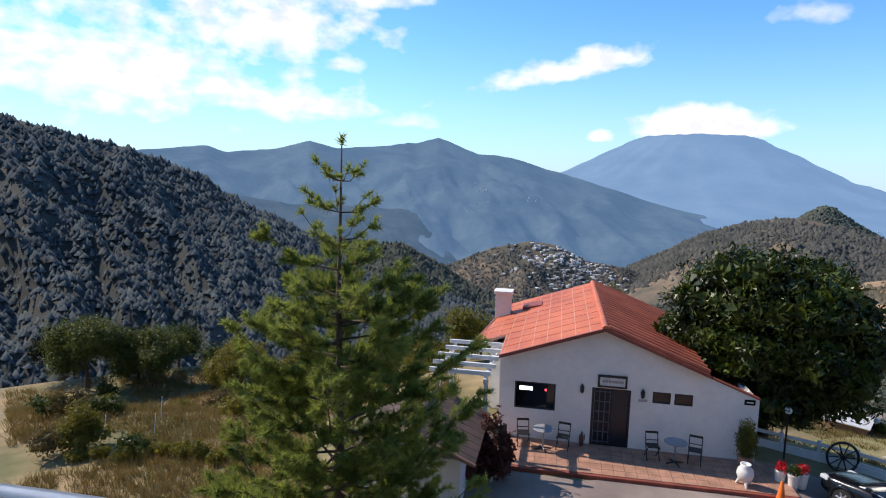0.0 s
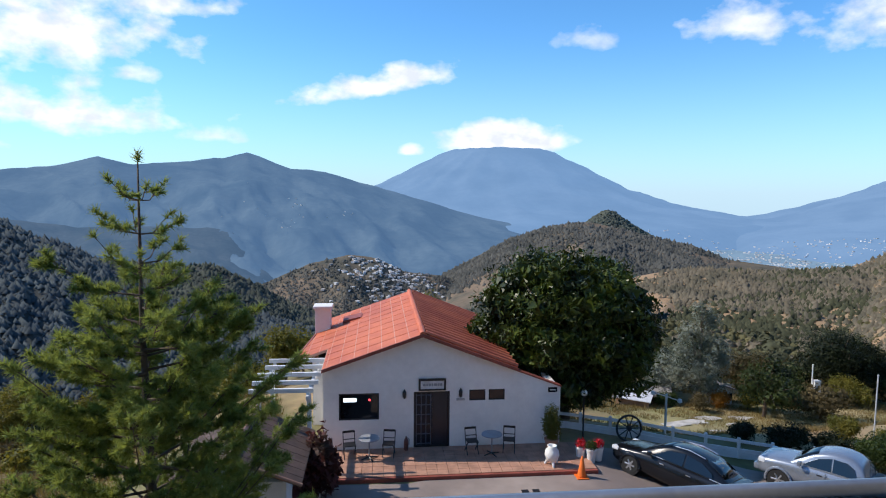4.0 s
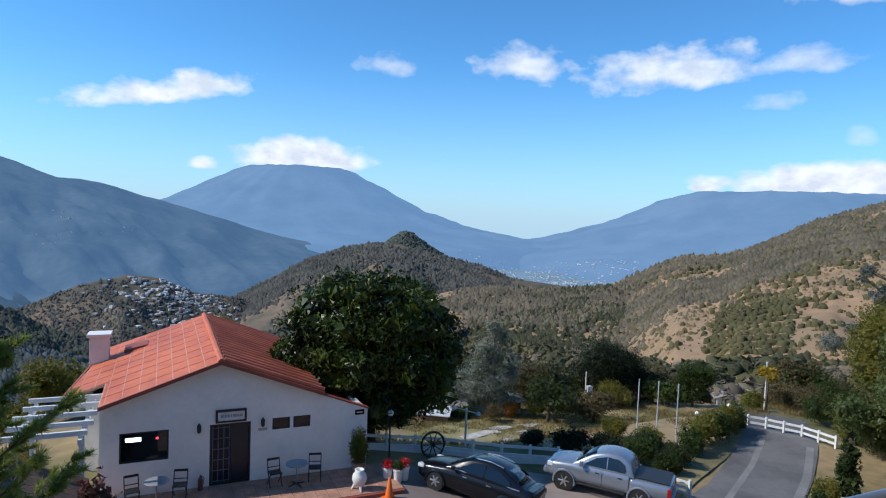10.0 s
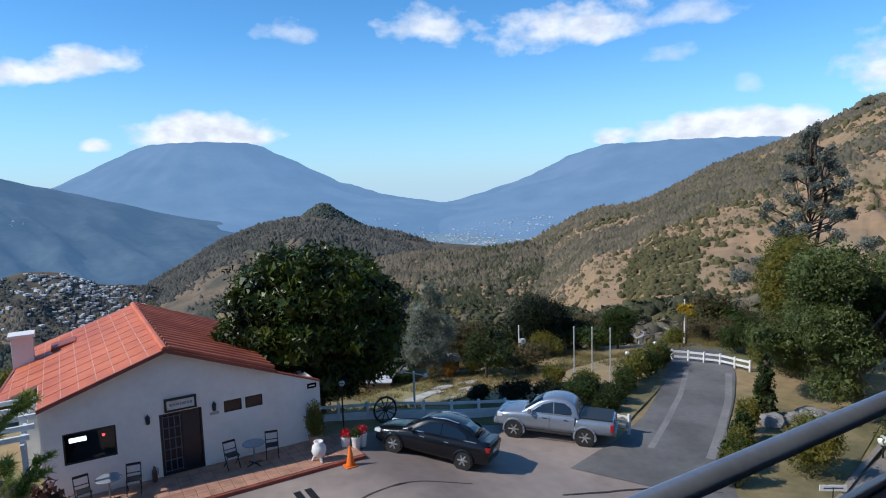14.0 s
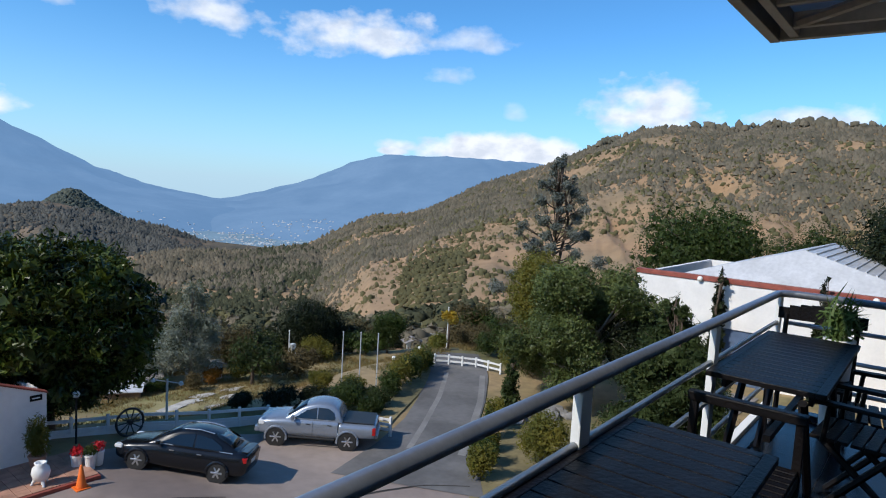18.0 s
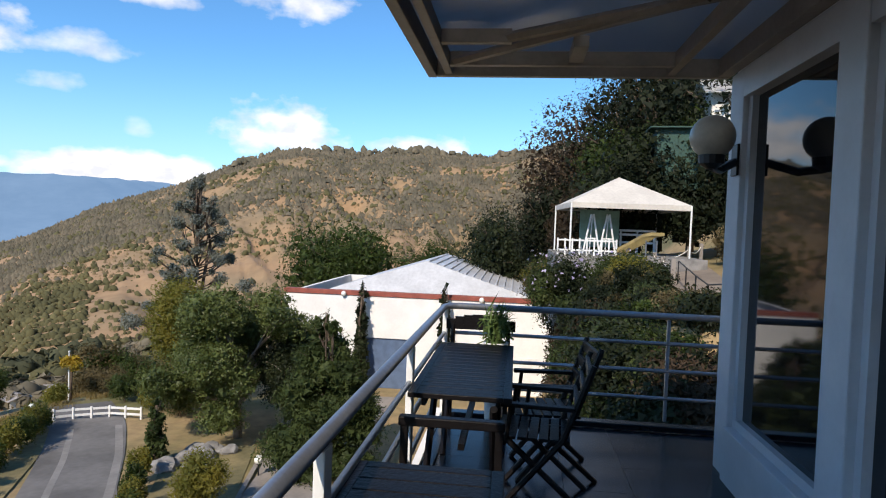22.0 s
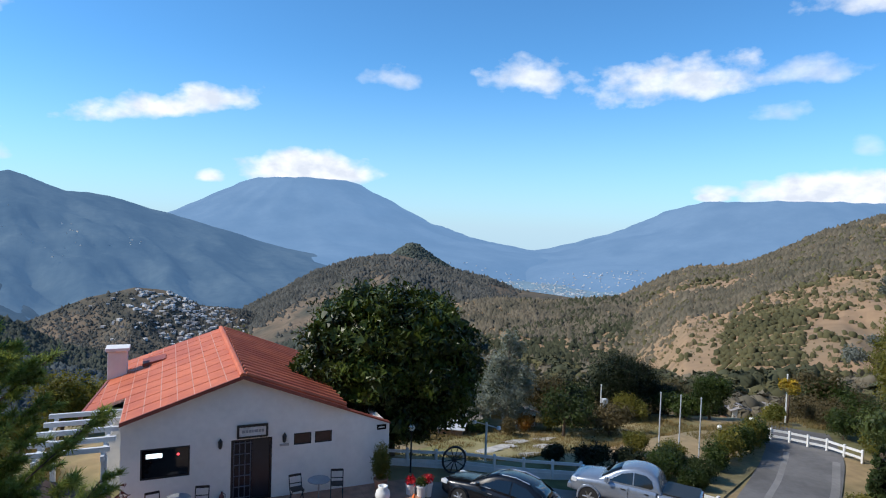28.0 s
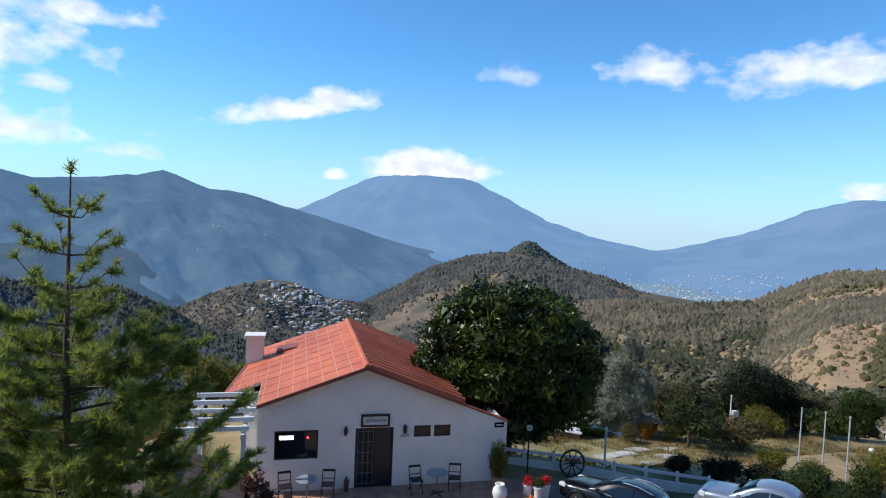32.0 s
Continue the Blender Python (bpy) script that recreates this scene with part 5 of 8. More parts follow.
# ---- near trees and shrubs ----
ORANGE_LEAF = leaf_material("orange_leaf", (0.30, 0.13, 0.02), (0.16, 0.09, 0.02))
FEATHER_LEAF = leaf_material("feathery_leaf", (0.19, 0.205, 0.18), (0.095, 0.11, 0.098), 0.6, 0.2, 0.15)
FIG_LEAF = leaf_material("fig_leaf", (0.115, 0.14, 0.043), (0.042, 0.058, 0.017), 0.45, 0.4, 0.2)
BLOSSOM = leaf_material("yellow_blossom", (0.45, 0.30, 0.03), (0.22, 0.18, 0.03))
STONE_PALE = material("pale_stone", (0.5, 0.47, 0.42), 0.9, 2.0, 0.3, 0.4)
def simple_tree(name, label, x, y, height, width, leaf, seed, n=4000, size=0.2, bare=0.25, bark=BARK, nl=6, category="tree", z=None, **kw):
    rng = random.Random(seed)
    ch = height * (1 - bare)
    bl = lobes(rng, nl, width * 0.5, ch * 0.55, height * bare + ch * 0.12, width * 0.28, min(1.3, 1.1 * ch / width))
    return tree(name, label, (x, y, z), height * (bare + 0.35), max(0.05, height * 0.025), bl, n, size, leaf, bark, seed, category, **kw)


def shrub(name, label, x, y, height, width, leaf, seed, n=1500, size=0.12, z=None, nl=4):
    rng = random.Random(seed)
    bl = [(0, 0, height * 0.5, width * 0.42, width * 0.42, height * 0.5)]
    for k in range(nl):
        a = rng.uniform(0, 6.28)
        bl.append((math.cos(a) * width * 0.28, math.sin(a) * width * 0.28, height * rng.uniform(.3, .7), width * 0.25, width * 0.25, height * 0.3))
    return tree(name, label, (x, y, z), height * 0.3, 0.03, bl, n, size, leaf, BARK, seed, "shrub", shell=0.6)


tree("gum_tree", "grey-green gum tree with loose foliage", (24.6, 37.6, None), 5.0, 0.16,
     [(0, 0, 7.0, 0.8, 0.8, 0.8), (0.6, 0.2, 6.2, 1.0, 1.0, 0.9), (-0.7, 0.1, 5.4, 1.1, 1.0, 0.9), (0.7, -0.4, 4.6, 1.2, 1.2, 0.9), (-1.3, 0, 4.0, 1.1, 1.1, 1.0), (1.5, 0, 3.4, 1.1, 1.1, 1.0), (0, -0.5, 3.0, 1.4, 1.2, 1.1), (-1.5, 0.2, 2.2, 1.2, 1.1, 1.0), (0.6, 0, 1.6, 1.5, 1.3, 1.0)], 14000, 0.13, GUM_LEAF, PALE_BARK, 11, heart=0.5, gaps=0.6)
simple_tree("gum_tree", "small grey-green gum tree with loose foliage", 22.6, 39.5, 4.2, 3.0, GUM_LEAF, 12, 5000, 0.13, 0.1, PALE_BARK, 6)
simple_tree("round_tree", "broad dark round-crowned tree", 38.8, 41.2, 6.4, 6.4, DARK_LEAF, 13, 20000, 0.14, 0.05, nl=11)
simple_tree("round_tree", "dark tree in the shade of a larger one", 42.5, 41.0, 3.8, 4.6, DARK_LEAF, 14, 9000, 0.14, 0.08)
simple_tree("round_tree", "dark olive tree beside the field", 43.4, 35.4, 4.6, 3.4, BROAD_LEAF, 15, 9000, 0.14, 0.08)
simple_tree("round_tree", "small bright green round tree in the field", 36.8, 38.0, 2.7, 2.8, YELLOW_LEAF, 16, 6000, 0.11, 0.15)
simple_tree("round_tree", "brown-green tree below the field", 29.6, 39.8, 4.3, 3.6, DRY_LEAF, 17, 7000, 0.14, 0.08)
simple_tree("round_tree", "dark tree below the field", 32.0, 40.4, 4.2, 3.6, DARK_LEAF, 18, 8000, 0.14, 0.05)
simple_tree("round_tree", "dark tree below the field", 27.4, 44.0, 5.0, 4.0, DARK_LEAF, 22, 8000, 0.15, 0.05)
simple_tree("round_tree", "olive-brown tree below the field", 20.0, 42.5, 5.0, 3.6, BROAD_LEAF, 19, 7000, 0.14, 0.1)
shrub("orange_shrub", "shrub with orange autumn leaves", 25.5, 36.4, 1.5, 1.5, ORANGE_LEAF, 20, 1800, 0.1)
shrub("green_shrub", "light green shrub beside the field", 27.6, 36.2, 2.0, 1.9, YELLOW_LEAF, 21, 2200, 0.1)
for k, (x, y) in enumerate(((21.6, 36.8), (23.4, 35.2), (30.4, 38.2), (33.2, 39.4), (19.8, 37.4))):
    shrub("field_bush", "low olive bush at the edge of the field", x, y, 1.1 + 0.2 * (k % 3), 1.8, (BROAD_LEAF, DRY_LEAF, DARK_LEAF)[k % 3], 23 + k, 1800, 0.1)
for k, (x, y, h, w, m) in enumerate(((17.9, 18.0, 1.3, 2.1, DARK_LEAF), (19.3, 17.2, 1.2, 1.8, DARK_LEAF), (20.4, 16.3, 1.3, 2.0, BROAD_LEAF), (21.6, 17.4, 1.2, 1.8, CEDAR_LEAF), (20.8, 15.2, 0.9, 1.4, BROAD_LEAF), (22.2, 15.9, 1.0, 1.5, CEDAR_LEAF), (21.3, 19.3, 1.1, 1.3, YELLOW_LEAF), (22.6, 18.3, 1.0, 1.5, YELLOW_LEAF), (24.0, 17.0, 1.5, 1.6, BROAD_LEAF), (25.4, 17.4, 1.9, 1.7, YELLOW_LEAF), (26.8, 17.9, 1.8, 1.6, BROAD_LEAF), (28.2, 18.5, 1.8, 1.6, YELLOW_LEAF), (29.4, 19.2, 1.6, 1.5, BROAD_LEAF), (16.6, 19.2, 0.9, 1.2, DARK_LEAF))):
    shrub("garden_shrub", "leafy garden shrub beside the road", x, y, h, w, m, 30 + k, 3400, 0.085)
simple_tree("yellow_tree", "slender small tree with yellow blossom", 36.5, 22.8, 2.9, 1.5, BLOSSOM, 50, 900, 0.13, 0.62, nl=3)
# right of the road
fr = random.Random(51)
tree("fig_tree", "large leafy tree with dark green foliage beside the road", (30.8, 9.2, None), 3.6, 0.2,
     [(fr.uniform(-3.4, 3.4) * (1.1 - 0.5 * k / 31), fr.uniform(-3.4, 3.4) * (1.1 - 0.5 * k / 31), 1.9 + 5.0 * (k / 31) + fr.uniform(-.3, .3), *[fr.uniform(0.95, 1.35)] * 2, fr.uniform(0.8, 1.1)) for k in range(32)],
     60000, 0.13, FIG_LEAF, PALE_BARK, 51, gaps=0.8, heart=0.7)
simple_tree("fig_tree", "dense dark green tree beside the road", 31.8, 6.4, 6.4, 4.6, DARK_LEAF, 52, 22000, 0.13, 0.15, PALE_BARK, 8, gaps=0.6)
simple_tree("yellow_green_tree", "yellow-green tree behind the roadside trees", 34.6, 14.4, 9.4, 4.6, YELLOW_LEAF, 53, 20000, 0.13, 0.2, PALE_BARK, 9, gaps=0.6)
cr = random.Random(54)
cl = []
for k in range(84):
    f = (k % 28) / 27
    w = 4.6 * (1 - f) ** 0.8 + 0.3
    a = cr.uniform(0, 6.28)
    r = w * cr.uniform(0.35, 1.0)
    q = cr.uniform(0.3, 0.62) * (1 - 0.3 * f)
    cl.append((r * math.cos(a), r * math.sin(a), 3.8 + f * 10.8 + cr.uniform(-.3, .3), q * 1.2, q * 1.2, q))
tree("casuarina", "tall feathery grey-green casuarina with gaps in its crown", (43.0, 18.1, None), 14.4, 0.13, cl,
     42000, 0.15, FEATHER_LEAF, BARK, 54, gaps=0.85, heart=0, shell=0.1, slim=0.55)
for k, (x, y, h, w) in enumerate(((33.6, 13.9, 1.6, 2.0), (34.6, 16.0, 1.4, 2.2), (35.6, 18.6, 1.8, 2.4), (37.5, 20.5, 2.0, 2.6), (39.5, 18.0, 2.4, 3.0), (36.8, 15.0, 2.2, 2.6), (41.5, 21.5, 2.2, 3.0), (39.0, 23.5, 2.0, 2.8), (43.5, 24.5, 2.4, 3.2), (34.5, 22.2, 1.2, 1.6), (46.0, 21.0, 3.0, 3.4), (48.0, 26.0, 3.0, 3.6), (45.0, 29.0, 2.4, 3.0), (40.5, 27.0, 1.8, 2.4))):
    shrub("slope_bush", "tangled dry bush on the slope beyond the road", x, y, h, w, (DRY_LEAF, YELLOW_LEAF, BROAD_LEAF, DRY_LEAF)[k % 4], 760 + k, 3200, 0.1)
shrub("clipped_bush", "round clipped bush on the lawn", 22.0, 6.6, 2.3, 2.1, YELLOW_LEAF, 55, 5000, 0.09)
for k, (x, y, h, w) in enumerate(((19.0, 7.5, 1.5, 1.2), (20.2, 8.2, 1.4, 1.2), (21.5, 8.9, 1.3, 1.1), (22.8, 9.7, 1.4, 1.1), (24.1, 10.3, 1.5, 1.1))):
    shrub("hedge_bush", "bushy hedge plant along the road edge", x, y, h, w, BROAD_LEAF if k % 2 else YELLOW_LEAF, 60 + k, 1500, 0.1)


def conifer(name, label, x, y, height, width, leaf, seed, n, size, z=None, point=1.0):
    rng = random.Random(seed)
    bl = []
    for k in range(16):
        f = k / 15
        w = width * 0.5 * (1 - f) ** point * (1 - 0.3 * max(0, 0.15 - f) / 0.15) + 0.08
        for q in range(5 if f < 0.8 else 2):
            a = rng.uniform(0, 6.28)
            r = w * 0.55
            bl.append((math.cos(a) * r, math.sin(a) * r, height * (0.06 + 0.9 * f), w * 0.55, w * 0.55, height * 0.07))
    return tree(name, label, (x, y, z), height * 0.9, 0.1, bl, n, size, leaf, BARK, seed, "tree", shell=0.5, droop=-0.2, slim=0.3)


conifer("cedar", "bushy conical cedar with soft green sprays", 27.0, 3.5, 7.2, 5.9, CEDAR_LEAF, 70, 46000, 0.17, point=0.6)
conifer("cypress", "slim columnar cypress beside the road", 26.3, 10.9, 3.0, 0.95, CEDAR_LEAF, 71, 3000, 0.14, point=0.4)
conifer("cypress", "slim columnar cypress against the white hall", 42.2, 5.7, 7.5, 0.95, DARK_LEAF, 72, 3500, 0.2, z=-2.2, point=0.35)
conifer("cypress", "slim columnar cypress against the white hall", 42.2, 0.0, 7.6, 0.95, DARK_LEAF, 73, 3500, 0.2, z=-2.2, point=0.35)
# the meadow side
simple_tree("orchard_tree", "round yellow-green orchard tree in dry grass", -22.8, 37.5, 4.5, 4.6, YELLOW_LEAF, 80, 14000, 0.15, 0.22)
simple_tree("orchard_tree", "dark green orchard tree in dry grass", -30.9, 39.4, 5.5, 5.0, ORCHARD_LEAF, 81, 14000, 0.16, 0.24)
simple_tree("orchard_tree", "broad dark green orchard tree in dry grass", -35.4, 37.4, 6.5, 6.2, ORCHARD_LEAF, 78, 16000, 0.17, 0.24)
shrub("meadow_shrub", "upright yellow-green shrub at the meadow edge", -21.0, 20.0, 2.6, 2.0, YELLOW_LEAF, 79, 4500, 0.11)
for k in range(9):
    r = random.Random(940 + k)
    shrub("weed_clump", "low yellow-green weeds along the meadow edge", -20.2 + k * 1.0 + r.uniform(-.3, .3), 19.2 + r.uniform(-.4, .6), 0.6 + r.uniform(-.1, .2), 1.2, YELLOW_LEAF, 940 + k, 700, 0.12)
for x, y in ((-21.2, 21.9), (-18.6, 22.2), (-19.9, 24.6)):
    st = thing("stake", "thin white stake standing in the meadow", "stake", (x, y, float(ground_z(x, y))), group="meadow stakes")
    part("shaft", tube([(0, 0, -0.2), (0.03, 0, 0.5), (0.08, 0.02, 1.1)], [0.03, 0.028, 0.022], 6), WHITE_PAINT, st)
simple_tree("orchard_tree", "small olive orchard tree", -17.0, 36.0, 4.2, 4.4, YELLOW_LEAF, 82, 10000, 0.15, 0.2)
simple_tree("orchard_tree", "bushy olive tree by the meadow", -24.0, 41.0, 3.6, 5.2, BROAD_LEAF, 83, 9000, 0.15, 0.1)
for k in range(14):
    a = random.Random(90 + k)
    simple_tree("meadow_tree", "olive-green tree on the slope below the house", -14 + k * 1.6 + a.uniform(-1, 1), 38 + a.uniform(-3, 6), 3.6 + a.uniform(-.8, 1.4), 4.0, YELLOW_LEAF if k % 3 else BROAD_LEAF, 100 + k, 3600, 0.18, 0.1, nl=5)
for k, (x, y, h) in enumerate(((-33.5, 41.0, 4.6), (-37.0, 43.5, 5.0), (-26.0, 42.5, 3.6), (-40.0, 40.0, 4.6), (-33.0, 46.0, 4.4))):
    simple_tree("orchard_tree", "dark green orchard tree in dry grass", x, y, h, 4.8, (BROAD_LEAF, DARK_LEAF)[k % 2], 84 + k, 7000, 0.16, 0.12)
# the bank and the wooded cliff behind the gazebo
bank_leaf = (FOREST_DARK_SHADED, DARK_LEAF, CEDAR_LEAF, DARK_LEAF, BROAD_LEAF, FOREST_DARK_SHADED, FOREST_DRY_SHADED)
for k in range(13):
    r = random.Random(400 + k)
    x = 10.6 + k * 1.15
    y = -5.9 - 0.06 * (x - 8)
    shrub("bank_shrub", "dense shrub growing on the steep bank", x + r.uniform(-.5, .5), y - 0.4 + r.uniform(-.3, .3), 1.5 + r.uniform(-.5, .5), 1.7 + r.uniform(0, .8), bank_leaf[k % 7], 120 + k, 3000, 0.092, z=5.9 + 0.02 * k)
    shrub("bank_shrub", "dense shrub growing low on the steep bank", x + r.uniform(-.5, .5), y + 0.1, 2.6, 2.0, bank_leaf[(k + 3) % 7], 140 + k, 3200, 0.09, z=3.9)
    if k < 11:
        shrub("path_shrub", "dark shrub beside the footpath", x + 2.6, -11.2 - 0.17 * k + r.uniform(-.2, .2), 1.9 + r.uniform(-.4, .7), 2.1, (DARK_LEAF, DRY_LEAF, CEDAR_LEAF)[k % 3], 170 + k, 3000, 0.1, z=7.4 + 0.05 * k)
    if 4 < k < 11:
        shrub("bank_shrub", "leafy shrub between the bank and the footpath", x + 1.2 + r.uniform(-.4, .4), -7.35 - 0.09 * k + r.uniform(-.3, .3), 1.15 + r.uniform(-.25, .3), 1.7 + r.uniform(-.2, .4), (CEDAR_LEAF, DARK_LEAF, DRY_LEAF, BROAD_LEAF)[k % 4], 700 + k, 4000, 0.075, z=6.95 + 0.06 * k)
for k in range(22):
    r = random.Random(880 + k)
    x = 9.4 + k * 0.5 + r.uniform(-.3, .3)
    y = -6.75 - 0.1 * (x - 9) - r.uniform(0, 0.9)
    shrub("verge_shrub", "low dry shrub on the verge below the footpath", x, y, 0.55 + r.uniform(-.15, .25), 1.2 + r.uniform(-.2, .4), (DRY_LEAF, CEDAR_LEAF, DARK_LEAF, BROAD_LEAF)[k % 4], 880 + k, 1800, 0.07, z=float(ground_z(x, y)) - 0.05)
for k, (x, y, z, h) in enumerate(((8.8, -6.5, 5.6, 1.9), (9.5, -6.9, 5.9, 1.8), (10.2, -6.7, 5.6, 1.9), (9.0, -6.0, 4.2, 2.0), (9.9, -6.2, 4.4, 2.0), (8.9, -7.3, 6.3, 1.4), (10.6, -7.2, 6.3, 1.4), (9.8, -7.5, 6.6, 1.2), (8.4, -6.2, 3.0, 1.9), (9.6, -5.8, 2.6, 2.1))):
    shrub("bank_shrub", "dark leafy shrub growing on the steep bank", x, y, h, 1.6, (DARK_LEAF, FOREST_DRY_SHADED, CEDAR_LEAF, FOREST_DARK_SHADED)[k % 4], 930 + k, 3200, 0.075, z=z)
shrub("yellow_shrub", "yellow-green feathery shrub on the bank", 19.3, -8.0, 1.5, 1.5, YELLOW_LEAF, 716, 5200, 0.07, z=7.1)
for k in range(6):
    r = random.Random(720 + k)
    b = shrub("flowering_shrub", "dark shrub with pale lilac flowers before the gazebo", 22.3 + r.uniform(-.5, .3), -5.6 - 0.72 * k, 2.3 + r.uniform(-.2, .2), 1.9, (CEDAR_LEAF, DARK_LEAF)[k % 2], 720 + k, 4600, 0.08, z=6.3)
    if k < 5:
        V, F = leaf_cloud([(-0.25, 0, 1.5, 0.75, 0.85, 0.8)], 46, 0.10, 730 + k, shell=0.9, slim=0.9)
        tagged(mesh_part("flowers", V, F, LILAC_FLOWER, b), "pale lilac flowers", kind="stuff")
for k in range(7):
    r = random.Random(430 + k)
    shrub("bank_shrub", "brown and green shrub on the slope beside the hall", 27 + k * 2.2, -6.9 - 0.22 * k + r.uniform(-.4, .4), 2.6 + r.uniform(-.4, .8), 3.0, (DRY_LEAF, CEDAR_LEAF, BROAD_LEAF)[k % 3], 190 + k, 4500, 0.1, z=4.6 - 0.25 * k)
for k in range(9):
    r = random.Random(460 + k)
    simple_tree("forest_tree", "dark leafy tree on the slope behind the gazebo", 30.5 + (k % 3) * 3.2 + r.uniform(-1, 1), -9.5 - k * 0.95, 5.5 + r.uniform(-1, 2) + (k % 3), 5.0, (FOREST_DARK_SHADED, FOREST_DRY_SHADED, BROAD_LEAF)[(k * 2) % 3], 210 + k, 10000, 0.15, 0.05, nl=9, heart=0.8, z=8.0 + 0.25 * k, shell=0.76)
simple_tree("forest_tree", "dark round tree at the foot of the wooded cliff", 41.2, -7.0, 7.2, 5.2, FOREST_DARK_SHADED, 148, 16000, 0.14, 0.03, nl=10, heart=0.8, z=5.6, shell=0.76)
simple_tree("forest_tree", "brown-green tree at the foot of the wooded cliff", 36.0, -8.2, 6.2, 4.2, FOREST_DRY_SHADED, 149, 14000, 0.14, 0.03, nl=9, heart=0.8, z=6.6, shell=0.76)
for k in range(5):
    shrub("slope_bush", "dry grassy bush on the slope beside the hall", 27.5 + k * 1.9, -5.6 - 0.3 * k, 1.6, 2.2, (DRY_LEAF, YELLOW_LEAF, DRY_LEAF)[k % 3], 740 + k, 3000, 0.09, z=6.2)
simple_tree("forest_tree", "tall brown-green tree on the wooded cliff", 46, -9, 13, 9, FOREST_DRY_SHADED, 150, 13000, 0.17, 0.1, nl=14, heart=0.8, z=7.5, shell=0.76)
simple_tree("forest_tree", "dark tree on the wooded cliff", 38, -12.5, 15, 9, FOREST_DARK_SHADED, 151, 14000, 0.17, 0.05, nl=14, heart=0.8, z=8.5, shell=0.76)
simple_tree("forest_tree", "dark tree on the wooded cliff", 42, -15, 18, 10, FOREST_DRY_SHADED, 152, 15000, 0.17, 0.05, nl=14, heart=0.8, z=9.0, shell=0.76)
simple_tree("forest_tree", "dark tree on the wooded cliff", 33, -16, 15, 10, FOREST_DARK_SHADED, 153, 15000, 0.17, 0.05, nl=14, heart=0.8, z=9.5, shell=0.76)
simple_tree("forest_tree", "brown-leaved tree on the wooded cliff", 30, -19, 14, 9, FOREST_DRY_SHADED, 154, 13000, 0.17, 0.05, nl=14, heart=0.8, z=9.5, shell=0.76)
simple_tree("forest_tree", "dark tree on the wooded cliff", 50, -14, 16, 10, FOREST_DARK_SHADED, 155, 13000, 0.17, 0.05, nl=14, heart=0.8, z=9.0, shell=0.76)
simple_tree("dome_tree", "broad dark dome-shaped tree behind the hall", 77, 17, 13, 13, BROAD_LEAF, 156, 24000, 0.28, 0.05, nl=14, heart=0.8, z=-1.6)
simple_tree("dome_tree", "broad dark dome-shaped tree behind the hall", 75, 5.0, 13, 9, BROAD_LEAF, 157, 18000, 0.2, 0.1, nl=9, z=-3.0)
simple_tree("dome_tree", "dark tree beside the hall", 58, -3.2, 12, 9, DARK_LEAF, 158, 20000, 0.22, 0.05, nl=11, z=1.0)


# ---- fences, poles and lamps ----
def rail_fence(label, pts, height, mat, spacing=1.3, rails=2, board=False):
    f = thing("fence", label, "fence")
    P = [Vector((x, y, float(ground_z(x, y)) + 0.02)) for x, y in pts]
    up = Vector((0, 0, 1))
    for a, b in zip(P, P[1:]):
        n = max(1, round((b - a).length / spacing))
        for k in range(n + (b is P[-1])):
            p = a.lerp(b, k / n)
            part("post", box(p.x - 0.05, p.y - 0.05, p.z - 0.15, p.x + 0.05, p.y + 0.05, p.z + height + 0.05, 0.008), mat, f)
        d = (b - a).normalized()
        s = Vector((-d.y, d.x, 0)).normalized() * 0.02
        for k in range(rails):
            z0, z1 = height * (0.38 + 0.5 * k / max(1, rails - 1)) - 0.06, height * (0.38 + 0.5 * k / max(1, rails - 1)) + 0.06
            bm = bmesh.new()
            vs = [bm.verts.new(q + w * s + up * z) for q in (a, b) for w in (-1, 1) for z in (z0, z1)]
            for q in ((0, 1, 3, 2), (4, 6, 7, 5), (0, 4, 5, 1), (2, 3, 7, 6), (1, 5, 7, 3), (0, 2, 6, 4)):
                bm.faces.new([vs[i] for i in q])
            part("rail", bm, mat, f)
        if board:
            bm = bmesh.new()
            vs = [bm.verts.new(q + w * s * 1.5 + up * z) for q in (a, b) for w in (-1, 1) for z in (-0.1, height * 0.28)]
            for q in ((0, 1, 3, 2), (4, 6, 7, 5), (0, 4, 5, 1), (2, 3, 7, 6), (1, 5, 7, 3), (0, 2, 6, 4)):
                bm.faces.new([vs[i] for i in q])
            part("plinth", bm, mat, f)
    return f


rail_fence("low white rail fence behind the parked cars", [(7.9, 18.4), (11.6, 18.3), (14.2, 17.9), (16.6, 17.2)], 0.72, WHITE_PAINT, 1.2, 2, True)
rail_fence("short white board fence behind the pickup", [(18.6, 14.4), (19.5, 12.6)], 0.85, WHITE_PAINT, 0.9, 3)
rail_fence("white rail fence round the road bend", [(30.2, 20.1), (31.6, 18.9), (32.5, 17.4), (32.6, 15.6)], 0.62, WHITE_PAINT, 0.9, 2)


def pole(label, x, y, h, r=0.05, mat=WHITE_PAINT, name="pole"):
    z = float(ground_z(x, y))
    t = thing(name, label, "pole", (x, y, z))
    part("shaft", tube([(0, 0, -0.2), (0, 0, h)], [r, r * 0.8], 8), mat, t)
    part("cap", lathe([(0.01, h), (r * 1.2, h), (r * 1.2, h + 0.04), (0.01, h + 0.06)], 8), mat, t)
    return t


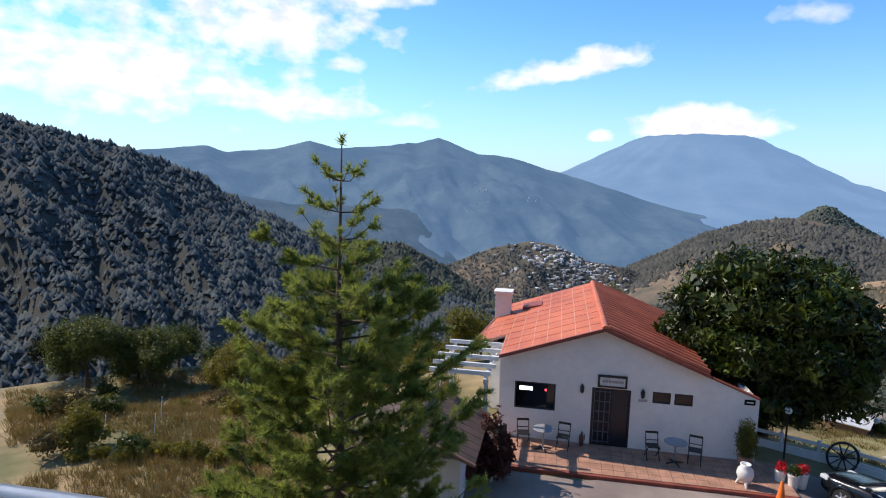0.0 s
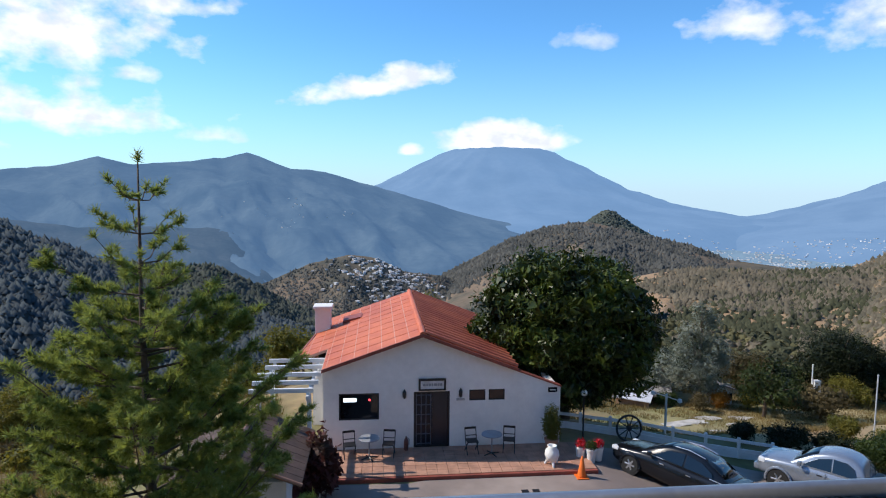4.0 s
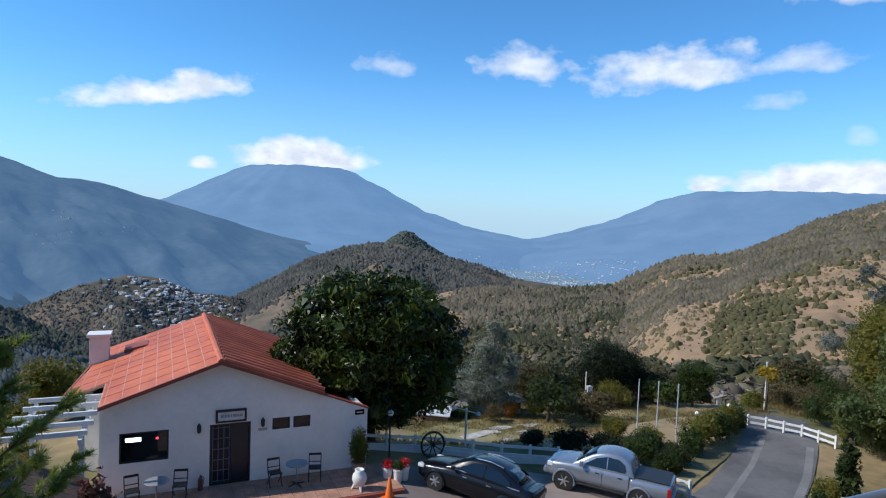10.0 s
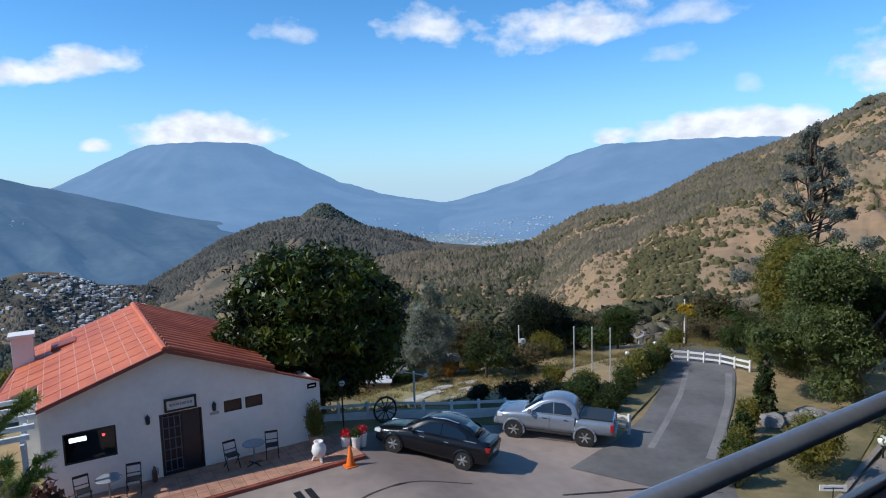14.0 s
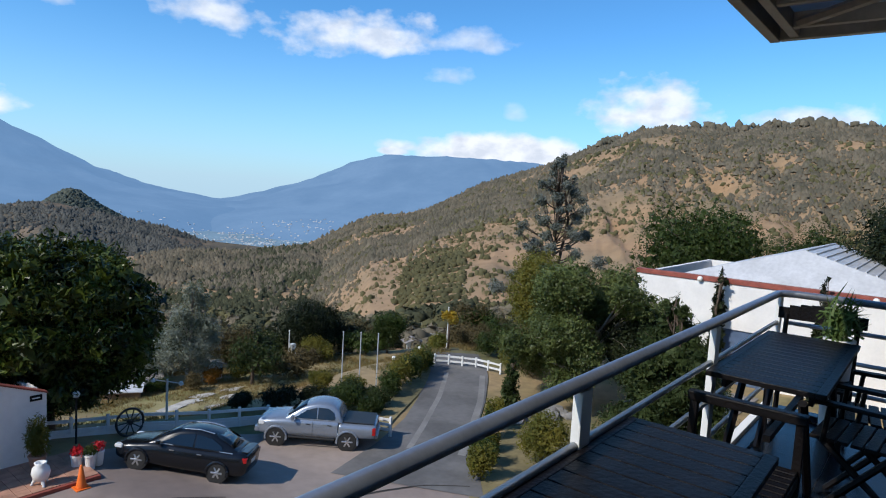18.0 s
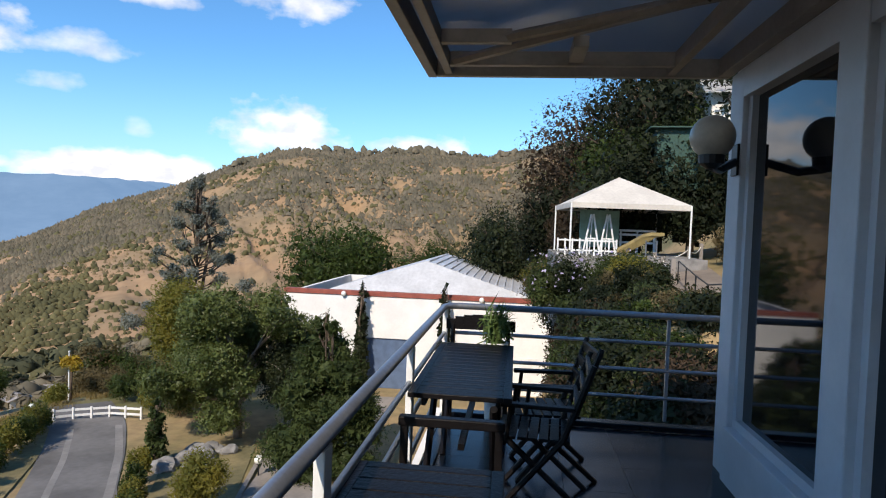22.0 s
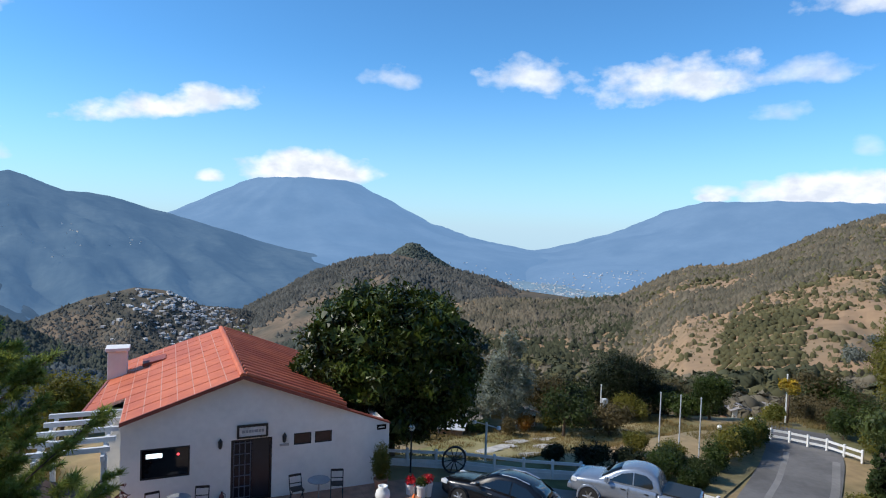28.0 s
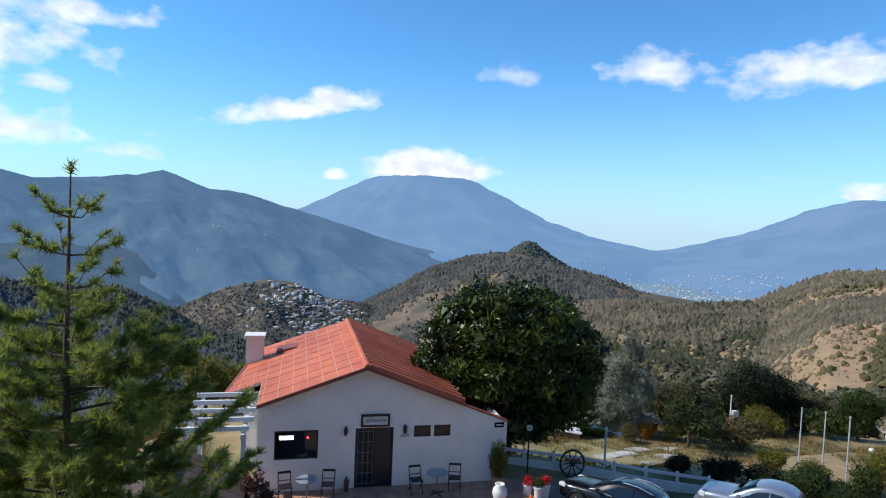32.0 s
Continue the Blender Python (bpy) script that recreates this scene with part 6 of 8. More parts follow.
for x, y in ((22.6, 19.1), (23.4, 18.6), (24.1, 18.0)):
    pole("tall pale pole standing in the garden", x, y, 3.0, 0.036, FRAME_SHADE_POLE_GREY)
pb = pole("pale pole with a white meter box", 33.7, 37.8, 3.3, 0.06)
part("meter_box", box(0.1, -0.2, 1.2, 0.6, 0.2, 2.1, 0.02), WHITE_PAINT, pb)
pole("pale post carrying the hillside wire", 36.6, 23.0, 3.0, 0.05)


def globe_lamp(label, x, y, h, r=0.125, name="globe_lamp", z=None):
    z = float(ground_z(x, y)) if z is None else z
    t = thing(name, label, "lamp", (x, y, z))
    part("post", tube([(0, 0, -0.2), (0, 0, h - r)], [0.035, 0.03], 8), BLACK_METAL, t)
    bm = bmesh.new()
    bmesh.ops.create_uvsphere(bm, u_segments=16, v_segments=10, radius=r, matrix=Matrix.Translation((0, 0, h)))
    part("globe", bm, GLOBE, t, smooth=True)
    part("collar", lathe([(0.03, h - r - 0.05), (0.08, h - r - 0.03), (0.09, h - r + 0.02), (0.05, h - r + 0.03)], 10), BLACK_METAL, t)
    return t


globe_lamp("black garden lamp with a round white globe", 9.0, 17.6, 1.75)
globe_lamp("garden lamp with a round white globe among shrubs", 26.6, 19.1, 1.15)
globe_lamp("garden lamp with a round white globe among shrubs", 29.0, 19.2, 1.4)
globe_lamp("low white globe lamp beside the drive", 25.9, 6.0, 0.75, 0.2)
globe_lamp("low white globe lamp beside the drive", 19.2, 4.4, 0.6, 0.2)


def double_lamp():
    t = thing("yard_lamp", "white post with two small lamps on arms", "lamp", (13.6, 20.2, float(ground_z(13.6, 20.2))))
    part("post", tube([(0, 0, -0.1), (0, 0, 1.7)], 0.05, 8), WHITE_PAINT, t)
    for s in (-1, 1):
        part("arm", tube([(0, 0, 1.6), (s * 0.5, -s * 0.2, 1.72 if s < 0 else 1.45)], 0.025, 6), WHITE_PAINT, t)
        part("lamp_head", lathe([(0.03, 1.35 if s > 0 else 1.62), (0.11, 1.4 if s > 0 else 1.66), (0.08, 1.52 if s > 0 else 1.78), (0.02, 1.55 if s > 0 else 1.8)], 10, (s * 0.52, -s * 0.2)), WHITE_PAINT, t)


double_lamp()


# ---- lawns and verges ----
strip("lawn", "dry yellow-green lawn beyond the fence", [(13.5, 25.5), (20, 28), (28, 31), (38, 33)], [9, 13, 14, 11], LAWN, 0.06, "lawn", across=12)
strip("lawn", "narrow grass verge along the road", [(19.6, 13.6), (22.0, 15.2), (26, 17.0), (29.5, 19.2)], [0.9, 1.5, 1.2, 0.9], SHADY_LAWN, 0.07, "lawn")
strip("lawn", "brown lawn between the road and the side drive", [(16.5, 5.4), (20, 6.4), (24.5, 8.0), (29, 9.6)], [2.0, 3.0, 3.4, 4.0], SHADY_LAWN, 0.04, "lawn")
rk = random.Random(77)
for k in range(16):
    x, y = 25.6 + rk.uniform(0, 3.4), 9.2 + rk.uniform(-1.0, 1.4)
    bm = bmesh.new()
    bmesh.ops.create_icosphere(bm, subdivisions=2, radius=rk.uniform(0.22, 0.6))
    for v in bm.verts:
        v.co *= 1 + 0.25 * math.sin(v.co.x * 9 + k) * math.cos(v.co.y * 7 + k)
        v.co.z *= 0.7
    o = part("boulder", bm, STONE)
    o.location = (x, y, float(ground_z(x, y)) + 0.15)
    tagged(o, "grey garden boulder beside the road", "rock", group="garden boulders")


def grass_tufts(name, label, n, where, height, mat, seed):
    rng = np.random.default_rng(seed)
    x, y = where(rng, n)
    keep = fractal(x, y, 2.5, 3, seed) > -0.25
    x, y = x[keep], y[keep]
    z = ground_z(x, y)
    m = 7
    n = len(x)
    P = np.repeat(np.stack([x, y, z], -1), m, 0) + rng.normal(size=(n * m, 3)) * np.array([0.12, 0.12, 0])
    d = rng.normal(size=(n * m, 3)) * 0.45
    d[:, 2] = 1
    h = height * (0.5 + rng.random((n * m, 1)))
    s = rng.normal(size=(n * m, 3))
    s[:, 2] = 0
    s = s / np.linalg.norm(s, axis=1)[:, None] * 0.02
    V = np.stack([P - s, P + s, P + d * h], 1).reshape(-1, 3)
    tagged(mesh_part(name, V, np.arange(len(V)).reshape(-1, 3), mat), label, "grass", kind="stuff")


def left_meadow(rng, n):
    r, a = rng.uniform(20, 58, n), np.radians(rng.uniform(-46, -8, n))
    return OX + r * np.sin(a), OY + r * np.cos(a)


def far_field(rng, n):
    return rng.uniform(8, 40, n), rng.uniform(20.5, 44, n)


STRAW = leaf_material("straw", (0.23, 0.165, 0.078), (0.13, 0.11, 0.045), 0.8, 0.1, 0.2)
grass_tufts("dry_grass", "long dry grass on the meadow", 14000, left_meadow, 0.4, STRAW, 3)
grass_tufts("field_grass", "dry grass and weeds round the field", 12000, far_field, 0.22, STRAW, 4)
for k in range(26):
    r = random.Random(500 + k)
    a, d = radians(r.uniform(-44, -14)), r.uniform(30, 52)
    shrub("meadow_bush", "low olive bush in the dry meadow", OX + d * math.sin(a), OY + d * math.cos(a), 0.9 + r.random(), 1.6 + r.random(), (BROAD_LEAF, DRY_LEAF, YELLOW_LEAF)[k % 3], 510 + k, 700, 0.16)
# loose scrub in the belt below the field
for k in range(64):
    r = random.Random(560 + k)
    a, d = radians(r.uniform(11, 58)), r.choice((r.uniform(47, 60), r.uniform(58, 86)))
    x, y = OX + d * math.sin(a), OY + d * math.cos(a)
    if 33 < x < 41 and y < 36 or x > 44 and y < 33:
        continue
    simple_tree("valley_tree", ("olive-green tree below the field", "dry brown tree below the field", "dark tree below the field", "deep green tree below the field")[k % 4], x, y, 2.4 + r.random() * 2.6, 2.6 + r.random() * 2.4, (BROAD_LEAF, DRY_LEAF, DARK_LEAF, CEDAR_LEAF)[k % 4], 600 + k, 1700, 0.2, 0.08, nl=5)


# ---- sheds and small houses in the valley ----
def small_house(label, x, y, w, d, h, turn, wall, roof):
    t = thing("small_house", label, "house", (x, y, float(ground_z(x, y)) - 0.1), turn, group="valley houses")
    part("wall", prism([(-w / 2, 0), (w / 2, 0), (w / 2, h), (0, h + w * 0.18), (-w / 2, h)], -d / 2, d / 2), wall, t)
    for s in (-1, 1):
        q = [(0, -d / 2 - 0.2, h + w * 0.18 + 0.05), (s * (w / 2 + 0.25), -d / 2 - 0.2, h - 0.04), (s * (w / 2 + 0.25), d / 2 + 0.2, h - 0.04), (0, d / 2 + 0.2, h + w * 0.18 + 0.05)]
        part("roof", slab(q if s < 0 else q[::-1], 0.06), roof, t)
    part("door", box(-0.4, -d / 2 - 0.02, 0, 0.3, -d / 2 - 0.002, min(1.8, h * 0.85)), DARK_WOOD, t)
    part("window", box(w * 0.2, -d / 2 - 0.02, h * 0.4, w * 0.2 + 0.6, -d / 2 - 0.002, h * 0.75), DARK_GLASS, t)


BRICK_WALL = material("mud_brick_wall", (0.36, 0.22, 0.15), 0.9, 1.0, 0.3, 0.3)
for x, y, w, d, h, a, m, rf in ((21.1, 38.6, 2.0, 3.0, 0.8, 68, BRICK_WALL, TIN_HOUSE), (19.4, 36.8, 1.8, 2.2, 0.8, 55, BRICK_WALL, GALVANISED), (26.4, 38.8, 2.0, 1.8, 1.4, 10, WHITE_WALL, TIN_HOUSE), (57.0, 44.0, 2.0, 1.8, 1.2, -30, WHITE_WALL, TIN_HOUSE), (61.5, 43.5, 2.0, 2.0, 1.2, 15, WHITE_WALL, TIN_HOUSE), (60.0, 48.0, 2.2, 1.8, 1.4, 60, BRICK_WALL, TIN_HOUSE)):
    small_house("small house with a metal roof in the valley", x, y, w, d, h, a, m, rf)
for k, (x, y) in enumerate(((20.8, 31.2), (22.4, 32.6), (19.2, 30.6), (23.6, 31.0), (18.0, 28.4), (25.2, 33.4), (21.4, 29.2))):
    r = random.Random(840 + k)
    bm = lathe([(0.01, 0), (0.9, 0.0), (0.85, 0.05), (0.01, 0.06)], 9)
    for v in bm.verts:
        v.co.x, v.co.y = v.co.x * r.uniform(0.7, 1.5), v.co.y * r.uniform(0.3, 0.6)
    o = part("flat_stone", bm, STONE_PALE)
    o.location = (x, y, float(ground_z(x, y)) + 0.06)
    tagged(o, "pale flat stone lying in the dry lawn", "stone", group="lawn stones")
# wheel tracks and edge band of the road, joints of the forecourt
for off, wd in ((-0.7, 0.26), (1.5, 0.34)):
    strip("road_band", "pale worn band along the road", [(19.5 + 0.5 * off, 10.6 - 0.85 * off), (22.6 + 0.5 * off, 12.3 - 0.85 * off), (26.5 + 0.53 * off, 14.6 - 0.85 * off), (30.5 + 0.55 * off, 17.3 - 0.83 * off)], [wd] * 4, PALE_STRIP, 0.056, "road", across=2)
CRACK = material("dark_joint", (0.045, 0.04, 0.036), 0.95, 3.0, 0.3)
strip("drain_joint", "dark crack across the forecourt", [(5.5, 11.0), (7.4, 11.9), (9.3, 12.0), (10.8, 11.3)], [0.06, 0.09, 0.06, 0.05], CRACK, 0.036, "crack", across=2)
strip("drain_joint", "dark crack across the forecourt", [(13.2, 9.7), (15.2, 9.4), (17.0, 8.6), (18.2, 7.4)], [0.05, 0.09, 0.07, 0.06], CRACK, 0.056, "crack", across=2)
for x in (5.55, 5.9):
    o = part("drain_grate", box(x, 12.5, -0.118, x + 0.22, 13.3, -0.112), BLACK_METAL)
    tagged(o, "dark iron drain grate in the forecourt", "grate", group="drain grates")
sgn = thing("arrow_sign", "small white arrow sign on the lawn", "sign", (20.3, 5.0, float(ground_z(20.3, 5.0))), -35)
part("post", tube([(0, 0, 0), (0, 0, 0.75)], 0.02, 6), BLACK_METAL, sgn)
part("board", box(-0.42, -0.015, 0.6, 0.42, 0.015, 0.8, 0.004), WHITE_PAINT, sgn)
part("lettering", box(-0.3, -0.02, 0.68, 0.3, -0.0155, 0.72), material("sign_blue", (0.06, 0.08, 0.2), 0.6), sgn)
kerb = strip("side_kerb", "low pale concrete kerb along the side drive", [(21.5, 5.3), (25.8, 6.3), (30, 7.2), (34, 7.9)], [0.2, 0.2, 0.2, 0.2], CONCRETE, 0.14, "kerb", across=2)


# ---- the building that carries the balcony ----
FX1, FY = 5.25, -6.1
AW_Z, AW_X, AW_Y = 10.46, 5.4, -3.84


def build_facade():
    f = thing("facade", "white framed window wall behind the balcony", "facade", kind="structure")
    z0, z1 = DECK_Z - 0.004, AW_Z - 0.06
    part("corner_column", box(5.04, FY - 0.3, z0, FX1 + 0.05, FY, z1, 0.01), FRAME_SHADE_POLE_GREY, f)
    part("end_wall", box(FX1 - 0.2, -12, z0, FX1, FY - 0.302, z1), WHITE_WALL, f)
    xs = [(3.72, 5.04), (2.2, 3.46), (0.7, 1.9), (-0.8, 0.4), (-2.3, -1.1), (-3.8, -2.6), (-5.6, -4.1)]
    prev = 5.04
    for a, b in xs:
        w = part("window", add_box(add_box(box(a, FY - 0.14, z0 + 0.38, a + 0.06, FY - 0.04, z1 - 0.2), b - 0.06, FY - 0.14, z0 + 0.38, b, FY - 0.04, z1 - 0.2), a + 0.06, FY - 0.14, z0 + 0.38, b - 0.06, FY - 0.04, z0 + 0.44), FRAME_SHADE_POLE_GREY, f)
        part("pane", box(a + 0.06, FY - 0.10, z0 + 0.44, b - 0.06, FY - 0.085, z1 - 0.2), DARK_GLASS, w)
        part("sill", box(a, FY - 0.2, z0, b, FY + 0.03, z0 + 0.378, 0.01), FRAME_SHADE_POLE_GREY, f)
        part("lintel", box(a, FY - 0.2, z1 - 0.2, b, FY, z1), FRAME_SHADE_POLE_GREY, f)
        if b < prev:
            part("mullion", box(b, FY - 0.2, z0, prev, FY + 0.01, z1, 0.01), FRAME_SHADE_POLE_GREY, f)
        prev = a
    part("back_wall", box(-6, -12, z0, FX1 - 0.26, -11.8, z1), WHITE_WALL, f)
    part("side_wall", box(-6, -11.79, z0, -5.8, FY - 0.2, z1), WHITE_WALL, f)
    part("room_ceiling", box(-6, -12, z1 + 0.002, FX1, FY - 0.02, z1 + 0.3), WHITE_WALL, f)


build_facade()


def build_awning():
    a = thing("awning", "glazed steel-framed awning over the balcony", "awning")
    FRAME = material("awning_steel", (0.23, 0.20, 0.178), 0.5, 3.0, 0.2, 0.05, metal=0.15)
    TINT = glass_material("tinted_awning_glass", (0.09, 0.10, 0.112), 0.3)
    z = AW_Z
    part("front_beam", box(-6, AW_Y - 0.07, z - 0.06, AW_X, AW_Y, z + 0.08, 0.008), FRAME, a)
    part("end_beam", box(AW_X - 0.07, FY, z - 0.058, AW_X, AW_Y - 0.072, z + 0.078, 0.008), FRAME, a)
    part("wall_beam", box(-6, FY, z - 0.058, AW_X - 0.072, FY + 0.09, z + 0.078, 0.008), FRAME, a)
    part("front_purlin", box(-6, AW_Y - 0.2, z - 0.05, AW_X - 0.072, AW_Y - 0.14, z + 0.06, 0.006), FRAME, a)
    part("wall_purlin", box(-6, -5.7, z - 0.05, AW_X - 0.072, -5.64, z + 0.06, 0.006), FRAME, a)
    for k in range(6):
        # bays of about one and a half metres, each with its rafter and a pair of raking struts
        x = AW_X - 1.68 - k * 1.6
        part("rafter", box(x - 0.04, -5.638, z - 0.045, x + 0.04, AW_Y - 0.202, z + 0.055, 0.006), FRAME, a)
        if k == 0:
            part("end_rafter", box(AW_X - 0.34, -5.638, z - 0.045, AW_X - 0.28, AW_Y - 0.202, z + 0.055, 0.006), FRAME, a)
            part("short_rafter", box(AW_X - 0.88, -4.5, z - 0.04, AW_X - 0.82, AW_Y - 0.202, z + 0.05, 0.006), FRAME, a)
            part("strut", tube([(AW_X - 0.85, -4.47, z), (AW_X - 1.6, -5.6, z)], 0.034, 6), FRAME, a)
            part("strut", tube([(AW_X - 0.28, AW_Y - 0.2, z - 0.015), (AW_X - 1.6, -5.5, z - 0.015)], 0.034, 6), FRAME, a)
            part("stub", box(AW_X - 0.75, -5.0, z - 0.03, AW_X - 0.342, -4.9, z + 0.045, 0.006), FRAME, a)
    part("glazing", box(-6, FY, z + 0.082, AW_X, AW_Y, z + 0.094), TINT, a, "dusty grey tinted roof glass")


build_awning()


def wall_globe():
    g = thing("wall_globe_lamp", "round white globe lamp on a black wall bracket", "lamp", (4.77, -5.83, 9.88))
    bm = bmesh.new()
    bmesh.ops.create_uvsphere(bm, u_segments=24, v_segments=16, radius=0.143)
    part("globe", bm, SHADED_GLOBE, g, smooth=True)
    part("cup", lathe([(0.03, -0.21), (0.08, -0.175), (0.085, -0.12), (0.05, -0.11)], 14), BLACK_METAL, g)
    part("bracket", tube([(0, 0, -0.19), (0.16, -0.1, -0.2), (0.33, -0.26, -0.12)], 0.03, 8), BLACK_METAL, g)
    part("wall_plate", box(0.28, -0.268, -0.22, 0.40, -0.25, 0.0, 0.004), BLACK_METAL, g)


wall_globe()


# ---- balcony furniture ----
def garden_table(x, y, label):
    t = thing("garden_table", label, "table", (x, y, DECK_Z), group="balcony tables")
    L, W, H = 1.62, 0.6, 0.75
    n = 14
    for k in range(n):
        x0 = -L / 2 + 0.06 + k * (L - 0.12) / n
        part("slat", box(x0 + 0.004, -W / 2 + 0.05, H - 0.025, x0 + (L - 0.12) / n - 0.004, W / 2 - 0.05, H, 0.003), DARK_WOOD, t)
    for s in (-1, 1):
        part("edge_board", box(-L / 2, s * W / 2 - (0.05 if s > 0 else 0), H - 0.03, L / 2, s * W / 2 + (0 if s > 0 else 0.05), H + 0.001, 0.005), DARK_WOOD, t)
        part("end_board", box(s * L / 2 - (0.06 if s > 0 else 0), -W / 2 + 0.05, H - 0.03, s * L / 2 + (0 if s > 0 else 0.06), W / 2 - 0.05, H + 0.001, 0.005), DARK_WOOD, t)
        part("apron", box(-L / 2 + 0.1, s * 0.22 - 0.012, H - 0.1, L / 2 - 0.1, s * 0.22 + 0.012, H - 0.03), DARK_WOOD, t)
        for d in (-1, 1):
            part("leg", tube([(s * 0.55 - d * 0.28, 0.2 * d, 0), (s * 0.55 + d * 0.28, 0.2 * d, H - 0.06)], 0.024, 6), DARK_WOOD, t)
    part("stretcher", box(-0.55, -0.02, 0.34, 0.55, 0.02, 0.38), DARK_WOOD, t)
    return t


garden_table(4.80, -4.29, "dark slatted wooden garden table beside the railing")
garden_table(2.11, -4.27, "dark slatted wooden garden table half in sun")


def folding_chair():
    """Faces +x at its own place."""
    c = thing("folding_chair", "dark wooden slatted folding chair on the balcony", "chair", group="balcony chairs")
    for s in (-1, 1):
        y = s * 0.23
        part("back_leg", tube([(0.24, y, 0), (-0.14, y, 0.46), (-0.30, y, 0.92)], 0.019, 6), DARK_WOOD, c)
        part("front_leg", tube([(-0.30, y * 0.9, 0), (0.22, y * 0.9, 0.45)], 0.019, 6), DARK_WOOD, c)
        part("armrest", box(-0.2, y - 0.03, 0.64, 0.24, y + 0.03, 0.665, 0.006), DARK_WOOD, c)
        part("arm_post", tube([(0.2, y, 0.44), (0.18, y, 0.645)], 0.014, 6), DARK_WOOD, c)
    for k in range(7):
        x = -0.18 + k * 0.065
        part("seat_slat", box(x, -0.22, 0.435, x + 0.055, 0.22, 0.455, 0.004), DARK_WOOD, c)
    for k in range(4):
        z = 0.56 + k * 0.1
        x = -0.14 - (z - 0.46) * 0.35
        part("back_slat", box(x - 0.012, -0.225, z - 0.035, x + 0.012, 0.225, z + 0.035, 0.004), DARK_WOOD, c)
    return c


ch = folding_chair()
ch.matrix_world = pose(4.45, -4.78, DECK_Z, 0, 0, 86)
for x, y, a in ((4.95, -4.86, 96),):
    copy_thing(ch, pose(x, y, DECK_Z, 0, 0, a))


def low_chair():
    """A low-backed chair that faces -x."""
    c = thing("low_chair", "dark wooden slatted chair with a low open back", "chair", (3.45, -4.28, DECK_Z), group="balcony chairs")
    for s in (-1, 1):
        part("back_post", box(0.22, s * 0.25 - 0.02, 0, 0.26, s * 0.25 + 0.02, 0.68, 0.005), DARK_WOOD, c)
        part("front_leg", box(-0.24, s * 0.25 - 0.02, 0, -0.20, s * 0.25 + 0.02, 0.42, 0.005), DARK_WOOD, c)
        part("side_rail", box(-0.2, s * 0.25 - 0.015, 0.36, 0.22, s * 0.25 + 0.015, 0.41, 0.004), DARK_WOOD, c)
    part("top_rail", box(0.21, -0.28, 0.66, 0.27, 0.28, 0.71, 0.008), DARK_WOOD, c)
    for k in range(7):
        part("seat_slat", box(-0.25 + k * 0.068, -0.26, 0.42, -0.192 + k * 0.068, 0.26, 0.44, 0.004), DARK_WOOD, c)
    return c


def end_chair():
    """A chair with a broad curved top rail, at the head of the table."""
    c = thing("end_chair", "dark wooden chair with a broad curved top rail", "chair", (5.62, -4.3, DECK_Z), group="balcony chairs")
    for s in (-1, 1):
        part("back_post", tube([(0.2, s * 0.24, 0), (0.22, s * 0.24, 0.45), (0.27, s * 0.24, 0.86)], 0.02, 6), DARK_WOOD, c)
        part("front_leg", box(-0.22, s * 0.24 - 0.02, 0, -0.18, s * 0.24 + 0.02, 0.42, 0.005), DARK_WOOD, c)
        part("side_rail", box(-0.18, s * 0.24 - 0.015, 0.36, 0.2, s * 0.24 + 0.015, 0.41, 0.004), DARK_WOOD, c)
    bm = bmesh.new()
    for a, b in zip(np.linspace(-0.3, 0.3, 9), np.linspace(-0.3, 0.3, 9)[1:]):
        top = 0.95 - 0.6 * ((a + b) / 2) ** 2
        add_box(bm, 0.25 + 0.25 * (0.09 - a * a), a, 0.82, 0.28 + 0.25 * (0.09 - a * a), b, top)
    part("top_rail", bm, DARK_WOOD, c)
    for k in range(6):
        part("seat_slat", box(-0.23 + k * 0.07, -0.25, 0.42, -0.17 + k * 0.07, 0.25, 0.44, 0.004), DARK_WOOD, c)


low_chair()
end_chair()


def planter(name, label, x, y, z, h, r, pot, leaf, plant_h, plant_w, seed, n=700, size=0.12, slim=0.18):
    t = thing(name, label, "planter", (x, y, z))
    part("pot", lathe([(r * 0.6, 0), (r * 0.75, 0.02), (r, h * 0.85), (r * 1.08, h * 0.88), (r * 1.08, h), (r * 0.9, h), (r * 0.85, h - 0.04), (0.01, h - 0.05)], 18), pot, t, smooth=False)
    V, F = leaf_cloud([(0, 0, h + plant_h * 0.45, plant_w, plant_w, plant_h * 0.55)], n, size, seed, shell=0.1, droop=-0.8, slim=slim)
    mesh_part("foliage", V, F, leaf, t)
    return t


planter("planter", "pale pot with an upright spiky green plant", 5.80, -4.44, DECK_Z, 0.74, 0.10, WHITE_PAINT, SPIKY_LEAF, 0.32, 0.12, 3, 260, 0.2, 0.10)


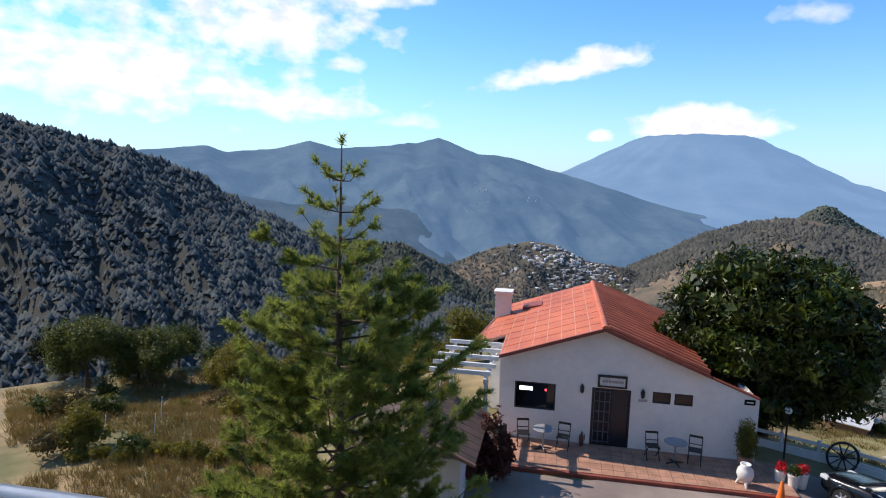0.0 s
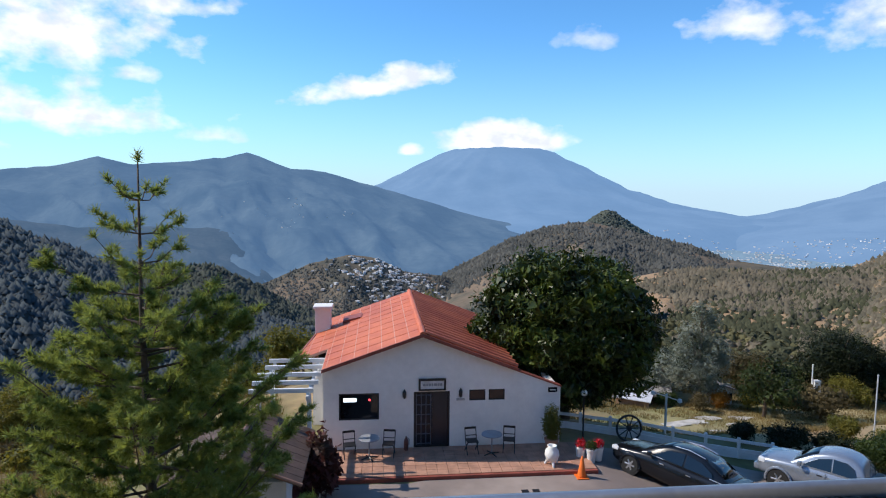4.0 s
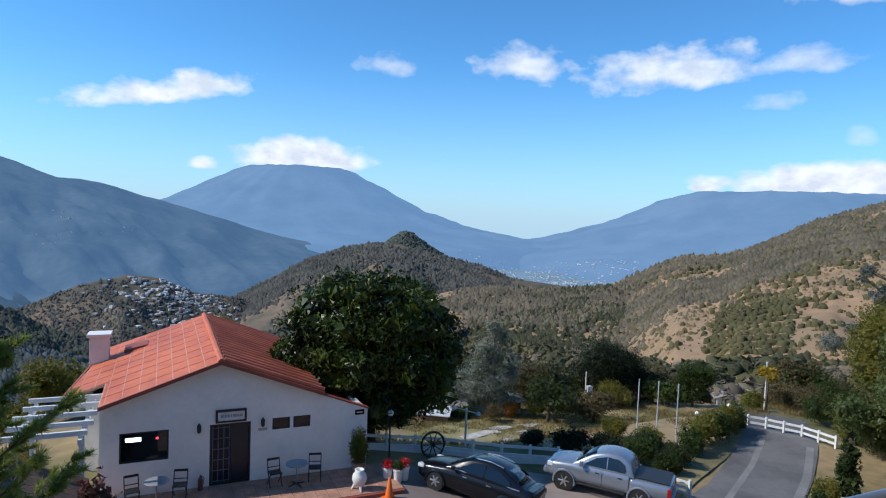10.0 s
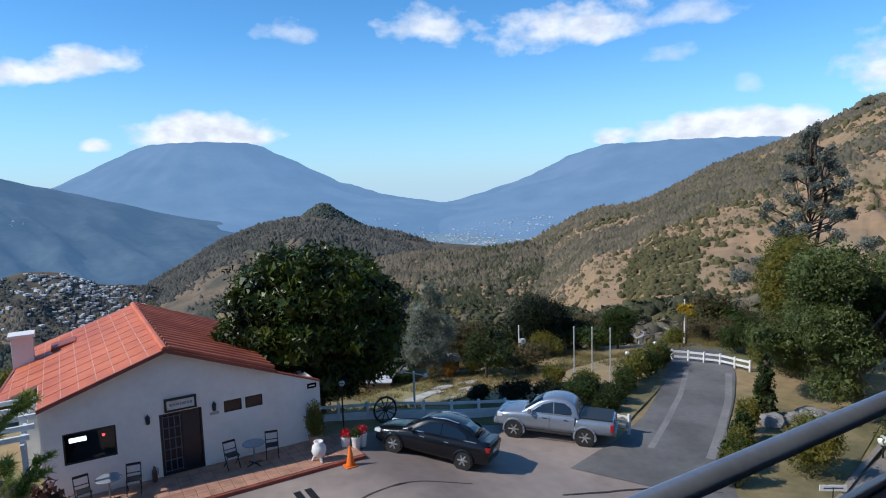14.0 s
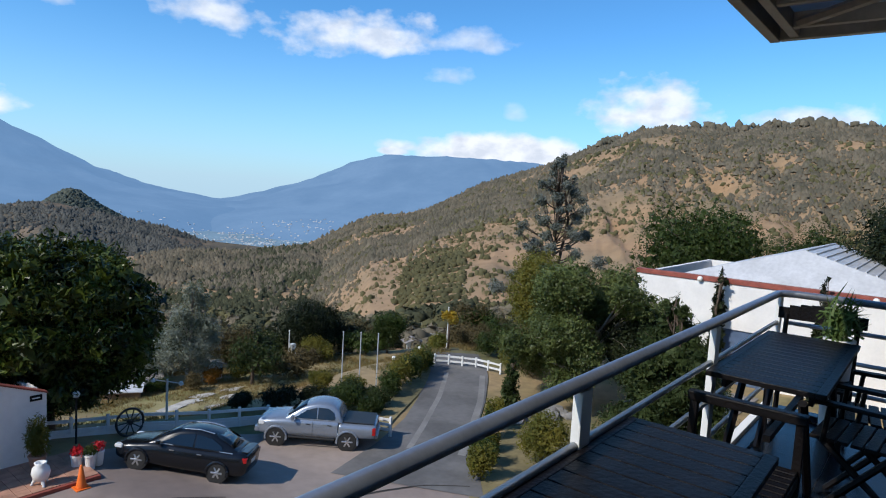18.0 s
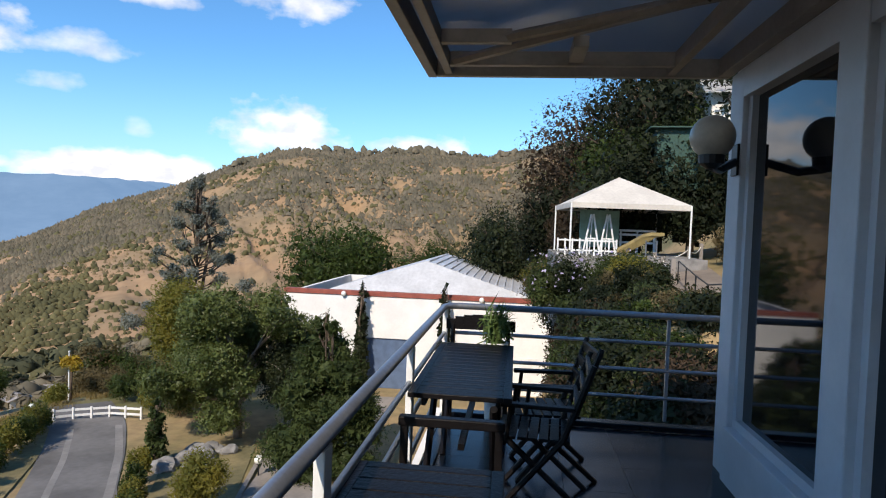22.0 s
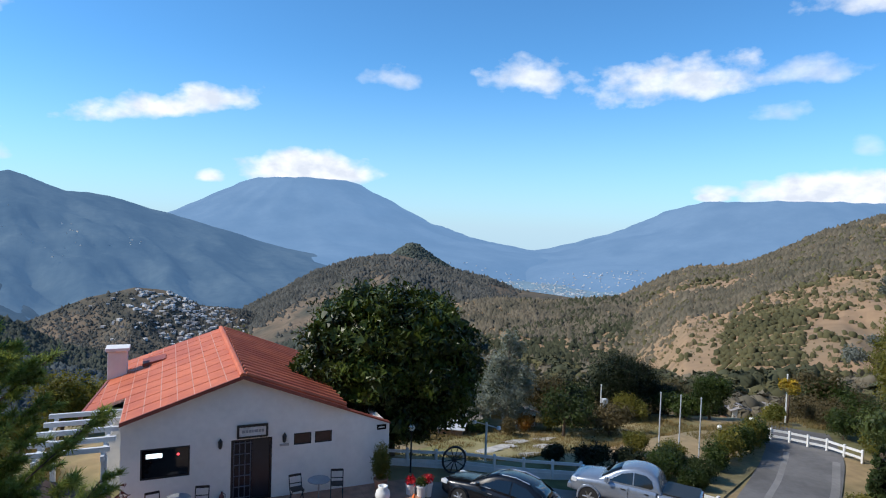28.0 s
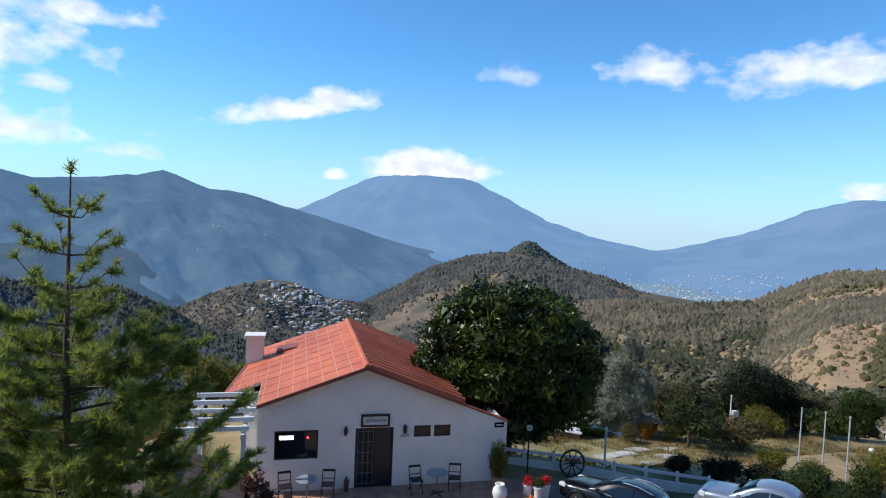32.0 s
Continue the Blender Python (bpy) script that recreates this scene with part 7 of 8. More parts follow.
# ---- house front details ----
def build_sign():
    s = thing("door_sign", "framed grey sign board with small unreadable lettering", "sign")
    part("board", box(2.6, HY0 - 0.05, 2.16, 3.44, HY0 - 0.03, 2.46), material("sign_grey", (0.66, 0.66, 0.66), 0.6, 3), s)
    fr = bmesh.new()
    for a in ((2.53, 2.10, 3.51, 2.16), (2.53, 2.46, 3.51, 2.53), (2.53, 2.16, 2.60, 2.46), (3.44, 2.16, 3.51, 2.46)):
        add_box(fr, a[0], HY0 - 0.07, a[1], a[2], HY0 - 0.004, a[3])
    part("frame", fr, BLACK_METAL, s)
    bars = bmesh.new()
    x = 2.68
    for w in (0.10, 0.07, 0.09, 0.05, 0.12, 0.07, 0.08):
        add_box(bars, x, HY0 - 0.056, 2.27, x + w, HY0 - 0.0505, 2.36)
        x += w + 0.02
    part("lettering", bars, STEEL, s)
    p = thing("wall_plaque", "small dark plaque on the white wall", "sign")
    part("plate", box(7.28, HY0 - 0.03, 1.92, 7.62, HY0 - 0.003, 2.1, 0.004), DARK_WOOD, p)
    part("lettering", box(7.34, HY0 - 0.036, 1.99, 7.56, HY0 - 0.0305, 2.03), WHITE_PAINT, p)
    q = thing("wall_plaque", "small pale plaque beside the door", "sign")
    part("plate", box(3.9, HY0 - 0.03, 1.70, 4.2, HY0 - 0.003, 1.78, 0.004), material("plaque_grey", (0.4, 0.38, 0.36), 0.7), q)


build_sign()
for x in (2.02, 4.04):
    l = thing("wall_lantern", "small black wall lantern", "lamp", (x, HY0 - 0.1, 2.0), group="house wall lanterns")
    part("body", lathe([(0.02, -0.16), (0.06, -0.12), (0.07, 0.08), (0.03, 0.14), (0.01, 0.18)], 6), BLACK_METAL, l)
    part("arm", box(-0.015, 0.0, 0.06, 0.015, 0.1, 0.09), BLACK_METAL, l)
# glowing white panel stands in for the pane's reflection; a red sign beside it
PANE_REFLECTION = material("pane_reflection_white", (0.8, 0.85, 0.9), 0.5, glow=(0.8, 0.95, 1.0, 2.0))
RED_NEON = material("neon_red", (0.8, 0.1, 0.1), 0.5, glow=(1.0, 0.08, 0.1, 1.5))
n1 = thing("window_sign", "small glowing white patch painting a reflection on the window", "sign")
part("panel", box(-0.14, HY0 + 0.045, 1.72, 0.32, HY0 + 0.056, 1.86, 0.004), PANE_REFLECTION, n1)
n2 = thing("window_sign", "small red lit sign behind the window", "sign")
part("panel", lathe([(0.01, 0), (0.045, 0.002), (0.045, 0.01), (0.01, 0.012)], 12), RED_NEON, n2)
n2.matrix_world = pose(0.78, HY0 + 0.056, 1.78, 90, 0, 0)


def cafe_chair():
    c = thing("cafe_chair", "black folding metal chair on the terrace", "chair", group="terrace chairs")
    for s in (-1, 1):
        part("back_leg", tube([(s * 0.2, -0.2, 0), (s * 0.2, 0.12, 0.45), (s * 0.2, 0.24, 0.85)], 0.016, 6), BLACK_METAL, c)
        part("front_leg", tube([(s * 0.19, 0.24, 0), (s * 0.19, -0.2, 0.46)], 0.016, 6), BLACK_METAL, c)
    part("seat", box(-0.2, -0.21, 0.445, 0.2, 0.18, 0.47, 0.008), BLACK_METAL, c)
    for z, hz in ((0.58, 0.014), (0.82, 0.04)):
        part("back_slat", box(-0.2, 0.14 + (z - 0.5) * 0.3, z - hz, 0.2, 0.155 + (z - 0.5) * 0.3, z + hz, 0.004), BLACK_METAL, c)
    return c


TABLE_GREY = material("grey_tabletop", (0.30, 0.31, 0.33), 0.4, 3.0, 0.15)
cc = cafe_chair()
cc.matrix_world = pose(0.10, 15.95, 0, 0, 0, 10)
for x, a in ((1.45, -10), (4.38, 6), (5.72, -14)):
    copy_thing(cc, pose(x, 15.95, 0, 0, 0, a))
for x in (0.78, 5.06):
    t = thing("cafe_table", "round grey pedestal table on the terrace", "table", (x, 15.75, 0), group="terrace tables")
    part("tabletop", lathe([(0.01, 0.72), (0.36, 0.72), (0.37, 0.735), (0.36, 0.75), (0.01, 0.75)], 28), TABLE_GREY, t)
    part("column", lathe([(0.05, 0.03), (0.03, 0.08), (0.025, 0.7), (0.08, 0.72)], 12), STEEL, t)
    for k in range(4):
        a = k * math.pi / 2 + 0.4
        part("foot", tube([(0, 0, 0.07), (0.3 * math.cos(a), 0.3 * math.sin(a), 0.02)], [0.03, 0.018], 6), BLACK_METAL, t)
ex = thing("fire_extinguisher", "small dark red cylinder standing by the door", "extinguisher", (2.08, 16.38, 0))
part("cylinder", lathe([(0.07, 0), (0.08, 0.03), (0.08, 0.36), (0.03, 0.44), (0.03, 0.5)], 12), material("dull_red", (0.14, 0.05, 0.04), 0.4), ex)
part("hose", tube([(0.03, 0, 0.46), (0.11, 0, 0.4), (0.1, 0, 0.2)], 0.012, 6), BLACK_METAL, ex)


def tripod_jar(x, y, z, label):
    j = thing("garden_jar", label, "jar", (x, y, z))
    part("jar", lathe([(0.1, 0.12), (0.2, 0.2), (0.25, 0.36), (0.22, 0.52), (0.14, 0.6), (0.17, 0.68), (0.12, 0.68), (0.1, 0.6), (0.01, 0.58)], 20), WHITE_PAINT, j, smooth=True)
    for k in range(3):
        a = k * 2.094 + 0.5
        part("leg", tube([(0.13 * math.cos(a), 0.13 * math.sin(a), 0.2), (0.24 * math.cos(a), 0.24 * math.sin(a), 0.0)], [0.06, 0.035], 8), WHITE_PAINT, j)
    return j


tripod_jar(6.95, 14.75, 0.0, "white three-legged jar at the terrace edge")
tripod_jar(-0.7, 13.5, -0.13, "white three-legged jar among red-leaved plants")
tp = planter("terrace_plant", "tall grass-like potted shrub at the wall", 7.25, 15.9, 0.0, 0.45, 0.24, TERRACOTTA, YELLOW_LEAF, 1.2, 0.34, 5, 2600, 0.16, 0.2)
for k, (x, y) in enumerate(((8.15, 15.35), (8.45, 15.1), (8.75, 15.25))):
    planter("flower_pot", "white pot with red flowers beside the terrace", x, y, -0.14, 0.5, 0.17, WHITE_PAINT, BROAD_LEAF if k == 1 else RED_FLOWER, 0.3, 0.22, 8 + k, 260, 0.1, 0.5)
cone = thing("traffic_cone", "orange plastic traffic cone on the forecourt", "cone", (7.75, 14.0, float(drive_z(7.75)) + 0.03))
part("base", box(-0.2, -0.2, 0, 0.2, 0.2, 0.035, 0.01), ORANGE, cone)
part("cone_body", lathe([(0.15, 0.035), (0.145, 0.06), (0.035, 0.7), (0.025, 0.71)], 20), ORANGE, cone, smooth=True)


def wagon_wheel():
    w = thing("wagon_wheel", "old dark wagon wheel leaning on the fence", "wheel", (10.95, 17.85, float(ground_z(10.95, 17.85))))
    pts = [(0.5 * math.cos(a * math.pi / 12), 0.06 * math.sin(a * math.pi / 12), 0.53 + 0.5 * math.sin(a * math.pi / 12)) for a in range(25)]
    part("rim", tube(pts, 0.045, 8, False), BLACK_METAL, w)
    part("hub", tube([(0, -0.08, 0.53), (0, 0.08, 0.53)], 0.09, 10), BLACK_METAL, w)
    for k in range(10):
        a = k * math.pi / 5
        part("spoke", tube([(0, 0, 0.53), (0.48 * math.cos(a), 0, 0.53 + 0.48 * math.sin(a))], 0.022, 6), BLACK_METAL, w)


wagon_wheel()


def build_hut():
    h = thing("gate_hut", "small hut with a brown tiled gable roof", "hut")
    DARK_TILE = material("brown_tile", (0.10, 0.06, 0.045), 0.8, 2.0, 0.4, 0.4, island=0.1)
    part("hut_wall", box(-4.2, 11.4, -3.5, -1.4, 14.5, 1.35), WHITE_WALL, h)
    for s, (xa, xb) in ((1, (-2.8, -0.95)), (-1, (-2.8, -4.65))):
        for k in range(9):
            y0, y1 = 10.95 + k * 0.43, 10.95 + (k + 1) * 0.43 - 0.02
            part("roof_tile", slab([(xa, y0, 2.22), (xb, y0, 1.45), (xb, y1, 1.45), (xa, y1, 2.22)] if s > 0 else [(xb, y0, 1.45), (xa, y0, 2.22), (xa, y1, 2.22), (xb, y1, 1.45)], 0.07), DARK_TILE, h)
    part("ridge", tube([(-2.8, 10.9, 2.24), (-2.8, 14.9, 2.24)], 0.09, 8), TERRACOTTA, h)
    part("verge", tube([(-2.8, 10.92, 2.23), (-4.68, 10.92, 1.46)], 0.07, 8), TERRACOTTA, h)
    part("verge", tube([(-2.8, 10.92, 2.23), (-0.92, 10.92, 1.46)], 0.05, 8), TERRACOTTA, h)


build_hut()
CROTON = leaf_material("croton_leaf", (0.10, 0.03, 0.03), (0.04, 0.03, 0.02), 0.5, 0.3, 0.2)
shrub("croton", "dark red-leaved shrub beside the terrace", -0.75, 13.6, 2.1, 1.3, CROTON, 200, 1400, 0.2, z=-0.2)
shrub("croton", "dark red-leaved shrub beside the terrace", -1.4, 13.1, 1.4, 1.2, CROTON, 201, 1000, 0.18, z=-0.3)


# ---- vehicles ----
def loft(stations, section, close=True):
    bm = bmesh.new()
    rings = [[bm.verts.new(p) for p in section(*s)] for s in stations]
    n = len(rings[0])
    for a, b in zip(rings, rings[1:]):
        for k in range(n):
            bm.faces.new((a[k], a[(k + 1) % n], b[(k + 1) % n], b[k]))
    bm.faces.new(rings[0][::-1])
    bm.faces.new(rings[-1])
    bmesh.ops.recalc_face_normals(bm, faces=bm.faces)
    return bm


def eased(stations, n=5):
    """More stations along a smooth curve through those given."""
    S = np.array(stations, float)
    out = []
    for i in range(len(S) - 1):
        p0, p1, p2, p3 = S[max(i - 1, 0)], S[i], S[i + 1], S[min(i + 2, len(S) - 1)]
        for t in np.linspace(0, 1, n, endpoint=False):
            out.append(0.5 * (2 * p1 + (p2 - p0) * t + (2 * p0 - 5 * p1 + 4 * p2 - p3) * t * t + (3 * p1 - p0 - 3 * p2 + p3) * t ** 3))
    out.append(S[-1])
    return [tuple(float(v) for v in q) for q in out]


def lower_section(x, hw, zb, zt):
    d = zt - zb
    h = [(hw * 0.70, zb), (hw * 0.88, zb + 0.03), (hw * 0.955, zb + d * 0.16), (hw * 0.985, zb + d * 0.34), (hw, zb + d * 0.52), (hw * 0.992, zb + d * 0.70), (hw * 0.965, zb + d * 0.84), (hw * 0.915, zt - d * 0.055), (hw * 0.84, zt - 0.005), (hw * 0.6, zt + 0.022), (hw * 0.25, zt + 0.034)]
    return [(x, y, z) for y, z in h] + [(x, -y, z) for y, z in reversed(h)]


def upper_section(x, hb, ht, zb, zt):
    d = zt - zb
    h = [(hb, zb - 0.03), (hb * 0.995, zb + d * 0.08), (hb + (ht - hb) * 0.45, zb + d * 0.45), (ht * 1.01, zb + d * 0.80), (ht * 0.965, zb + d * 0.92), (ht * 0.86, zt - d * 0.015), (ht * 0.6, zt + 0.018), (ht * 0.25, zt + 0.03)]
    return [(x, y, z) for y, z in h] + [(x, -y, z) for y, z in reversed(h)]


def wheel(parent, x, y, r, w=0.2):
    s = 1 if y > 0 else -1
    t = part("wheel", lathe([(r * 0.62, -w / 2), (r * 0.93, -w / 2), (r, -w / 2 + 0.03), (r, w / 2 - 0.03), (r * 0.93, w / 2), (r * 0.62, w / 2)], 28), TYRE, parent)
    t.matrix_basis = pose(x, y, r, -90 * s, 0, 0)
    part("rim", lathe([(r * 0.63, w / 2 - 0.03), (r * 0.66, w / 2 - 0.005), (r * 0.58, w / 2 - 0.02), (r * 0.5, w / 2 - 0.05), (0.01, w / 2 - 0.055)], 24), DARK_RIM, t)
    sp = bmesh.new()
    for k in range(6):
        a = k * math.pi / 3
        add_tube(sp, [(0, 0, w / 2 - 0.03), (r * 0.6 * math.cos(a), r * 0.6 * math.sin(a), w / 2 - 0.02)], [0.05, 0.04], 5)
    part("spokes", sp, RIM, t)
    part("hub", lathe([(0.06, w / 2 - 0.04), (0.055, w / 2 - 0.002), (0.01, w / 2)], 12), RIM, t)
    return t


TYRE = material("tyre_rubber", (0.018, 0.018, 0.018), 0.85, 8, 0.2, 0.2)
RIM = material("alloy", (0.62, 0.63, 0.65), 0.3, 5, 0.1, metal=0.9)
# dark dish colour paints the shade behind the spokes
DARK_RIM = material("rim_shadow", (0.05, 0.05, 0.052), 0.6, 5, 0.1)
BLACK_PAINT = material("dark_car_paint", (0.007, 0.008, 0.011), 0.2, 2, 0.2, spec=0.5)
SILVER_PAINT = material("silver_car_paint", (0.30, 0.34, 0.40), 0.26, 2, 0.05, metal=0.55, spec=0.6)
CAR_GLASS = material("car_glass", (0.006, 0.008, 0.010), 0.03, 3, 0.1, spec=0.8)
LAMP_CLEAR = material("headlamp", (0.75, 0.78, 0.8), 0.1, 5, 0.1, spec=0.8)
LAMP_RED = material("tail_lamp", (0.35, 0.01, 0.01), 0.15, 5, 0.1)
TRIM_BLACK = material("black_trim", (0.02, 0.02, 0.02), 0.5, 5, 0.1)


def arch(parent, x, y, r, mat=None):
    """The dark wheel housing, seen as a ring round the tyre, with its painted lip."""
    s = 1 if y > 0 else -1
    pts = [(x + r * 1.13 * math.cos(a), y, r + r * 1.13 * math.sin(a)) for a in np.linspace(-0.25, math.pi + 0.25, 15)]
    part("wheel_arch", tube(pts, 0.05, 6), mat or TRIM_BLACK, parent)
    o = part("wheel_housing", lathe([(r * 1.13, -0.12), (r * 1.13, 0.015), (0.01, 0.015)], 24), TRIM_BLACK, parent)
    o.matrix_basis = pose(x, y - s * 0.02, r, -90 * s, 0, 0)


def cabin(parent, st, paint, side, screen, back):
    """A painted cab with its panes let in. side: outlines of the side windows in x and z; screen and back: (x, z, half breadth) at the foot and at the head."""
    part("cab", loft(eased(st), upper_section), paint, parent, smooth=True)
    hb, ht, zb, zt = st[len(st) // 2][1:]

    def flank(z):
        return hb + (ht * 1.02 - hb) * (z - zb) / (0.8 * (zt - zb)) + 0.012

    for s in (-1, 1):
        for o in side:
            bm = bmesh.new()
            a = [bm.verts.new((x, s * (flank(z) + 0.012), z)) for x, z in o]
            b = [bm.verts.new((x, s * (flank(z) - 0.03), z)) for x, z in o]
            bm.faces.new(a)
            bm.faces.new(b[::-1])
            for k in range(len(o)):
                bm.faces.new((a[k], b[k], b[(k + 1) % len(o)], a[(k + 1) % len(o)]))
            bmesh.ops.recalc_face_normals(bm, faces=bm.faces)
            part("side_window", bm, CAR_GLASS, parent)
    for name, (lo, hi) in (("windscreen", screen), ("rear_window", back)):
        d = Vector((hi[0] - lo[0], 0, hi[1] - lo[1])).normalized()
        n = Vector((d.z, 0, -d.x)) * (1 if name == "windscreen" else -1)
        rows = []
        for u in (0.0, 0.5, 1.0):
            w = lo[2] + (hi[2] - lo[2]) * u
            c = Vector((lo[0] + (hi[0] - lo[0]) * u, 0, lo[1] + (hi[1] - lo[1]) * u)) + n * (0.02 + 0.03 * u * (1 - u) * 4)
            rows.append([c + Vector((-0.05 * abs(v) ** 2 * (1 if name == "windscreen" else -1), v * w, 0)) for v in (-1, -0.5, 0, 0.5, 1)])
        bm = bmesh.new()
        top = [[bm.verts.new(q) for q in r] for r in rows]
        low = [[bm.verts.new(q - n * 0.05) for q in r] for r in rows]
        for i in range(2):
            for j in range(4):
                bm.faces.new((top[i][j], top[i][j + 1], top[i + 1][j + 1], top[i + 1][j]))
                bm.faces.new((low[i][j], low[i + 1][j], low[i + 1][j + 1], low[i][j + 1]))
        rim = [(0, j) for j in range(5)] + [(1, 4), (2, 4)] + [(2, j) for j in (3, 2, 1, 0)] + [(1, 0)]
        for (i, j), (k, l) in zip(rim, rim[1:] + rim[:1]):
            bm.faces.new((top[i][j], low[i][j], low[k][l], top[k][l]))
        bmesh.ops.recalc_face_normals(bm, faces=bm.faces)
        part(name, bm, CAR_GLASS, parent, smooth=True)


def seat_on(ob, front, rear, half_track):
    """Sets a vehicle on the ground from where its near wheels stand."""
    f, r = Vector((*front, float(ground_z(*front)) + 0.035)), Vector((*rear, float(ground_z(*rear)) + 0.035))
    d = (f - r).normalized()
    l = Vector((-d.y, d.x, 0)).normalized()
    far = (f + r) / 2 - l * 2 * half_track
    far.z = float(ground_z(far.x, far.y)) + 0.035
    l = (((f + r) / 2) - far).normalized()
    u = d.cross(l).normalized()
    l = u.cross(d)
    o = (f + r) / 2 - l * half_track
    ob.matrix_world = Matrix(((d.x, l.x, u.x, o.x), (d.y, l.y, u.y, o.y), (d.z, l.z, u.z, o.z), (0, 0, 0, 1)))


def build_sedan():
    c = thing("sedan", "black four-door saloon car parked on the forecourt", "car")
    part("body", loft(eased([(2.13, 0.55, 0.35, 0.58), (2.05, 0.72, 0.25, 0.68), (1.75, 0.82, 0.2, 0.76), (1.3, 0.85, 0.19, 0.84), (0.8, 0.86, 0.19, 0.92), (0, 0.865, 0.19, 0.93), (-1.0, 0.865, 0.19, 0.95), (-1.6, 0.85, 0.2, 0.98), (-2.05, 0.80, 0.25, 0.99), (-2.2, 0.68, 0.35, 0.92)]), lower_section), BLACK_PAINT, c, smooth=True)
    cabin(c, [(1.05, 0.76, 0.70, 0.86, 0.92), (0.75, 0.775, 0.66, 0.88, 1.10), (0.2, 0.785, 0.61, 0.90, 1.37), (-0.35, 0.79, 0.60, 0.90, 1.45), (-0.95, 0.78, 0.59, 0.91, 1.40), (-1.45, 0.76, 0.62, 0.93, 1.18), (-1.85, 0.72, 0.66, 0.94, 1.00)], BLACK_PAINT,
          [[(0.62, 0.97), (0.12, 1.27), (-0.38, 1.35), (-0.40, 0.97)], [(-0.46, 0.97), (-0.44, 1.35), (-0.95, 1.30), (-1.32, 1.12), (-1.38, 1.0)]],
          ((0.98, 0.97, 0.66), (0.22, 1.385, 0.52)), ((-1.72, 1.07, 0.58), (-1.02, 1.385, 0.50)))
    for x in (1.3, -1.32):
        for s in (-1, 1):
            wheel(c, x, s * 0.76, 0.31)
            arch(c, x, s * 0.855, 0.31, BLACK_PAINT)
    for s in (-1, 1):
        part("headlight", box(1.85, s * 0.72 - 0.12, 0.58, 2.09, s * 0.72 + 0.1, 0.70, 0.03), LAMP_CLEAR, c)
        part("tail_light", box(-2.2, s * 0.66 - 0.12, 0.72, -2.02, s * 0.66 + 0.12, 0.88, 0.02), LAMP_RED, c)
        part("mirror", box(0.62, s * 0.93 - 0.08, 0.93, 0.74, s * 0.93 + 0.08, 1.05, 0.03), BLACK_PAINT, c)
        for x in (0.15, -0.75):
            part("door_handle", box(x, s * 0.868 - 0.012, 0.78, x + 0.16, s * 0.868 + 0.012, 0.81, 0.006), RIM, c)
        part("window_trim", tube([(0.85, s * 0.775, 0.925), (-1.7, s * 0.745, 0.96)], 0.014, 6), RIM, c)
        part("roof_bar", tube([(0.05, s * 0.5, 1.43), (-0.45, s * 0.5, 1.485), (-0.95, s * 0.5, 1.43)], 0.016, 6), RIM, c)
    part("grille", box(2.06, -0.4, 0.44, 2.12, 0.4, 0.6, 0.01), TRIM_BLACK, c)
    part("boot_spoiler", box(-2.15, -0.6, 0.99, -1.95, 0.6, 1.03, 0.01), BLACK_PAINT, c)
    part("number_plate", box(-2.21, -0.22, 0.6, -2.19, 0.22, 0.72), WHITE_PAINT, c)
    seat_on(c, (9.6, 14.6), (11.2, 12.5), 0.76)


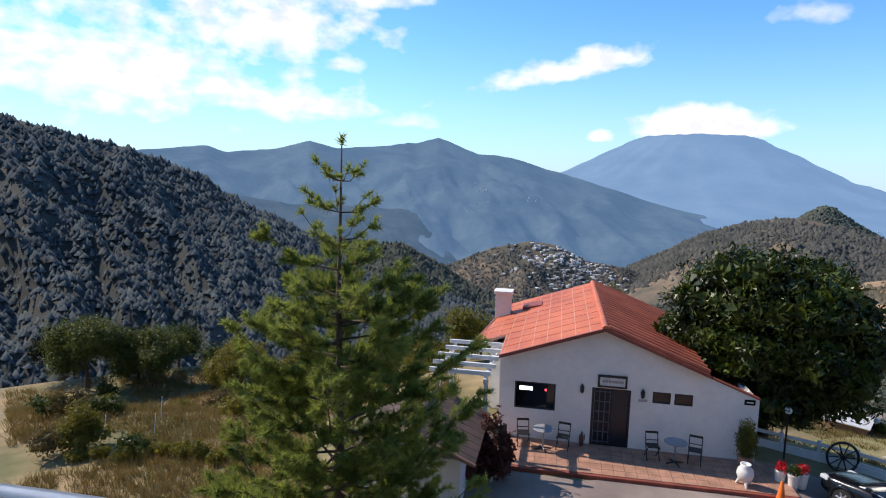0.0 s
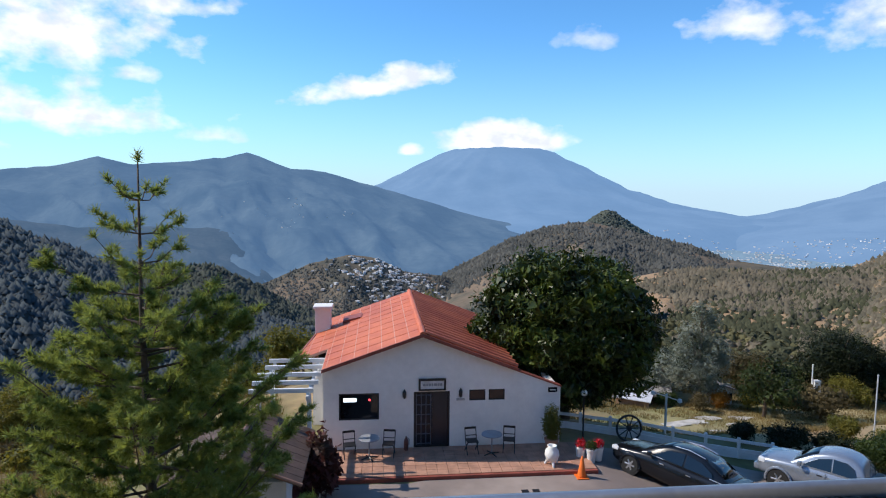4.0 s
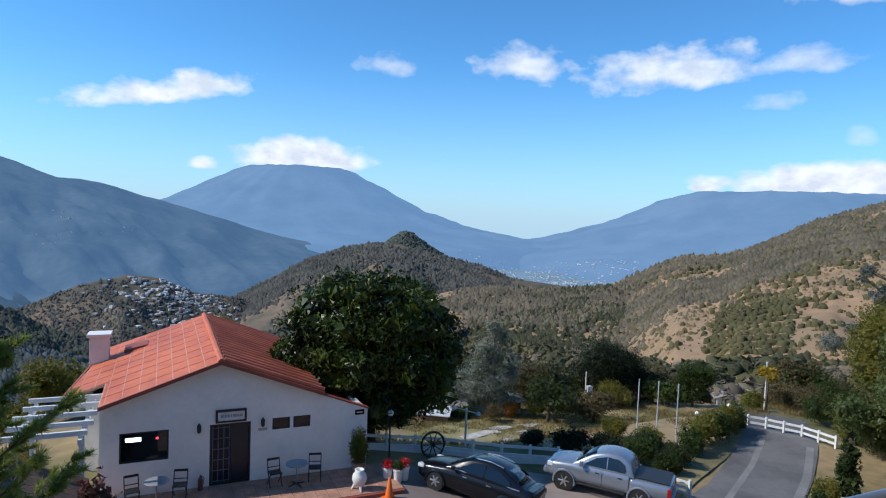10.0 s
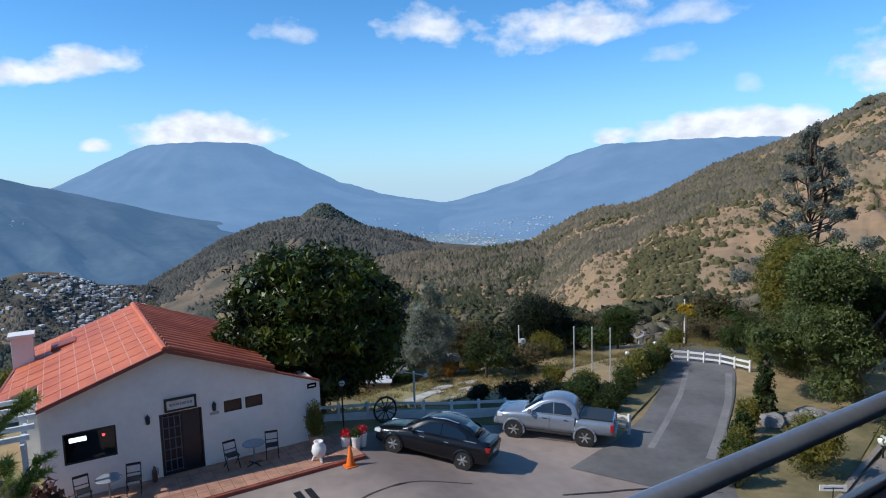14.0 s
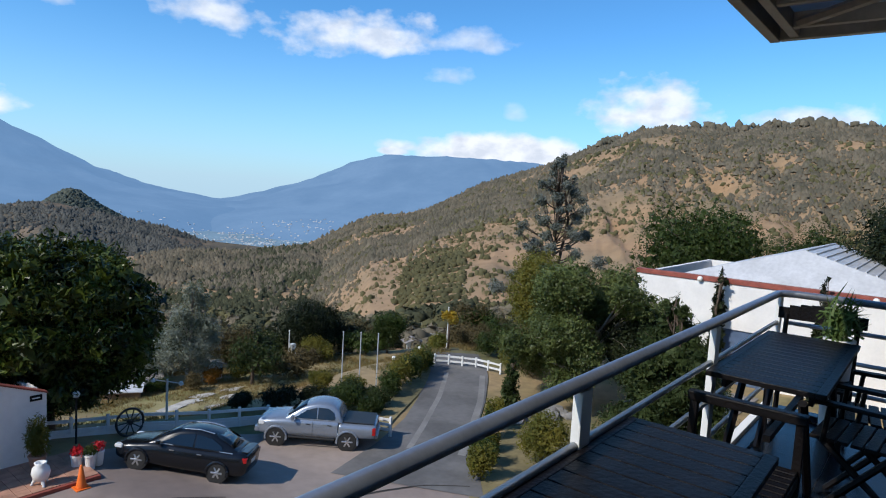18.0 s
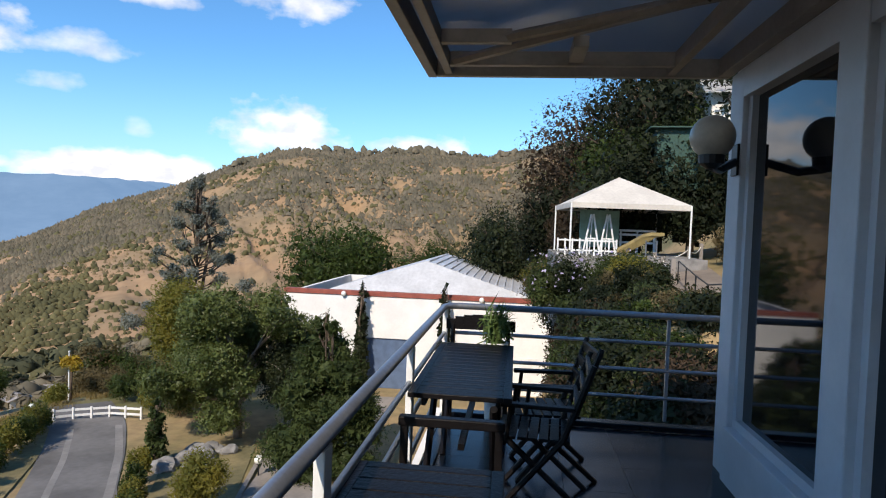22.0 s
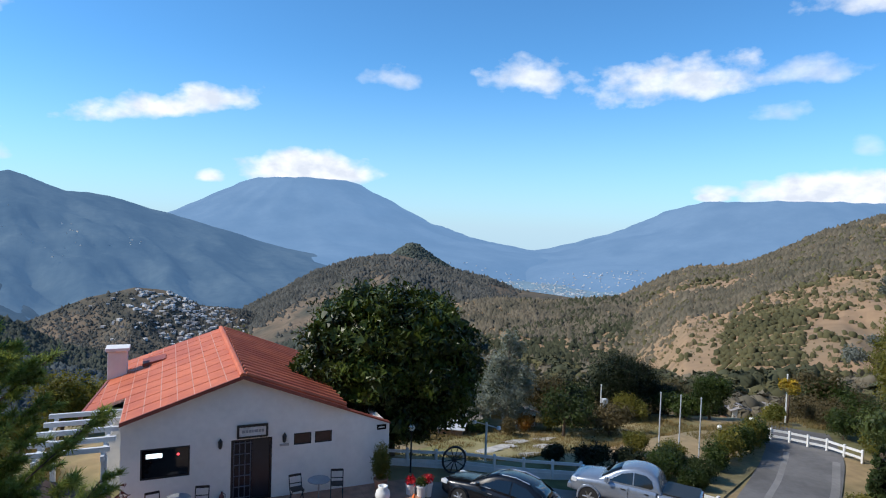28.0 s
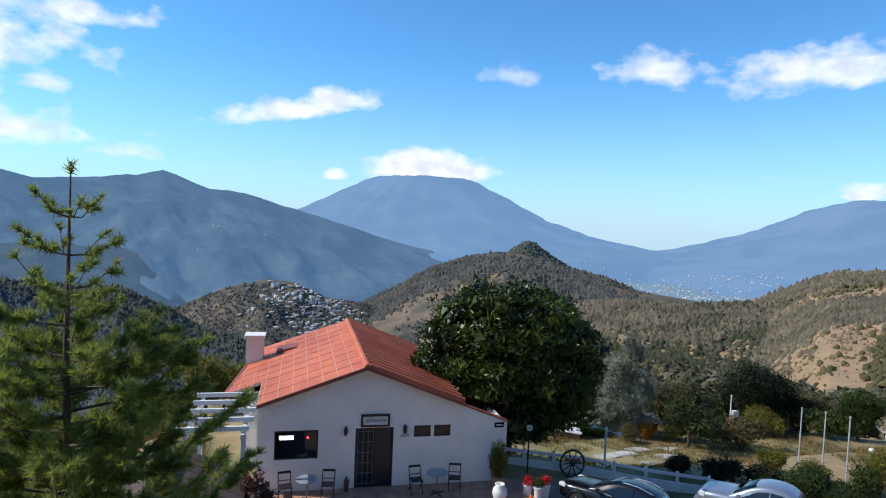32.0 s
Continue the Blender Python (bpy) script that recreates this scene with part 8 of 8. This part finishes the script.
def build_pickup():
    c = thing("pickup", "silver double-cab pickup truck parked by the fence", "car")
    part("body", loft(eased([(2.26, 0.55, 0.5, 0.80), (2.14, 0.74, 0.42, 0.93), (1.85, 0.84, 0.40, 1.02), (1.2, 0.88, 0.40, 1.10), (0.6, 0.89, 0.40, 1.13), (-0.6, 0.89, 0.40, 1.14), (-1.02, 0.89, 0.42, 1.12)]), lower_section), SILVER_PAINT, c, smooth=True)
    part("cargo_bed", loft(eased([(-1.04, 0.88, 0.44, 1.05), (-1.6, 0.89, 0.46, 1.05), (-2.35, 0.88, 0.48, 1.05), (-2.5, 0.84, 0.5, 1.03)]), lower_section), SILVER_PAINT, c, smooth=True)
    part("bed_cover", box(-2.42, -0.72, 1.075, -1.2, 0.72, 1.11, 0.01), TRIM_BLACK, c)
    cabin(c, [(1.12, 0.79, 0.74, 1.06, 1.12), (0.85, 0.80, 0.70, 1.07, 1.30), (0.35, 0.81, 0.65, 1.08, 1.60), (-0.15, 0.815, 0.64, 1.09, 1.73), (-0.65, 0.81, 0.64, 1.09, 1.70), (-1.0, 0.80, 0.66, 1.09, 1.50), (-1.18, 0.79, 0.70, 1.06, 1.12)], SILVER_PAINT,
          [[(0.72, 1.17), (0.28, 1.47), (-0.12, 1.585), (-0.14, 1.17)], [(-0.19, 1.17), (-0.17, 1.59), (-0.58, 1.575), (-0.80, 1.44), (-0.88, 1.24), (-0.82, 1.17)]],
          ((1.06, 1.17, 0.68), (0.36, 1.615, 0.56)), ((-1.14, 1.2, 0.62), (-0.92, 1.58, 0.54)))
    for x in (1.42, -1.42):
        for s in (-1, 1):
            wheel(c, x, s * 0.78, 0.37, 0.24)
            arch(c, x, s * 0.885, 0.37, SILVER_PAINT)
    for s in (-1, 1):
        part("headlight", box(1.92, s * 0.72 - 0.12, 0.80, 2.14, s * 0.72 + 0.1, 0.96, 0.03), LAMP_CLEAR, c)
        part("tail_light", box(-2.52, s * 0.79 - 0.07, 0.68, -2.38, s * 0.79 + 0.09, 0.98, 0.02), LAMP_RED, c)
        part("mirror", box(0.72, s * 0.98 - 0.09, 1.12, 0.84, s * 0.98 + 0.09, 1.3, 0.03), SILVER_PAINT, c)
        part("side_step", tube([(0.9, s * 0.9, 0.42), (-0.9, s * 0.9, 0.42)], 0.04, 8), TRIM_BLACK, c)
        for x in (0.1, -0.75):
            part("door_handle", box(x, s * 0.893 - 0.012, 0.95, x + 0.16, s * 0.893 + 0.012, 0.985, 0.006), TRIM_BLACK, c)
        part("door_seam", box(-0.02, s * 0.889 - 0.004, 0.5, -0.005, s * 0.889 + 0.004, 1.08), TRIM_BLACK, c)
    part("front_bumper", box(2.1, -0.74, 0.46, 2.32, 0.74, 0.68, 0.07), SILVER_PAINT, c)
    part("rear_bumper", box(-2.6, -0.7, 0.5, -2.49, 0.7, 0.64, 0.02), STEEL, c)
    part("grille", box(2.12, -0.42, 0.70, 2.19, 0.42, 0.86, 0.01), TRIM_BLACK, c)
    seat_on(c, (15.3, 14.9), (17.1, 12.7), 0.78)


build_sedan()
build_pickup()


# ---- around the gazebo ----
SANDY = material("sandy_path", (0.25, 0.20, 0.155), 0.9, 0.8, 0.3, 0.3)
strip("footpath", "pale sandy footpath up to the gazebo", [(10, -8.8), (14, -9.35), (18, -9.9), (24.6, -10.6)], [1.1, 1.2, 1.4, 2.0], SANDY, 0.1, "path")
pf = thing("path_railing", "thin metal handrail along the footpath", "railing")
prev = None
for k in range(6):
    x = 11 + k * 1.9
    y = -8.28 - (x - 11) * 0.135
    z = float(ground_z(x, y)) + 0.05
    part("post", tube([(x, y, z - 0.4), (x, y, z + 0.75)], 0.02, 6), BLACK_METAL, pf)
    if prev:
        part("handrail", tube([prev, (x, y, z + 0.75)], 0.018, 6), BLACK_METAL, pf)
    prev = (x, y, z + 0.75)
rf = thing("rope_fence", "concrete posts joined by slack ropes at the path head", "fence")
ends = [(20.9, -9.5), (22.6, -9.55), (24.6, -9.7), (26.0, -11.3), (27.6, -12.2)]
for k, (x, y) in enumerate(ends):
    z = max(float(ground_z(x, y)), 7.7) + 0.02
    part("post", box(x - 0.07, y - 0.07, z - 0.5, x + 0.07, y + 0.07, z + 0.75, 0.015), CONCRETE, rf)
    if k:
        a, b = Vector((*ends[k - 1], max(float(ground_z(*ends[k - 1])), 7.7) + 0.65)), Vector((x, y, z + 0.63))
        part("rope", tube([a.lerp(b, q / 6) - Vector((0, 0, 0.9 * q / 6 * (1 - q / 6))) for q in range(7)], 0.022, 5), CANVAS, rf)
wb = thing("white_bench", "white slatted bench under the gazebo", "bench", (27.6, -9.6, 8.35), 6)
for z in (0.42, 0.75, 0.92):
    part("slat", box(-0.03, -0.75, z, 0.03, 0.75, z + 0.09, 0.006), WHITE_PAINT, wb)
for y in (-0.7, 0.0, 0.7):
    part("leg", box(-0.05, y - 0.04, 0, -0.032, y + 0.04, 1.0), WHITE_PAINT, wb)
gf = thing("picket_fence", "low white picket fence before the gazebo", "fence")
part("rail", box(23.62, -8.15, 8.86, 23.68, -6.05, 8.92), WHITE_PAINT, gf)
part("rail", box(23.62, -8.15, 8.50, 23.68, -6.05, 8.56), WHITE_PAINT, gf)
for k in range(9):
    y = -8.15 + k * 0.26
    part("picket", box(23.60, y - 0.03, 8.35, 23.62, y + 0.03, 8.96, 0.004), WHITE_PAINT, gf)
gp = part("gazebo_floor", box(23.5, -11.3, 5.5, 29.3, -6.0, 8.35), STONE)
tagged(gp, "stone-edged terrace under the gazebo", "terrace", kind="structure")
gb = thing("display_board", "green board standing under the gazebo", "board", (26.6, -7.9, 8.35), 8)
part("panel", box(-0.03, -0.8, 0.25, 0.03, 0.8, 1.75, 0.005), material("pale_green", (0.20, 0.33, 0.26), 0.7), gb)
for s in (-0.7, 0.7):
    part("leg", box(-0.03, s - 0.03, 0, 0.03, s + 0.03, 0.3), WHITE_PAINT, gb)
for y in (-7.45, -8.05):
    e = thing("easel", "white folding A-shaped easel", "easel", (25.2, y, 8.35), 4, group="easels")
    for s in (-1, 1):
        part("leg", tube([(0, s * 0.32, 0), (0, s * 0.04, 1.55)], 0.035, 6), WHITE_PAINT, e)
    part("crossbar", tube([(0, -0.2, 0.6), (0, 0.2, 0.6)], 0.03, 6), WHITE_PAINT, e)
    part("brace_leg", tube([(0.4, 0, 0), (0, 0, 1.5)], 0.025, 6), WHITE_PAINT, e)
sl = thing("slide", "yellow playground slide beside the gazebo", "slide", (25.4, -9.2, 8.35))
part("chute", loft([(0.0, 0.24, 0.1), (0.6, 0.24, 0.42), (1.1, 0.24, 0.72), (1.45, 0.24, 0.8)], lambda x, h, z: [(-x * 0.2, x * -0.9 + 0.6 + h, z), (-x * 0.2, x * -0.9 + 0.6 - h, z), (-x * 0.2, x * -0.9 + 0.6 - h, z + 0.12), (-x * 0.2, x * -0.9 + 0.6 + h, z + 0.12)]), material("faded_yellow_plastic", (0.30, 0.23, 0.09), 0.55, 3.0, 0.4), sl)
for y in (-0.7, -0.3):
    part("leg", tube([(-0.2, y, 0), (-0.2, y, 0.6)], 0.03, 6), STEEL, sl)
gs = thing("green_shed", "green corrugated sheet shed among the trees", "shed", (30.5, -11.4, 12.4), -6)
part("wall", box(-1.2, -1.5, -1.2, 1.2, 0.7, 1.5), GREEN_SHEET, gs)
for k in range(14):
    part("rib", box(-1.225, -1.45 + k * 0.15, -1.2, -1.2, -1.41 + k * 0.15, 1.5), GREEN_SHEET, gs)
part("roof", slab([(-1.5, -1.8, 1.55), (1.5, -1.8, 1.75), (1.5, 1.0, 1.75), (-1.5, 1.0, 1.55)], 0.06), GREEN_SHEET, gs)
hh = thing("hill_house", "white gabled house high among the trees", "house", (33, -15.2, 14.6), -6)
part("wall", prism([(-1.8, -4), (1.8, -4), (1.8, 1.4), (0, 2.2), (-1.8, 1.4)], -1.6, 1.6), WHITE_WALL, hh)
for s in (-1, 1):
    part("roof", slab([(0, -2, 2.35), (s * 2.3, -2, 1.3), (s * 2.3, 2, 1.3), (0, 2, 2.35)][::s], 0.08), GALVANISED, hh)
